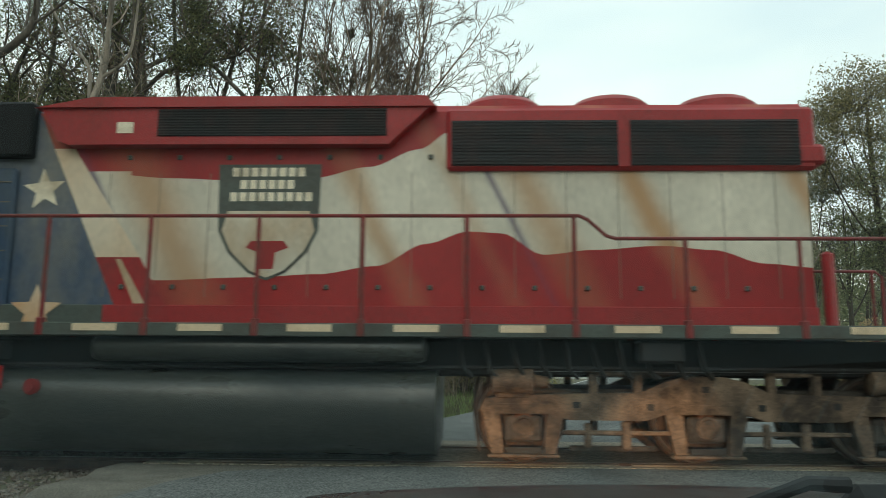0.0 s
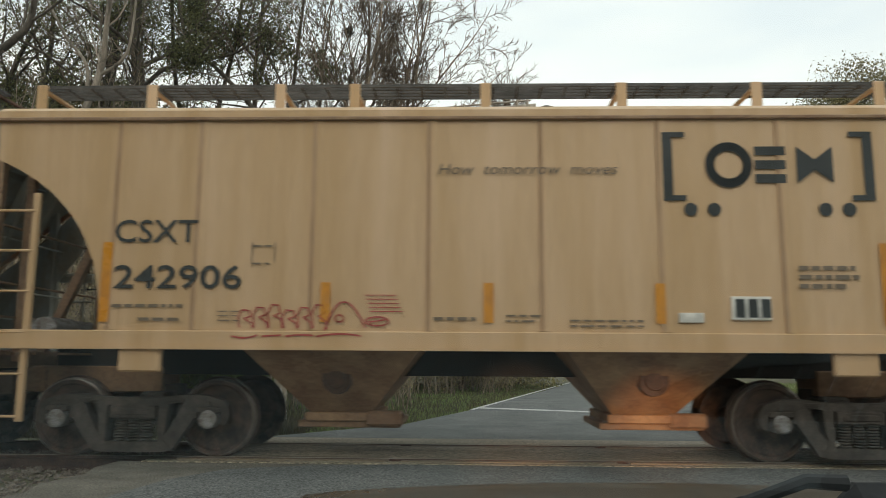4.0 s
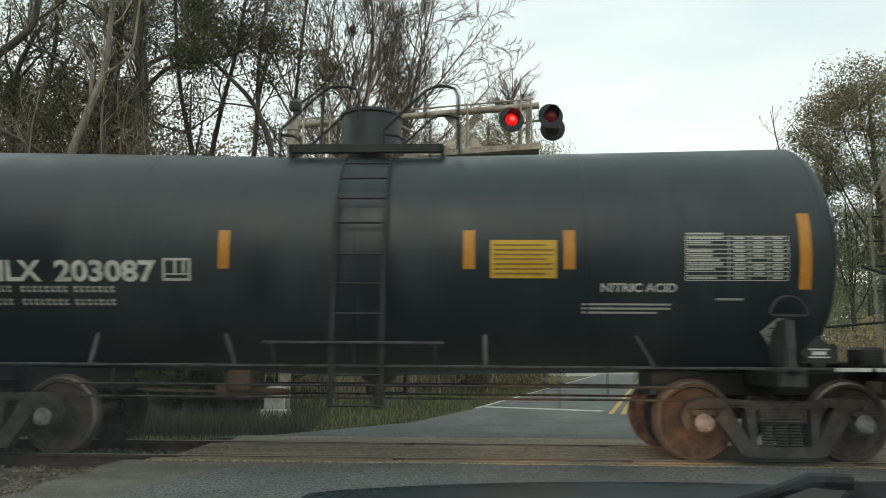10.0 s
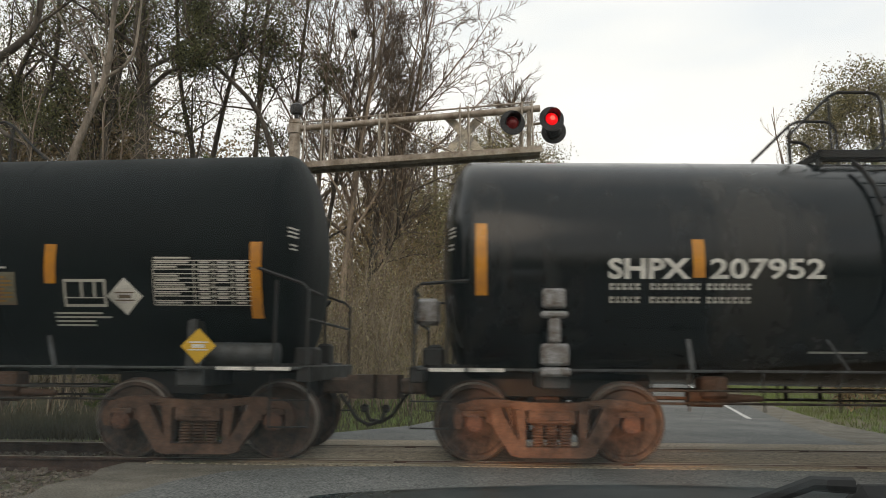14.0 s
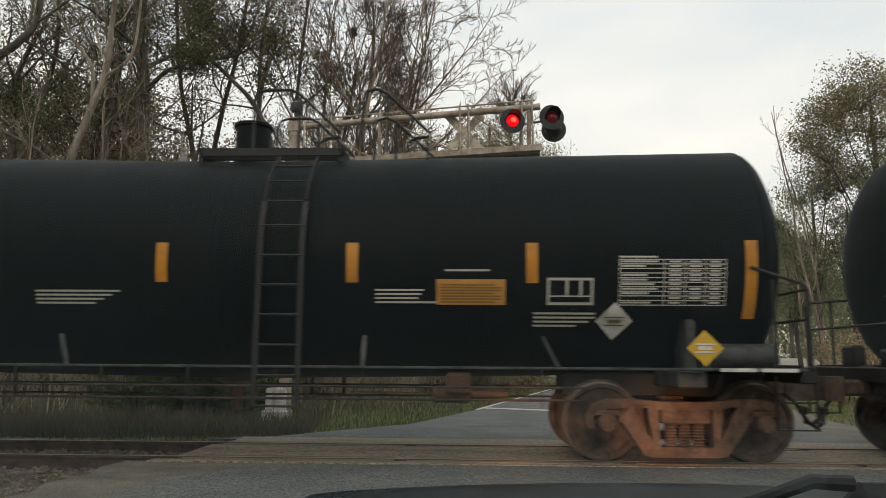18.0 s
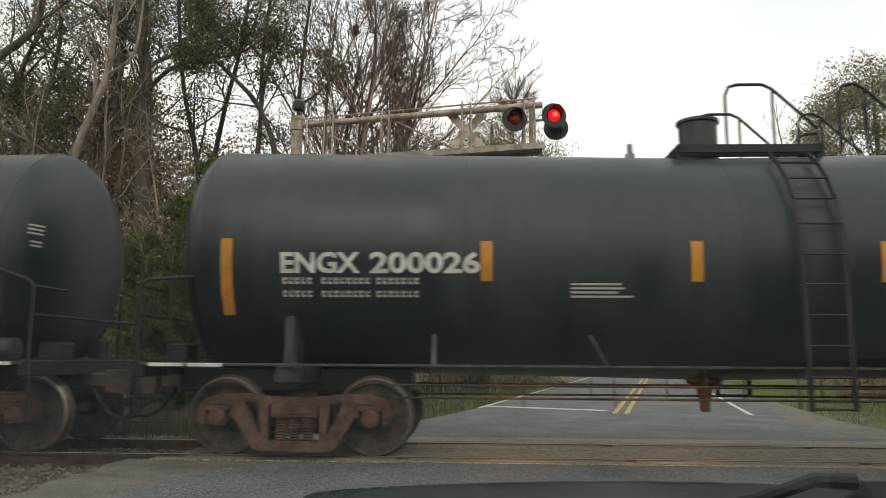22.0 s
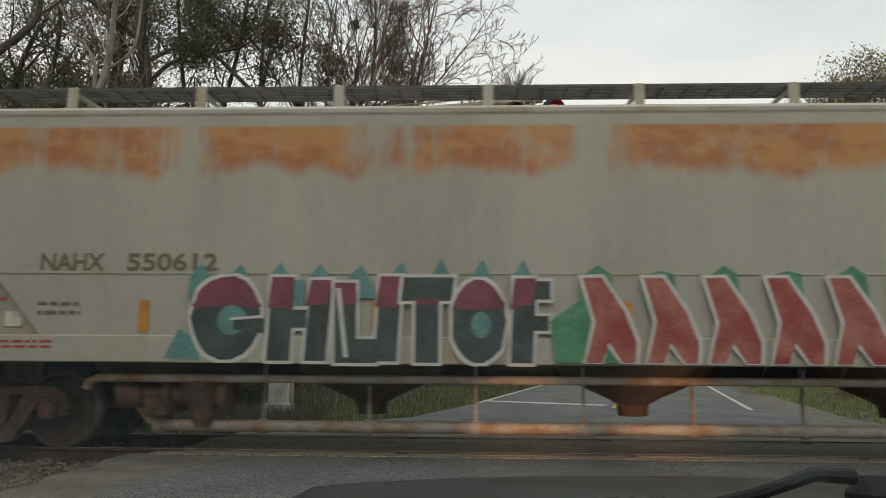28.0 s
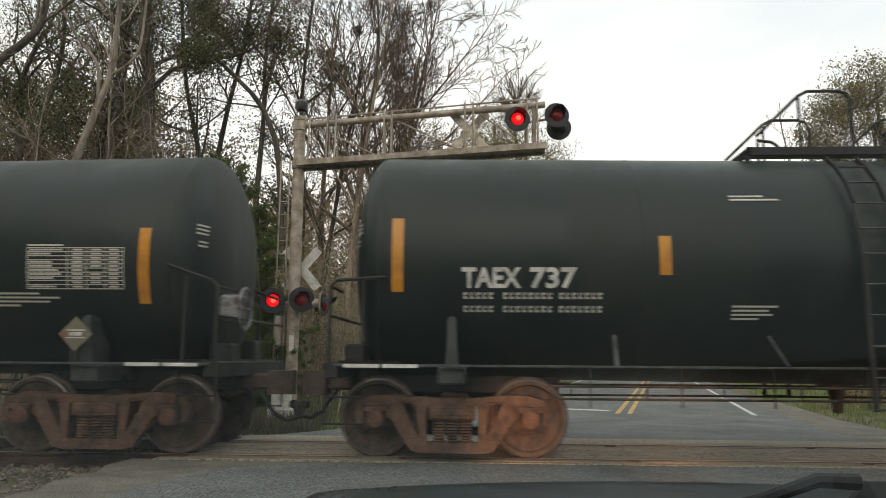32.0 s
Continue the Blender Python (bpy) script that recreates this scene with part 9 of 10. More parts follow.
def stem(x0, x1, z0, z1, slant=0.0):
    return [(x0, z0), (x1, z0), (x1 + slant, z1), (x0 + slant, z1)]


def painted(polys, grow=0.035):
    """Letter-like shapes: a white rim, black below and plum above."""
    for p in polys:
        cx_, cz_ = sum(q[0] for q in p) / len(p), sum(q[1] for q in p) / len(p)
        items.append(("spray_white", [(x + math.copysign(grow, x - cx_), z + math.copysign(grow, z - cz_)) for x, z in p]))
    for p in polys:
        items.append(("spray_black", p))
    for p in polys:
        top_ = [q for q in p if q[1] > 1.62]
        lo_ = [(x, 1.66 + rnd.uniform(-0.03, 0.03)) for x, z in p if z <= 1.62]
        if len(top_) > 1 and len(lo_) > 1:
            items.append(("spray_plum", lo_ + top_))


painted([blob(-144.92, 1.53, 0.40, 0.46)])
items += [("spray_plum", blob(-144.92, 1.60, 0.38, 0.37, 14, 8, 172)), ("spray_teal", blob(-144.86, 1.50, 0.17, 0.17, 12)), ("spray_black", [(-144.84, 1.50), (-144.50, 1.52), (-144.50, 1.36), (-144.84, 1.40)]), ("spray_white", [(-144.88, 1.53), (-144.50, 1.56), (-144.50, 1.53), (-144.88, 1.50)])]
painted([stem(-144.46, -144.20, 1.06, 1.98, 0.04), stem(-144.22, -144.02, 1.42, 1.62), stem(-144.04, -143.80, 1.06, 1.95, 0.06)])
items.append(("spray_teal", stem(-144.17, -144.06, 1.66, 1.95)))
painted([stem(-143.70, -143.46, 1.04, 1.92, -0.02), stem(-143.48, -143.24, 1.04, 1.30), stem(-143.26, -143.02, 1.06, 1.99, 0.05)])
items.append(("spray_white", stem(-143.60, -143.55, 1.10, 1.86, -0.10)))
painted([stem(-142.98, -142.42, 1.72, 1.98, 0.03), stem(-142.82, -142.56, 1.05, 1.74)])
painted([blob(-142.12, 1.50, 0.30, 0.45)])
items += [("spray_plum", blob(-142.12, 1.58, 0.29, 0.35, 14, 8, 172)), ("spray_teal", blob(-142.10, 1.46, 0.11, 0.15, 10))]
painted([stem(-141.78, -141.54, 1.05, 1.97, 0.05), stem(-141.56, -141.34, 1.74, 1.94), stem(-141.56, -141.36, 1.40, 1.56)])
items.append(("spray_green", [(-141.3, 1.06), (-141.35, 1.5), (-141.0, 1.75), (-140.6, 1.6), (-140.5, 1.06)]))
for k in range(8):
    x = -140.9 + 0.68 * k
    items.append(("spray_green", [(x - 0.12, 1.80), (x - 0.06, 2.02), (x + 0.08, 2.12 - 0.06 * (k % 2)), (x + 0.22, 2.02), (x + 0.26, 1.55), (x, 1.4)]))
for k in range(8):
    x = -141.0 + 0.66 * k
    items.append(("spray_white", [(x, 1.05), (x + 0.10, 1.50), (x - 0.04, 2.01), (x + 0.24, 2.02), (x + 0.50, 1.62), (x + 0.62, 1.30), (x + 0.60, 1.05), (x + 0.40, 1.05), (x + 0.26, 1.24), (x + 0.22, 1.05)]))
    items.append(("spray_red", [(x + 0.03, 1.06), (x + 0.14, 1.50), (x + 0.01, 1.98), (x + 0.22, 1.98), (x + 0.46, 1.60), (x + 0.58, 1.28), (x + 0.56, 1.06), (x + 0.42, 1.06), (x + 0.28, 1.28), (x + 0.20, 1.06)]))
items += [("spray_green", [(-136.55, 1.62), (-136.2, 1.75), (-135.75, 1.72), (-135.72, 1.52), (-135.45, 1.42), (-135.60, 1.28), (-135.60, 1.06), (-136.3, 1.06), (-135.9, 1.3)]),
          ("spray_green", [(-136.2, 1.88), (-136.05, 2.0), (-135.86, 1.96), (-135.9, 1.86)]),
          ("spray_white", [(-137.0, 1.06), (-136.95, 1.98), (-136.70, 1.99), (-136.30, 1.58), (-135.60, 1.38), (-136.1, 1.15), (-136.3, 1.06)]),
          ("spray_red", [(-136.95, 1.08), (-136.90, 1.95), (-136.72, 1.95), (-136.34, 1.55), (-135.72, 1.37), (-136.15, 1.18), (-136.4, 1.08)]),
          ("spray_green", [(-136.6, 1.35), (-136.58, 1.62), (-136.3, 1.36)])]
spray(car, items)
b = Build()
for k in range(9):
    x = g(-134.1) + 0.085 * k
    strokes(b, [(x, 1.80 + rnd.uniform(-0.08, 0.08)), (x + rnd.uniform(-0.02, 0.1), 1.96 + rnd.uniform(-0.06, 0.02)), (x + 0.10, 1.74 + rnd.uniform(-0.04, 0.1))], 0.014, -1.560)
for k in range(7):
    x = g(-131.95) + 0.07 * k - 0.25
    strokes(b, [(x - 0.1, 1.28 + rnd.uniform(-0.06, 0.06)), (x + rnd.uniform(0, 0.1), 1.42 + rnd.uniform(-0.08, 0.03)), (x + 0.12, 1.20 + rnd.uniform(-0.04, 0.1))], 0.016, -1.592)
part("graffiti", b, M["spray_violet"], car, "thin violet scrawl")
b = Build()
for k in range(8):
    x = g(-132.62) + 0.075 * k
    strokes(b, [(x, 1.62 + 0.04 * k + rnd.uniform(-0.06, 0.06)), (x + 0.06, 1.80 + 0.045 * k + rnd.uniform(-0.04, 0.06)), (x + 0.10, 1.66 + 0.045 * k)], 0.045, -1.420)
part("graffiti", b, M["spray_black"], car, "black scrawl along the slope")
b = Build()
for k, pts in enumerate(([(0.16, 0.16), (0.08, 0.20), (0.0, 0.12), (0.04, 0.02), (0.15, 0.03)], [(0.22, 0.18), (0.21, 0.05), (0.28, 0.01), (0.35, 0.06), (0.36, 0.20)], [(0.44, 0.0), (0.43, 0.28), (0.55, 0.26), (0.56, 0.17), (0.45, 0.14), (0.60, 0.10), (0.58, 0.01), (0.44, 0.0)],
                         [(0.66, 0.10), (0.78, 0.13), (0.76, 0.20), (0.67, 0.18), (0.65, 0.08), (0.72, 0.03), (0.80, 0.06)], [(0.87, 0.03), (0.88, 0.20), (0.90, 0.14), (0.97, 0.19), (1.10, 0.20)], [(0.40, 0.31), (0.62, 0.33)])):
    strokes(b, [(g(-148.66) + x, 1.48 + 0.06 * x + z) for x, z in pts], 0.034, -1.418)
for k in range(7):
    strokes(b, [(g(-133.05) + 0.085 * k, 1.24 + rnd.uniform(-0.05, 0.05)), (g(-133.0) + 0.085 * k, 1.36 + rnd.uniform(-0.06, 0.04))], 0.026, -1.592)
part("graffiti", b, M["pink_ink"], car, "pinkish red scrawl")

# ---- the locomotive ----
M["eng_blue"] = surface("eng_blue", (0.0130, 0.047, 0.118), 0.42, 0, 0.25, 1.1, 30, dirt=(0.066, 0.074, 0.072), dirt_amount=0.6, stretch=(1, 1, 0.6), bump=0.04)
M["star_paint"] = surface("star_paint", (0.76, 0.66, 0.50), 0.5, 0, 0.10, 1.7, 30, dirt=(0.58, 0.32, 0.15), dirt_amount=0.95)
M["eng_blue_light"] = surface("eng_blue_light", (0.085, 0.175, 0.30), 0.42, 0, 0.2, 1.5, 30, dirt=(0.05, 0.085, 0.13), dirt_amount=0.5, bump=0.04)
M["eng_red"] = surface("eng_red", (0.30, 0.007, 0.009), 0.5, 0, 0.2, 1.0, 30, dirt=(0.24, 0.014, 0.012), dirt_amount=0.35, stretch=(1, 1, 0.5), bump=0.04)
M["eng_white"] = surface("eng_white", (0.60, 0.54, 0.43), 0.55, 0, 0.12, 0.8, 30, dirt=(0.42, 0.27, 0.14), dirt_amount=0.55, stretch=(0.8, 0.8, 0.45), bump=0.04)
M["eng_navy"] = surface("eng_navy", (0.012, 0.022, 0.040), 0.5, 0, 0.2, 2, 30, dirt=(0.03, 0.035, 0.04), dirt_amount=0.5)
M["eng_grey"] = surface("eng_grey", (0.070, 0.082, 0.068), 0.6, 0, 0.2, 2, 30, dirt=(0.06, 0.055, 0.045), dirt_amount=0.5, bump=0.06)
M["eng_cream"] = surface("eng_cream", (0.78, 0.69, 0.53), 0.5, 0, 0.12, 2, 30, dirt=(0.50, 0.40, 0.27), dirt_amount=0.4)
M["edge_cream"] = surface("edge_cream", (0.68, 0.53, 0.36), 0.6, 0, 0.12, 2, 30, dirt=(0.50, 0.37, 0.24), dirt_amount=0.4)
M["eng_orange"] = surface("eng_orange", (0.60, 0.37, 0.20), 0.5, 0, 0.2, 2, 30, dirt=(0.36, 0.16, 0.06))
M["grille"] = surface("grille", (0.007, 0.006, 0.006), 0.55, 0.2, 0.3, 3, 60, dirt=(0.035, 0.02, 0.018), bump=0.1)
M["fuel_tank"] = surface("fuel_tank", (0.045, 0.048, 0.042), 0.36, 0, 0.3, 1.2, 30, dirt=(0.024, 0.029, 0.028), dirt_amount=0.6, stretch=(0.5, 1, 1.5), bump=0.06)
M["headlamp"] = glow("headlamp", (1.0, 0.50, 0.14), 6.0)
M["rail_red"] = surface("rail_red", (0.20, 0.012, 0.012), 0.5, 0, 0.2, 3, 30, dirt=(0.12, 0.03, 0.022), dirt_amount=0.6)
M["bar_peach"] = surface("bar_peach", (0.62, 0.42, 0.25), 0.55, 0, 0.12, 0.9, 30, dirt=(0.68, 0.58, 0.44), dirt_amount=0.8, stretch=(1, 1, 0.5))
M["intake_black"] = surface("intake_black", (0.0035, 0.0035, 0.004), 0.6, 0, 0.2, 2, 60, dirt=(0.010, 0.009, 0.009), dirt_amount=0.5, spec=0.2)
M["step_lamp"] = glow("step_lamp", (1.0, 0.60, 0.25), 5.0)

u = -3.40
g = lambda v: v - u
eng = rail_thing("locomotive", "red, white and blue diesel locomotive painted with stars", "locomotive", u)
ends(eng, g(-13.55), g(6.75))


def c_truck(x):
    """A three-axle cast truck."""
    b = Build()
    b.box(x - 2.3, x + 2.3, -0.9, 0.9, 0.62, 0.85, 0.03)
    t = part("truck", b, M["truck_dark"], eng, "three-axle cast truck, brown with dust")
    half_top = [(0.0, 1.0), (0.22, 1.0), (0.46, 0.94), (0.72, 0.82), (1.55, 0.80), (2.0, 0.79), (2.48, 0.75), (2.56, 0.60)]
    half_low = [(2.30, 0.60), (1.78, 0.60), (1.52, 0.51), (0.66, 0.51), (0.46, 0.58), (0.22, 0.68), (0.0, 0.69)]
    for y in (-1.08, 1.08):
        s = -1 if y < 0 else 1
        b = Build()
        ring = [(-a, z) for a, z in reversed(half_top[1:])] + half_top + half_low + [(-a, z) for a, z in reversed(half_low[:-1])]
        b.prism([(x + a, z) for a, z in ring], y - 0.07, y + 0.07)
        part("side_frame", b, M["truck_dust"], t)
        for dx in (-2.05, 0.0, 2.05):
            b = Build()
            for w in (-1, 1):
                b.prism([(x + dx + w * a, z) for a, z in ((0.47, 0.63), (0.28, 0.63), (0.24, 0.36), (0.23, 0.14), (0.36, 0.14), (0.42, 0.40))], *sorted((y - s * 0.02, y + s * 0.08)))
            b.prism([(x + dx + a, z) for a, z in ((-0.47, 0.63), (-0.30, 0.69), (0.30, 0.69), (0.47, 0.63), (0.30, 0.58), (-0.30, 0.58))], *sorted((y - s * 0.02, y + s * 0.09)))
            jb = part("pedestal", b, M["truck_dust"], t)
            b = Build()
            b.box(x + dx - 0.21, x + dx + 0.21, *sorted((y - s * 0.03, y + s * 0.05)), 0.26, 0.56, 0.03)
            part("journal_box", b, M["truck_dark"], jb)
            b = Build()
            b.lathe([(y + s * 0.10, 0.125), (y + s * 0.13, 0.125), (y + s * 0.135, 0.10), (y + s * 0.118, 0.085), (y + s * 0.118, 0.0)], 20, "y", (x + dx, 0, 0.44))
            part("bearing_cover", b, M["truck_dust"], jb)
            # a black bar on the casting gives the dark of its slot
            part("slot_shade", Build().box(x + dx - 0.20, x + dx + 0.20, *sorted((y + s * 0.09, y + s * 0.104)), 0.145, 0.215), M["frame_black"], jb)
            part("pedestal_tie", Build().box(x + dx - 0.40, x + dx + 0.40, *sorted((y + s * 0.0, y + s * 0.12)), 0.10, 0.135, 0.008), M["truck_dust"], jb)
        for dx in (-1.0, 1.0):
            b = Build()
            b.box(x + dx - 0.30, x + dx - 0.20, y - 0.06, y + 0.06, 0.78, 1.06, 0.015).box(x + dx + 0.20, x + dx + 0.30, y - 0.06, y + 0.06, 0.78, 1.06, 0.015).box(x + dx - 0.30, x + dx + 0.30, y - 0.06, y + 0.06, 1.0, 1.07, 0.015)
            part("brake_bracket", b, M["truck_dust"], t)
            part("brake_rod", Build().box(x + dx - 0.60, x + dx + 0.60, y - 0.03, y + 0.03, 0.345, 0.395, 0.01), M["truck_dust"], t)
            part("brake_lever", Build().box(x + dx + 0.06, x + dx + 0.16, y - 0.05, y + 0.05, 0.18, 0.50, 0.02).box(x + dx - 0.36, x + dx - 0.28, y - 0.04, y + 0.04, 0.20, 0.48, 0.02), M["truck_dust"], t)
            part("brake_beam", Build().box(x + dx - 0.50, x + dx + 0.48, y * 0.85 - 0.03, y * 0.85 + 0.03, 0.15, 0.21, 0.01), M["truck_dark"], t)
        for dx in (-2.12, 2.12):
            b = Build()
            b.lathe([(x + dx - 0.30, 0.07), (x + dx - 0.28, 0.14), (x + dx + 0.18, 0.15), (x + dx + 0.20, 0.08), (x + dx + 0.36, 0.05)], 16, "x", (0, y * 1.04, 0.94))
            b.box(x + dx - 0.24, x + dx + 0.16, y - 0.08, y + 0.08, 0.74, 0.88, 0.02)
            part("brake_cylinder", b, M["truck_dust"], t)
        # black squares set on the frame in place of the shade inside holes
        for dx, z in ((0.0, 0.86), (-0.62, 0.66), (0.62, 0.66), (-1.45, 0.68), (1.45, 0.68)):
            part("hole_shade", Build().box(x + dx - 0.04, x + dx + 0.04, *sorted((y + s * 0.066, y + s * 0.074)), z - 0.035, z + 0.035), M["frame_black"], t)
        part("air_line", Build().tube([(x - 2.4, y * 1.06, 1.06), (x + 2.4, y * 1.06, 1.06)], 0.012, 6), M["hub"], t)
        for dx in (-2.62, 2.62):
            part("sand_pipe", Build().tube([(x + dx * 0.96, y * 1.02, 0.98), (x + dx * 0.99, y * 1.02, 0.55), (x + dx * 0.97, y * 0.86, 0.14)], 0.022, 6), M["truck_dark"], t)
    for dx in (-2.05, 0.0, 2.05):
        w = part("wheelset", WHEEL_40, None, t, at=(x + dx, 0, 0.508))
        WHEELS.append((w, (x + dx, 0, 0.508), 0.508))


c_truck(g(-9.42))
c_truck(g(2.68))
# frame, walkway and tanks
part("frame", Build().box(g(-12.0), g(5.4), -0.75, 0.75, 0.98, 1.42, 0.03).box(g(-12.55), g(-11.9), -1.0, 1.0, 0.7, 1.3, 0.03).box(g(5.3), g(6.2), -1.0, 1.0, 0.7, 1.3, 0.03), M["frame_black"], eng)
b = Build()
for y in (-1.5, 1.5):
    b.box(g(-11.9), g(5.6), y - 0.03, y + 0.03, 1.42, 1.57, 0.01)
b.box(g(-12.6), g(6.2), -1.48, 1.48, 1.50, 1.56)
part("walkway", b, M["eng_grey"], eng, "grey walkway with cream edge marks")
for xu in (-11.3, -9.75, -7.85, -6.42, -5.42, -4.19, -2.99, -1.76, -0.57, 0.60, 1.86, 3.12, 4.4):
    part("edge_mark", Build().box(g(xu) - 0.25, g(xu) + 0.25, -1.536, -1.53, 1.475, 1.555), M["edge_cream"], eng)
b = Build()
sec = [(-1.10, 1.05), (-1.36, 0.98), (-1.48, 0.80), (-1.46, 0.45), (-1.25, 0.16), (-0.9, 0.08), (0.9, 0.08), (1.25, 0.16), (1.46, 0.45), (1.48, 0.80), (1.36, 0.98), (1.10, 1.05)]
b.prism(sec, g(-6.30), g(-0.35), "x")
ft = part("fuel_tank", b, M["fuel_tank"], eng, "dark grimy fuel tank", smooth=60)
part("filler_cap", Build().lathe([(-1.50, 0.09), (-1.46, 0.09)], 16, "y", (g(-4.87), 0, 0.85)).lathe([(-1.53, 0.055), (-1.49, 0.055)], 14, "y", (g(-4.87), 0, 0.85)), M["rail_red"], ft)
part("fuel_sight", Build().box(g(-5.30), g(-5.22), -1.50, -1.46, 0.82, 1.08, 0.01), M["eng_red"], ft)
for y in (-1.28, 1.28):
    part("air_reservoir", Build().lathe([(g(-4.30), 0.05), (g(-4.27), 0.13), (g(-4.20), 0.155), (g(-0.55), 0.155), (g(-0.48), 0.13), (g(-0.45), 0.05)], 20, "x", (0, y, 1.29)), M["fuel_tank"], eng, smooth=60)
b = Build()
for k in range(14):
    x = g(-6.9) + 0.12 * k if k < 4 else g(-0.1) + 0.30 * (k - 4)
    b.tube([(x, -1.2, 1.40), (x + 0.05, -1.25, 1.15 - 0.05 * (k % 3)), (x + 0.15, -1.22, 0.98)], 0.03, 6)
b.tube([(g(-12), -1.15, 1.10), (g(5), -1.15, 1.08)], 0.03, 6)
b.box(g(1.9), g(2.4), -1.4, -1.1, 1.15, 1.40, 0.03).box(g(-9.7), g(-9.3), -1.4, -1.1, 1.12, 1.38, 0.03).box(g(-5.65), g(-5.3), -1.45, -1.2, 1.15, 1.36, 0.02)
part("underframe_piping", b, M["frame_black"], eng)

HOOD_RUNS = (((0.42, 0.235, 0.105), ((-5.02, 0.35, 0.75), (-4.05, 0.65, 0.75), (-1.45, 0.30, 0.75), (-0.25, 0.22, 0.45), (0.62, 0.42, 0.7), (1.92, 0.32, 0.95), (3.88, 0.30, 0.85)), 0.125), ((0.075, 0.045, 0.105), ((-4.66, 0.09, 0.9), (0.22, 0.07, 0.8)), 0.0))
CAB_RUNS = (((0.15, 0.090, 0.050), ((-9.86, 0.20, 0.8), (-8.55, 0.22, 0.45), (-7.30, 0.25, 0.5), (-6.55, 0.20, 0.4)), 0.125),)


def streaked(name, base, amount, origin=-5.6, run_sets=HOOD_RUNS, tint=None):
    """Paint with soft tan rust runs that trail down and back, and two thin violet drips."""
    mat = surface(name, base, 0.5, 0, 0.12, 0.9, 30, dirt=tint or tuple(c * 0.78 for c in base), dirt_amount=0.6, stretch=(0.8, 0.8, 0.45), bump=0.04)
    n, l = mat.node_tree.nodes, mat.node_tree.links
    bs = n["Principled BSDF"]
    prev = bs.inputs["Base Color"].links[0].from_socket
    tc = n.new("ShaderNodeTexCoord")
    sep = n.new("ShaderNodeSeparateXYZ")
    l.new(tc.outputs["Object"], sep.inputs["Vector"])
    s = n.new("ShaderNodeMath")
    s.operation = "MULTIPLY_ADD"
    l.new(sep.outputs["Z"], s.inputs[0])
    s.inputs[1].default_value = 0.50
    l.new(sep.outputs["X"], s.inputs[2])
    wob = n.new("ShaderNodeTexNoise")
    wob.inputs["Scale"].default_value = 1.3
    wob.inputs["Detail"].default_value = 5
    l.new(tc.outputs["Object"], wob.inputs["Vector"])
    s2 = n.new("ShaderNodeMath")
    s2.operation = "MULTIPLY_ADD"
    l.new(wob.outputs["Fac"], s2.inputs[0])
    s2.inputs[1].default_value = 0.25
    l.new(s.outputs["Value"], s2.inputs[2])
    for tone, runs, wobble in run_sets:
        mr = n.new("ShaderNodeMapRange")
        # the runs are placed where they start, at 3.45 m
        lo = origin + 3.4 + 3.45 * 0.5 + wobble
        mr.inputs["From Min"].default_value, mr.inputs["From Max"].default_value = lo, lo + 10.2
        l.new((s2 if wobble else s).outputs["Value"], mr.inputs["Value"])
        ramp = n.new("ShaderNodeValToRGB")
        ramp.color_ramp.interpolation = "EASE"
        el = ramp.color_ramp.elements
        el[0].position, el[0].color = 0.0, (0, 0, 0, 1)
        el[1].position, el[1].color = 1.0, (0, 0, 0, 1)
        last = 0.0
        for c, w, v in runs:
            for q, val in ((c - w, 0.0), (c, v), (c + w, 0.0)):
                pos = max(last + 0.001, (q - origin) / 10.2)
                last = pos
                e = el.new(pos)
                e.color = (val, val, val, 1)
        l.new(mr.outputs["Result"], ramp.inputs["Fac"])
        k = n.new("ShaderNodeMath")
        k.operation = "MULTIPLY"
        l.new(ramp.outputs["Color"], k.inputs[0])
        k.inputs[1].default_value = amount
        mx = n.new("ShaderNodeMix")
        mx.data_type = "RGBA"
        l.new(k.outputs["Value"], mx.inputs["Factor"])
        l.new(prev, mx.inputs["A"])
        mx.inputs["B"].default_value = rgba(tone)
        prev = mx.outputs["Result"]
    l.new(prev, bs.inputs["Base Color"])
    return mat


# the long hood: its sides are cut along the painted waves
def wave_red_top(x):
    """Lower edge of the upper red band."""
    pts = [(-5.6, 3.50), (-4.6, 3.43), (-3.6, 3.36), (-2.8, 3.33), (-1.9, 3.36), (-1.2, 3.50), (-0.6, 3.72), (-0.2, 3.95), (0.0, 4.02)]
    return curve(pts, x)


def wave_red_low(x):
    """Upper edge of the lower red band."""
    pts = [(-5.6, 2.10), (-3.8, 2.10), (-2.6, 2.14), (-1.8, 2.18), (-1.1, 2.28), (-0.5, 2.55), (0.0, 2.70), (0.4, 2.68), (0.9, 2.42), (1.5, 2.48), (2.3, 2.53), (2.9, 2.48), (3.5, 2.32), (4.1, 2.27)]
    return curve(pts, x)


def curve(pts, x):
    for (xa, za), (xb, zb) in zip(pts, pts[1:]):
        if x <= xb:
            f = max(0.0, min(1.0, (x - xa) / (xb - xa)))
            f = f * f * (3 - 2 * f)
            return za + (zb - za) * f
    return pts[-1][1]


HOOD_Y = 0.98
M["cab_blue"] = streaked("cab_blue", (0.0130, 0.047, 0.118), 0.9, -11.0, CAB_RUNS, (0.066, 0.074, 0.072))
M["hood_blue"] = streaked("hood_blue", (0.020, 0.055, 0.125), 0.8, -11.0, CAB_RUNS, (0.19, 0.18, 0.155))
M["cab_teal"] = streaked("cab_teal", (0.050, 0.074, 0.076), 0.9, -11.0, CAB_RUNS, (0.115, 0.098, 0.070))
b = Build()
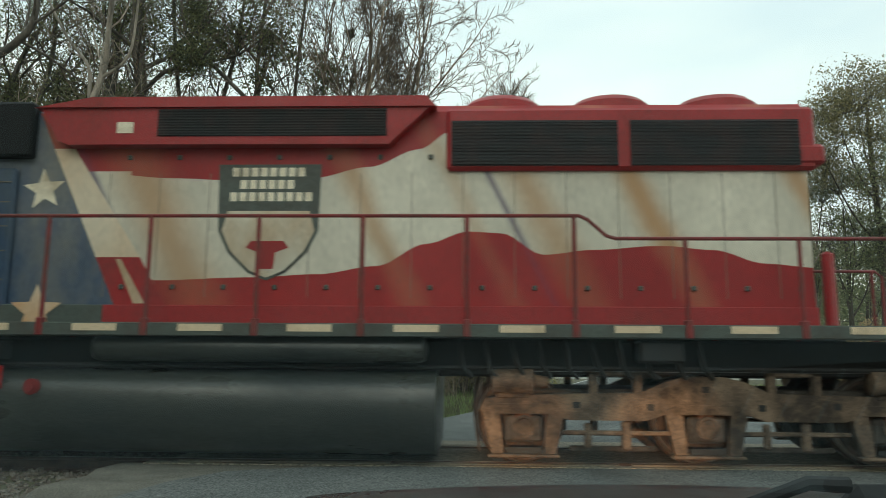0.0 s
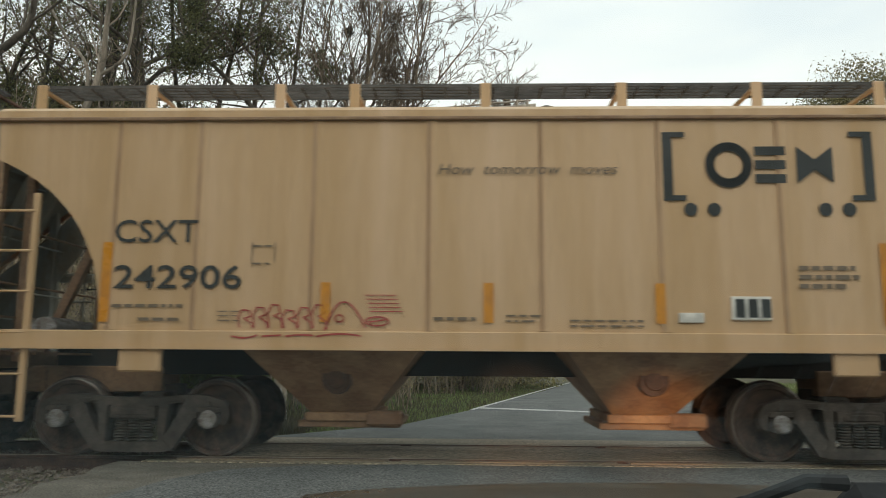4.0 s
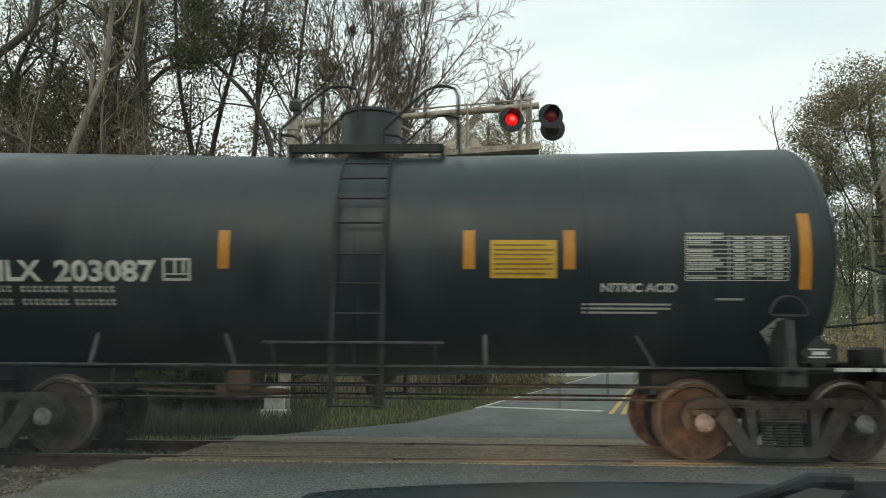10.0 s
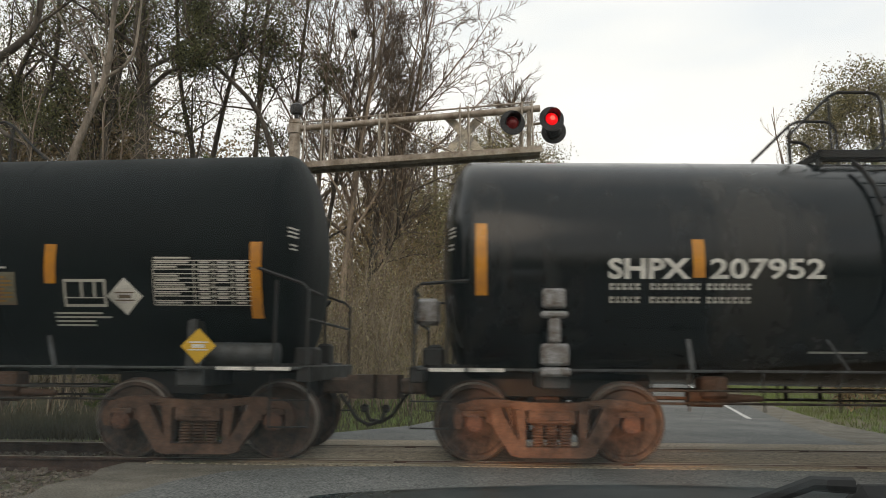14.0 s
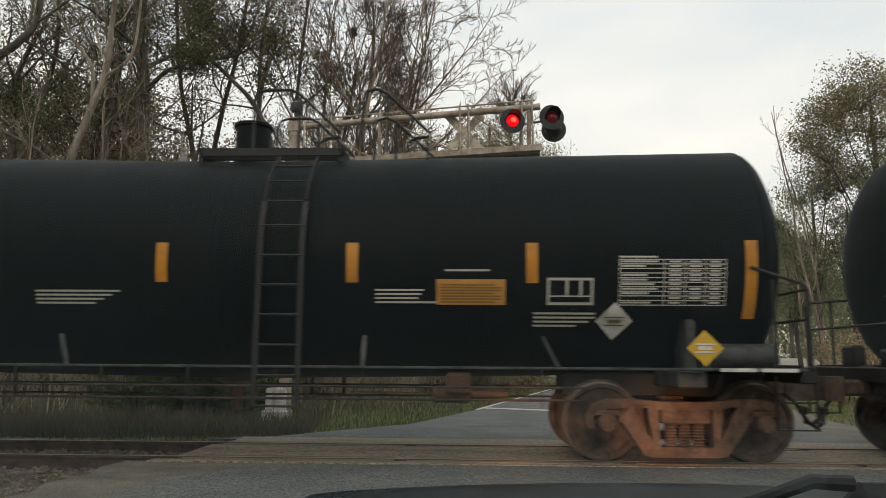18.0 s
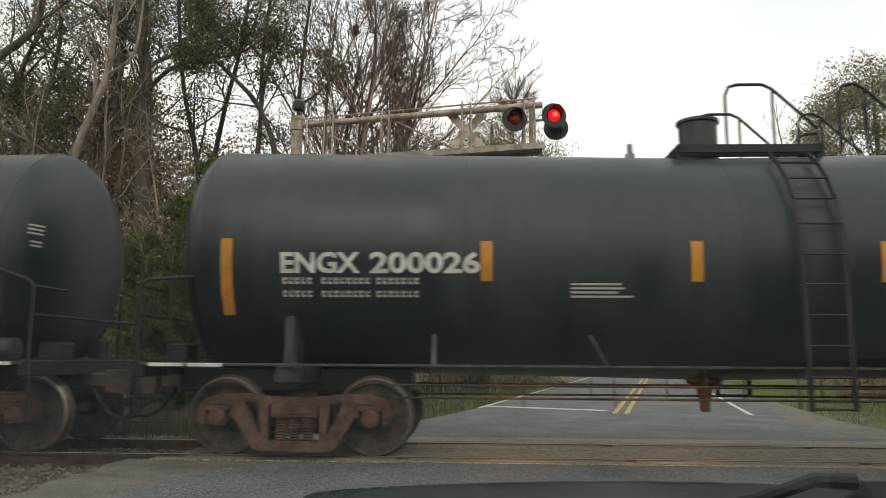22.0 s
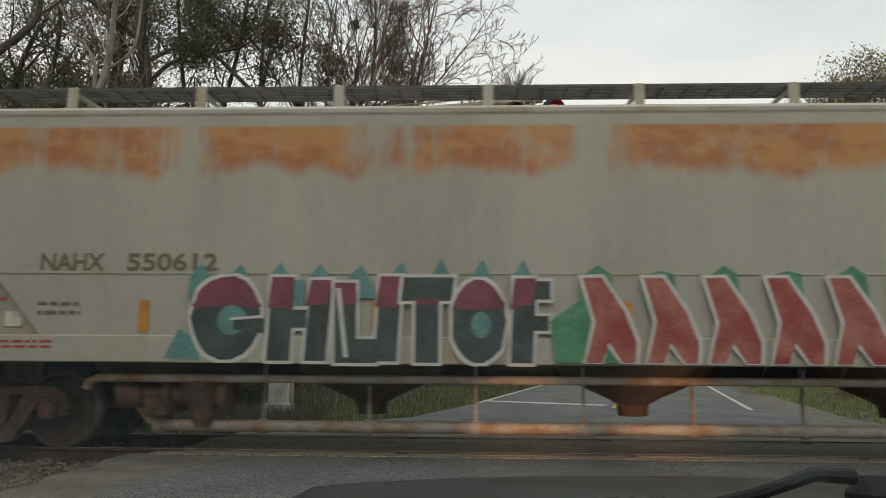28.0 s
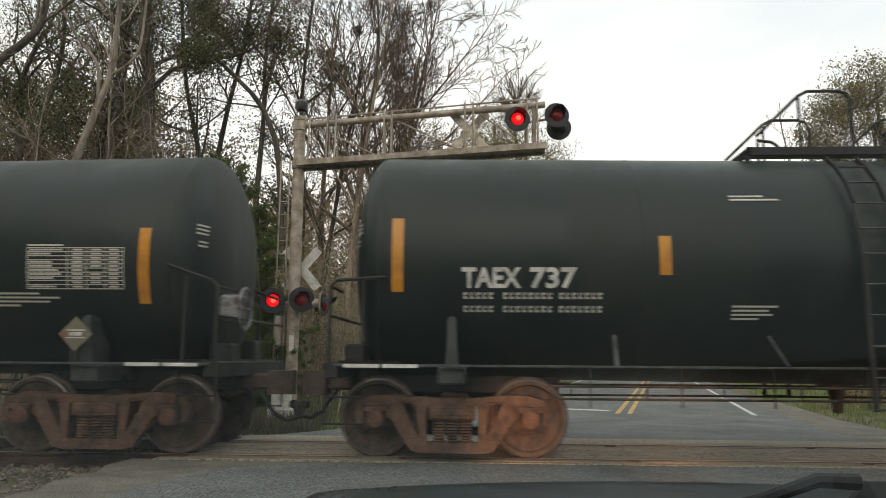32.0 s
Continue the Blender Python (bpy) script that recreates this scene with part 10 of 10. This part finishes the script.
hood_mats = [streaked("hood_red", (0.33, 0.004, 0.005), 0.32), streaked("hood_white", (0.70, 0.64, 0.52), 1.0), M["hood_blue"]]


def hood_col(xa, xb, zs_a, zs_b, slots):
    for y in (-HOOD_Y, HOOD_Y):
        for k, s in enumerate(slots):
            b.slot = s
            b.add([(xa, y, zs_a[k]), (xb, y, zs_b[k]), (xb, y, zs_b[k + 1]), (xa, y, zs_a[k + 1])], [(0, 1, 2, 3)])


# the front of the stripes leans: blue before it, red and white behind
lean = lambda z: -5.35 + (4.2 - z) * 0.46
n = 96
for k in range(n):
    ua, ub = -4.15 + (4.05 + 4.15) * k / n, -4.15 + (4.05 + 4.15) * (k + 1) / n
    za = [1.56, wave_red_low(ua), wave_red_top(ua) if ua < 0 else 4.19, 4.20]
    zb = [1.56, wave_red_low(ub), wave_red_top(ub) if ub < 0 else 4.19, 4.20]
    hood_col(g(ua), g(ub), za, zb, (0, 1, 0))
zz = [1.56, 2.10, 3.45, 4.20]
for k in range(3):
    s = (0, 1, 0)[k]
    for y in (-HOOD_Y, HOOD_Y):
        b.slot = s
        b.add([(g(lean(zz[k])), y, zz[k]), (g(-4.15), y, zz[k]), (g(-4.15), y, zz[k + 1]), (g(lean(zz[k + 1])), y, zz[k + 1])], [(0, 1, 2, 3)])
        b.slot = 2
        b.add([(g(-7.85), y, zz[k]), (g(lean(zz[k])), y, zz[k]), (g(lean(zz[k + 1])), y, zz[k + 1]), (g(-7.85), y, zz[k + 1])], [(0, 1, 2, 3)])
b.slot = 0
b.add([(g(4.05), -HOOD_Y, 1.56), (g(4.05), HOOD_Y, 1.56), (g(4.05), HOOD_Y, 4.20), (g(4.05), -HOOD_Y, 4.20)], [(0, 1, 2, 3)])
b.slot = 0
b.prism([(-HOOD_Y, 4.20), (-0.90, 4.30), (-0.6, 4.34), (0.6, 4.34), (0.90, 4.30), (HOOD_Y, 4.20)], g(-5.30), g(4.05), "x")
b.slot = 2
b.prism([(-HOOD_Y, 4.20), (-0.90, 4.28), (-0.6, 4.31), (0.6, 4.31), (0.90, 4.28), (HOOD_Y, 4.20)], g(-7.85), g(-5.30), "x")
part("long_hood", b, hood_mats, eng, "long hood painted with red and white waves and blue", smooth=25)
# leaning cream and red bars with rust at the front of the stripes
lean_bar = lambda z0, z1, w0, w1, off=0.0: [(g(lean(z1) + off), z1), (g(lean(z1) + off + w1), z1), (g(lean(z0) + off + w0), z0), (g(lean(z0) + off), z0)]
part("painted_bar", Build().prism(lean_bar(2.38, 3.74, 0.54, 0.26), -HOOD_Y - 0.006, -HOOD_Y - 0.002), M["bar_peach"], eng, "leaning peach bar with rust")
part("painted_bar", Build().prism(lean_bar(1.80, 2.38, 0.62, 0.54), -HOOD_Y - 0.006, -HOOD_Y - 0.002), M["eng_red"], eng)
part("painted_bar", Build().prism(lean_bar(1.82, 2.36, 0.14, 0.06, 0.24), -HOOD_Y - 0.010, -HOOD_Y - 0.007), M["eng_white"], eng)
# dynamic brake bulge, intake box, radiators and fans
b = Build()
b.prism([(g(-5.25), 4.22), (g(-5.02), 3.80), (g(-4.88), 3.74), (g(-0.95), 3.74), (g(-0.45), 4.22)], -1.16, 1.16)
b.prism([(g(-5.30), 4.20), (g(-4.6), 4.33), (g(-0.5), 4.33), (g(-0.38), 4.20)], -1.20, 1.20)
part("brake_housing", b, M["eng_red"], eng, "red bulged brake housing")
def grille(xa, xb, za, zb, y, name="grille", slats=10):
    gr = part(name, Build().box(xa, xb, y + 0.012, y + 0.03, za, zb), M["grille"], eng, "dark grille")
    bb = Build()
    for k in range(slats):
        z = za + (zb - za) * (k + 0.5) / slats
        bb.add([(xa, y, z - 0.008), (xb, y, z - 0.008), (xb, y + 0.018, z + 0.016), (xa, y + 0.018, z + 0.016)], [(0, 1, 2, 3)])
    part("slats", bb, M["grille"], gr)
grille(g(-3.78), g(-0.98), 3.84, 4.18, -1.18)
part("box_mark", Build().box(g(-4.28), g(-4.08), -1.168, -1.162, 3.88, 4.02), M["eng_cream"], eng)
part("radiator_frame", Build().box(g(-0.26), g(4.15), -1.06, 1.06, 3.44, 4.22, 0.04).box(g(3.9), g(4.25), -1.08, 1.08, 3.50, 3.75, 0.04), M["eng_red"], eng)
grille(g(-0.20), g(1.80), 3.49, 4.05, -1.092, slats=14)
grille(g(1.95), g(3.95), 3.49, 4.05, -1.092, slats=14)
part("air_intake", Build().box(g(-7.25), g(-5.37), -1.12, 1.12, 3.61, 4.31, 0.03), M["intake_black"], eng, "black screened intake box")
for xu in (0.46, 1.90, 3.31):
    part("fan", Build().lathe([(4.28, 0.58), (4.52, 0.56), (4.60, 0.47), (4.62, 0.40), (4.58, 0.0)], 28, "z", (g(xu), 0, 0)), M["eng_red"], eng)
part("exhaust_stack", Build().box(g(-4.9), g(-4.5), -0.3, 0.3, 4.3, 4.42, 0.03), M["frame_black"], eng)
# doors with latches along the hood
for k, xu in enumerate([-4.4 + 0.62 * j for j in range(14)]):
    b = Build()
    b.box(g(xu) - 0.004, g(xu) + 0.004, -HOOD_Y - 0.004, -HOOD_Y, 1.90, 3.42)
    part("door_seam", b, M["dim_ink"], eng)
    for z in (2.02, 3.62):
        part("latch", Build().box(g(xu) + 0.20, g(xu) + 0.26, -HOOD_Y - 0.03, -HOOD_Y, z - 0.03, z + 0.03, 0.01), M["eng_grey"], eng)
part("kick_plate", Build().box(g(-4.35), g(4.05), -1.06, -0.985, 1.57, 1.80, 0.01), M["eng_red"], eng)
part("kick_plate", Build().box(g(-7.8), g(-4.352), -1.06, -0.985, 1.57, 1.80, 0.01), M["eng_grey"], eng)
part("side_door", Build().box(g(-6.85), g(-5.55), -1.06, -0.985, 1.75, 3.48, 0.03), M["cab_blue"], eng)
for z in (2.10, 2.45, 2.75, 3.05, 3.30):
    part("door_seam", Build().box(g(-6.80), g(-5.60), -1.066, -1.058, z - 0.006, z + 0.006), M["dim_ink"], eng)
# the cab
b = Build()
win = (g(-9.24), g(-8.34), 3.06, 3.66)
cx0, cx1 = g(-9.75), g(-7.83)
far_win = (cx0 + 0.14, cx1 - 0.12)
for y0, y1, (xa, xb), zt in ((-1.48, -1.43, win[:2], win[3]), (1.43, 1.48, far_win, 3.86)):
    b.box(cx0, xa, y0, y1, 1.56, 3.95).box(xb, cx1, y0, y1, 1.56, 3.95).box(xa, xb, y0, y1, 1.56, win[2]).box(xa, xb, y0, y1, zt, 3.95)
for x0, x1 in ((cx0, cx0 + 0.05), (cx1 - 0.05, cx1)):
    b.box(x0, x1, -1.43, 1.43, 1.56, 3.05)
    for y in (-1.43, -0.04, 1.37):
        b.box(x0, x1, y, y + 0.06, 3.05, 3.90)
cab = part("cab", b, M["cab_blue"], eng, "blue cab with weathered paint")
b = Build()
sec = [(-1.56, 3.90), (-1.32, 4.24), (-0.6, 4.37), (0.6, 4.37), (1.32, 4.24), (1.56, 3.90), (1.50, 3.86), (-1.50, 3.86)]
b.prism(sec, cx0 - 0.06, cx1 + 0.06, "x")
part("cab_roof", b, M["eng_blue_light"], cab, "pale blue cab roof")
b = Build()
b.add([(cx0 + 0.42, -1.46, 3.92), (cx1 - 0.10, -1.46, 3.92), (cx1 - 0.22, -1.80, 3.66), (cx0 + 0.62, -1.80, 3.66), (cx0 + 0.42, -1.46, 3.90), (cx1 - 0.10, -1.46, 3.90), (cx1 - 0.22, -1.80, 3.64), (cx0 + 0.62, -1.80, 3.64)],
      [(0, 1, 2, 3), (7, 6, 5, 4), (0, 4, 5, 1), (1, 5, 6, 2), (2, 6, 7, 3), (3, 7, 4, 0)])
part("awning", b, M["eng_blue_light"], cab, "pale blue window awning")
b = Build()
for x0, x1, z0, z1 in ((win[0] - 0.03, win[1] + 0.03, win[2] - 0.03, win[2] + 0.01), (win[0] - 0.03, win[1] + 0.03, win[3] - 0.01, win[3] + 0.03), (win[0] - 0.03, win[0] + 0.01, win[2], win[3]), (win[1] - 0.01, win[1] + 0.03, win[2], win[3]), (g(-8.83), g(-8.75), win[2], win[3])):
    b.box(x0, x1, -1.495, -1.475, z0, z1)
b.box(g(-8.83), g(-8.75), 1.44, 1.47, win[2], win[3])
part("window_frame", b, M["eng_grey"], cab)
for x0, x1 in ((win[0], g(-8.83)), (g(-8.75), win[1])):
    part("window_pane", Build().box(x0, x1, -1.466, -1.458, win[2], win[3]), M["screen_glass"], cab, "clear cab window pane")
part("window_pane", Build().box(*far_win, 1.450, 1.458, win[2], 3.86), M["screen_glass"], cab, "clear cab window pane")
part("lower_panel", Build().box(cx0 + 0.01, cx1 - 0.01, -1.4825, -1.478, 1.58, 2.285), M["cab_teal"], cab, "grey green lower cab panel")
part("antenna_box", Build().box(g(-9.25), g(-8.35), -0.7, 0.4, 4.34, 4.56, 0.03), M["frame_black"], cab)
# the short nose, headlamps and steps
b = Build()
b.prism([(-0.95, 1.56), (-0.95, 3.10), (-0.80, 3.24), (0.80, 3.24), (0.95, 3.10), (0.95, 1.56)], g(-11.15), cx0, "x")
nose = part("short_nose", b, M["eng_blue"], eng, "blue nose")
part("nose_front", Build().box(g(-11.53), g(-11.14), -0.95, 0.95, 1.56, 3.22, 0.10), M["eng_cream"], nose, "cream nose front")
part("nose_patch", Build().prism([(g(-11.13), 3.20), (g(-10.90), 3.12), (g(-10.62), 3.16), (g(-10.80), 2.98), (g(-10.76), 2.80), (g(-10.96), 2.90), (g(-11.13), 2.78)], -0.960, -0.952), M["eng_orange"], nose)
words("nose_lettering", "USA", 0.20, M["eng_navy"], nose, pose(g(-11.535), 0.35, 2.32, 90, 0, -90), width=0.62, bold=0.006)
hx = g(-10.17)
b = Build()
b.prism([(hx, 3.78), (hx + 0.04, 4.24), (cx0 + 0.02, 4.30), (cx0 + 0.02, 3.70)], -1.15, 1.15)
part("headlamp_housing", b, M["eng_navy"], cab, "dark blue housing of headlamps and number boards")
for z in (4.08, 4.20):
    part("headlamp", Build().lathe([(hx - 0.03, 0.045), (hx - 0.02, 0.05), (hx + 0.03, 0.05)], 16, "x", (0, 0, z)), M["headlamp"], cab)
    part("headlamp_rim", Build().lathe([(hx + 0.02, 0.075), (hx - 0.05, 0.075), (hx - 0.05, 0.055), (hx + 0.02, 0.055)], 20, "x", (0, 0, z), caps=False), M["frame_black"], cab)
part("number_board_panel", Build().prism([(-1.08, 3.84), (-0.24, 3.84), (-0.24, 4.14), (-1.08, 4.14)], hx - 0.012, hx + 0.01, "x"), M["frame_black"], cab)
for y in (-1, 1):
    st = part("step_well", Build().box(g(-12.62), g(-11.95), y * 1.46 - 0.03, y * 1.46 + 0.03, 0.95, 1.50, 0.01).box(g(-12.60), g(-12.55), y * 1.25 - 0.2, y * 1.25 + 0.2, 0.2, 1.5).box(g(-12.0), g(-11.95), y * 1.25 - 0.2, y * 1.25 + 0.2, 0.2, 1.5), M["frame_black"], eng)
    for z in (0.28, 0.62, 1.0, 1.35):
        part("step", Build().box(g(-12.58), g(-11.97), y * 1.32 - 0.14, y * 1.32 + 0.16, z, z + 0.035), M["eng_cream"], st)
    for xu in (-12.62, -11.95):
        part("grab_rail", Build().tube([(g(xu), y * 1.50, 0.95), (g(xu), y * 1.50, 2.45), (g(xu) + 0.06, y * 1.48, 2.55), (g(xu) + 0.16, y * 1.3, 2.56)], 0.03, 8), M["eng_cream"], eng, "pale grab rail")
    part("grab_rail", Build().tube([(g(-12.95), y * 1.48, 1.40), (g(-12.70), y * 1.48, 1.25), (g(-12.60), y * 1.48, 1.0)], 0.03, 8), M["eng_cream"], eng)
part("step_lamp", Build().lathe([(-1.50, 0.05), (-1.48, 0.06)], 12, "y", (g(-12.2), 0, 1.38)), M["step_lamp"], eng)
b = Build()
for y in (-1.40, -0.75, 0.75, 1.40):
    b.tube([(g(-12.70), y, 1.5), (g(-12.72), y, 2.60)], 0.03, 8)
b.tube([(g(-12.72), -1.40, 2.60), (g(-12.72), -0.75, 2.66)], 0.026, 8).tube([(g(-12.72), 0.75, 2.66), (g(-12.72), 1.40, 2.60)], 0.026, 8)
for y in (-1.40, 0.75):
    b.tube([(g(-12.72), y, 2.1), (g(-12.72), y + 0.65, 2.1)], 0.02, 8)
part("front_railing", b, M["frame_black"], eng, "black railing of the front platform")
b = Build()
for k, y in enumerate((-1.15, -1.0, -0.62, -0.48, 0.5, 0.65)):
    b.tube([(g(-12.70), y, 1.1), (g(-12.85), y, 1.0), (g(-12.95), y + 0.05, 0.72), (g(-12.85), y + 0.08, 0.42), (g(-12.74), y + 0.1, 0.55)], 0.028, 8)
part("hoses", b, M["frame_black"], eng, "black brake hoses")
part("front_valve", Build().box(g(-12.60), g(-12.40), -0.85, -0.65, 1.56, 1.82, 0.03), M["eng_grey"], eng)
part("front_cover", Build().box(g(-12.55), g(-12.30), -0.35, 0.1, 1.56, 1.85, 0.03), M["eng_red"], eng)
part("plow", Build().prism([(g(-13.0), 0.15), (g(-12.6), 0.15), (g(-12.6), 0.80), (g(-12.75), 0.80)], -1.35, 1.35), M["truck_dust"], eng, "plow blade brown with dirt")
part("pilot", Build().box(g(-12.72), g(-12.6), -1.45, 1.45, 0.2, 1.5, 0.02).box(g(6.15), g(6.3), -1.45, 1.45, 0.2, 1.5, 0.02), M["frame_black"], eng)
# handrails and stanchions
for y in (-1.50, 1.50):
    part("handrail", Build().tube([(g(-7.85), y, 3.18), (g(-7.45), y, 2.82), (g(-7.3), y, 2.79), (g(1.25), y, 2.79), (g(1.35), y, 2.74), (g(1.55), y, 2.56), (g(1.65), y, 2.53), (g(6.1), y, 2.53), (g(6.2), y, 2.45), (g(6.2), y, 1.6)], 0.022, 8), M["rail_red"], eng, "red handrail")
    for xu in (-7.25, -6.05, -4.82, -3.63, -2.38, -1.19, -0.01, 1.19, 2.42, 3.67, 4.9, 6.05):
        part("stanchion", Build().tube([(g(xu), y, 1.45), (g(xu), y, 2.79 if xu < 1.3 else 2.53)], 0.026, 8).box(g(xu) - 0.04, g(xu) + 0.04, y - 0.05, y + 0.04, 1.42, 1.62, 0.01), M["rail_red"], eng)
part("handrail", Build().tube([(g(-11.62), -1.42, 2.57), (g(-11.10), -1.42, 2.57), (g(-11.02), -1.42, 2.62), (g(-10.74), -1.42, 3.20), (g(-10.66), -1.42, 3.25), (cx0, -1.42, 3.26)], 0.024, 8).tube([(g(-10.55), -1.42, 1.56), (g(-10.55), -1.42, 3.25)], 0.03, 8), M["rail_red"], eng, "red nose handrail")
part("handrail", Build().tube([(g(-12.02), -1.47, 1.0), (g(-12.0), -1.47, 2.45), (g(-11.93), -1.46, 2.54), (g(-11.82), -1.45, 2.57), (g(-11.62), -1.42, 2.57)], 0.026, 8), M["eng_cream"], eng, "pale nose handrail")
part("rear_post", Build().box(g(4.18), g(4.30), -1.0, -0.9, 1.57, 2.45, 0.02).box(g(4.13), g(4.23), -1.10, -0.98, 1.57, 2.45, 0.03), M["eng_red"], eng)


def star(x, z, r, y, turn=0.0, mat="eng_cream"):
    pts = []
    for k in range(10):
        w = math.pi / 2 + turn + math.pi * k / 5
        rr = r if k % 2 == 0 else r * 0.42
        pts.append((g(x) + rr * math.cos(w), z + rr * math.sin(w)))
    part("painted_star", Build().prism(pts, y - 0.004, y), M[mat], eng)


for x, z, r, y, turn, mk in ((-9.50, 3.42, 0.27, -1.483, 0.1, "star_paint"), (-9.55, 2.62, 0.32, -1.483, 0.5, "star_paint"), (-7.98, 2.60, 0.30, -1.483, -0.3, "star_paint"), (-10.1, 2.02, 0.30, -0.957, 0.4, "star_paint"),
                            (-7.60, 3.36, 0.28, -0.985, 0.2, "star_paint"), (-6.62, 2.02, 0.28, -1.068, 0.1, "star_paint"), (-5.95, 2.58, 0.28, -1.068, 0.35, "star_paint"), (-5.22, 3.22, 0.27, -0.985, 0.1, "eng_cream"),
                            (-5.15, 1.72, 0.32, -1.068, 0.0, "star_paint"), (-10.62, 2.75, 0.2, -0.957, 0.3, "eng_orange")):
    star(x, z, r, y, turn, mk)
words("reporting_mark", "FGAR", 0.24, M["eng_cream"], cab, pose(g(-9.30), -1.486, 2.56, 90), width=1.06, bold=0.016)
words("engine_number", "6", 0.20, M["eng_orange"], cab, pose(g(-9.20), -1.485, 1.86, 90), width=0.14, bold=0.012)
words("engine_number", "300", 0.20, M["eng_cream"], cab, pose(g(-9.02), -1.485, 1.86, 90), width=0.56, bold=0.012)
for z in (1.70, 2.30, 3.02):
    part("cab_seam", Build().box(cx0, cx1, -1.492, -1.482, z - 0.01, z + 0.01), M["eng_grey"], cab)
# shield emblem in plain shapes
b = Build()
sh = [(-2.26 + (x + 2.26) * 1.09, 2.10 + (z - 2.13) * 1.06) for x, z in ((-2.84, 3.48), (-1.68, 3.48), (-1.70, 2.70), (-1.82, 2.45), (-2.05, 2.22), (-2.26, 2.13), (-2.47, 2.22), (-2.70, 2.45), (-2.82, 2.70))]
b.prism([(g(x), z) for x, z in sh], -HOOD_Y - 0.008, -HOOD_Y - 0.005)
em = part("emblem", b, M["eng_grey"], eng, "shield emblem in dark grey and white", at=(-0.16, 0, 0))
part("emblem_field", Build().prism([(g(-2.26 + (x + 2.26) * 0.93), 2.80 + (z - 2.80) * 0.95) for x, z in sh if z < 3.0] + [(g(-2.76), 2.95), (g(-1.76), 2.95)], -HOOD_Y - 0.011, -HOOD_Y - 0.0085), M["eng_white"], em)
b = Build()
for k, (xa, xb) in enumerate(((-2.72, -1.78), (-2.62, -1.88), (-2.74, -1.76))):
    x = xa
    while x < xb - 0.05:
        b.box(g(x), g(x + 0.085), -HOOD_Y - 0.012, -HOOD_Y - 0.009, 3.38 - 0.155 * k, 3.49 - 0.155 * k)
        x += 0.115
part("emblem_bars", b, M["eng_cream"], em)
part("emblem_device", Build().prism([(g(-2.46), 2.58), (g(-2.06), 2.58), (g(-2.0), 2.50), (g(-2.16), 2.44), (g(-2.18), 2.24), (g(-2.34), 2.24), (g(-2.36), 2.44), (g(-2.52), 2.50)], -HOOD_Y - 0.014, -HOOD_Y - 0.0115), M["eng_red"], em)
words("number_board", "6300", 0.23, M["eng_cream"], cab, pose(hx - 0.014, -0.24, 3.87, 90, 0, -90), width=0.84, bold=0.012)


def motions():
    """The train rolls along the track; its wheels turn as it goes."""
    for ob, u0 in MOVERS:
        rows = []
        for k in range(33):
            p = ALONG * (u0 + travel(k)) + ACROSS * TRACK_D
            rows.append((k, pose(p.x, p.y, 0, 0, 0, -math.degrees(PSI))))
        walk(ob, rows)
    # flashing by turns is imitated: each half-lit ball swaps faces every 0.58 s
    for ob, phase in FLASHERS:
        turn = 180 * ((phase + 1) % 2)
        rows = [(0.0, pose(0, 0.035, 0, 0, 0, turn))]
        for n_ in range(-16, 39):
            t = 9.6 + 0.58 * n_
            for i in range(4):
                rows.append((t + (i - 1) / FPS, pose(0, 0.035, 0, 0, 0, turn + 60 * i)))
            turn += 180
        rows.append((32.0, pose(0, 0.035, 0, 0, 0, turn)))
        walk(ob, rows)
    step = 4 / FPS
    for ob, (x, y, z), r in WHEELS:
        walk(ob, [(k * step, pose(x, y, z) @ Matrix.Rotation(travel(k * step) / r, 4, "Y")) for k in range(241)])


motions()
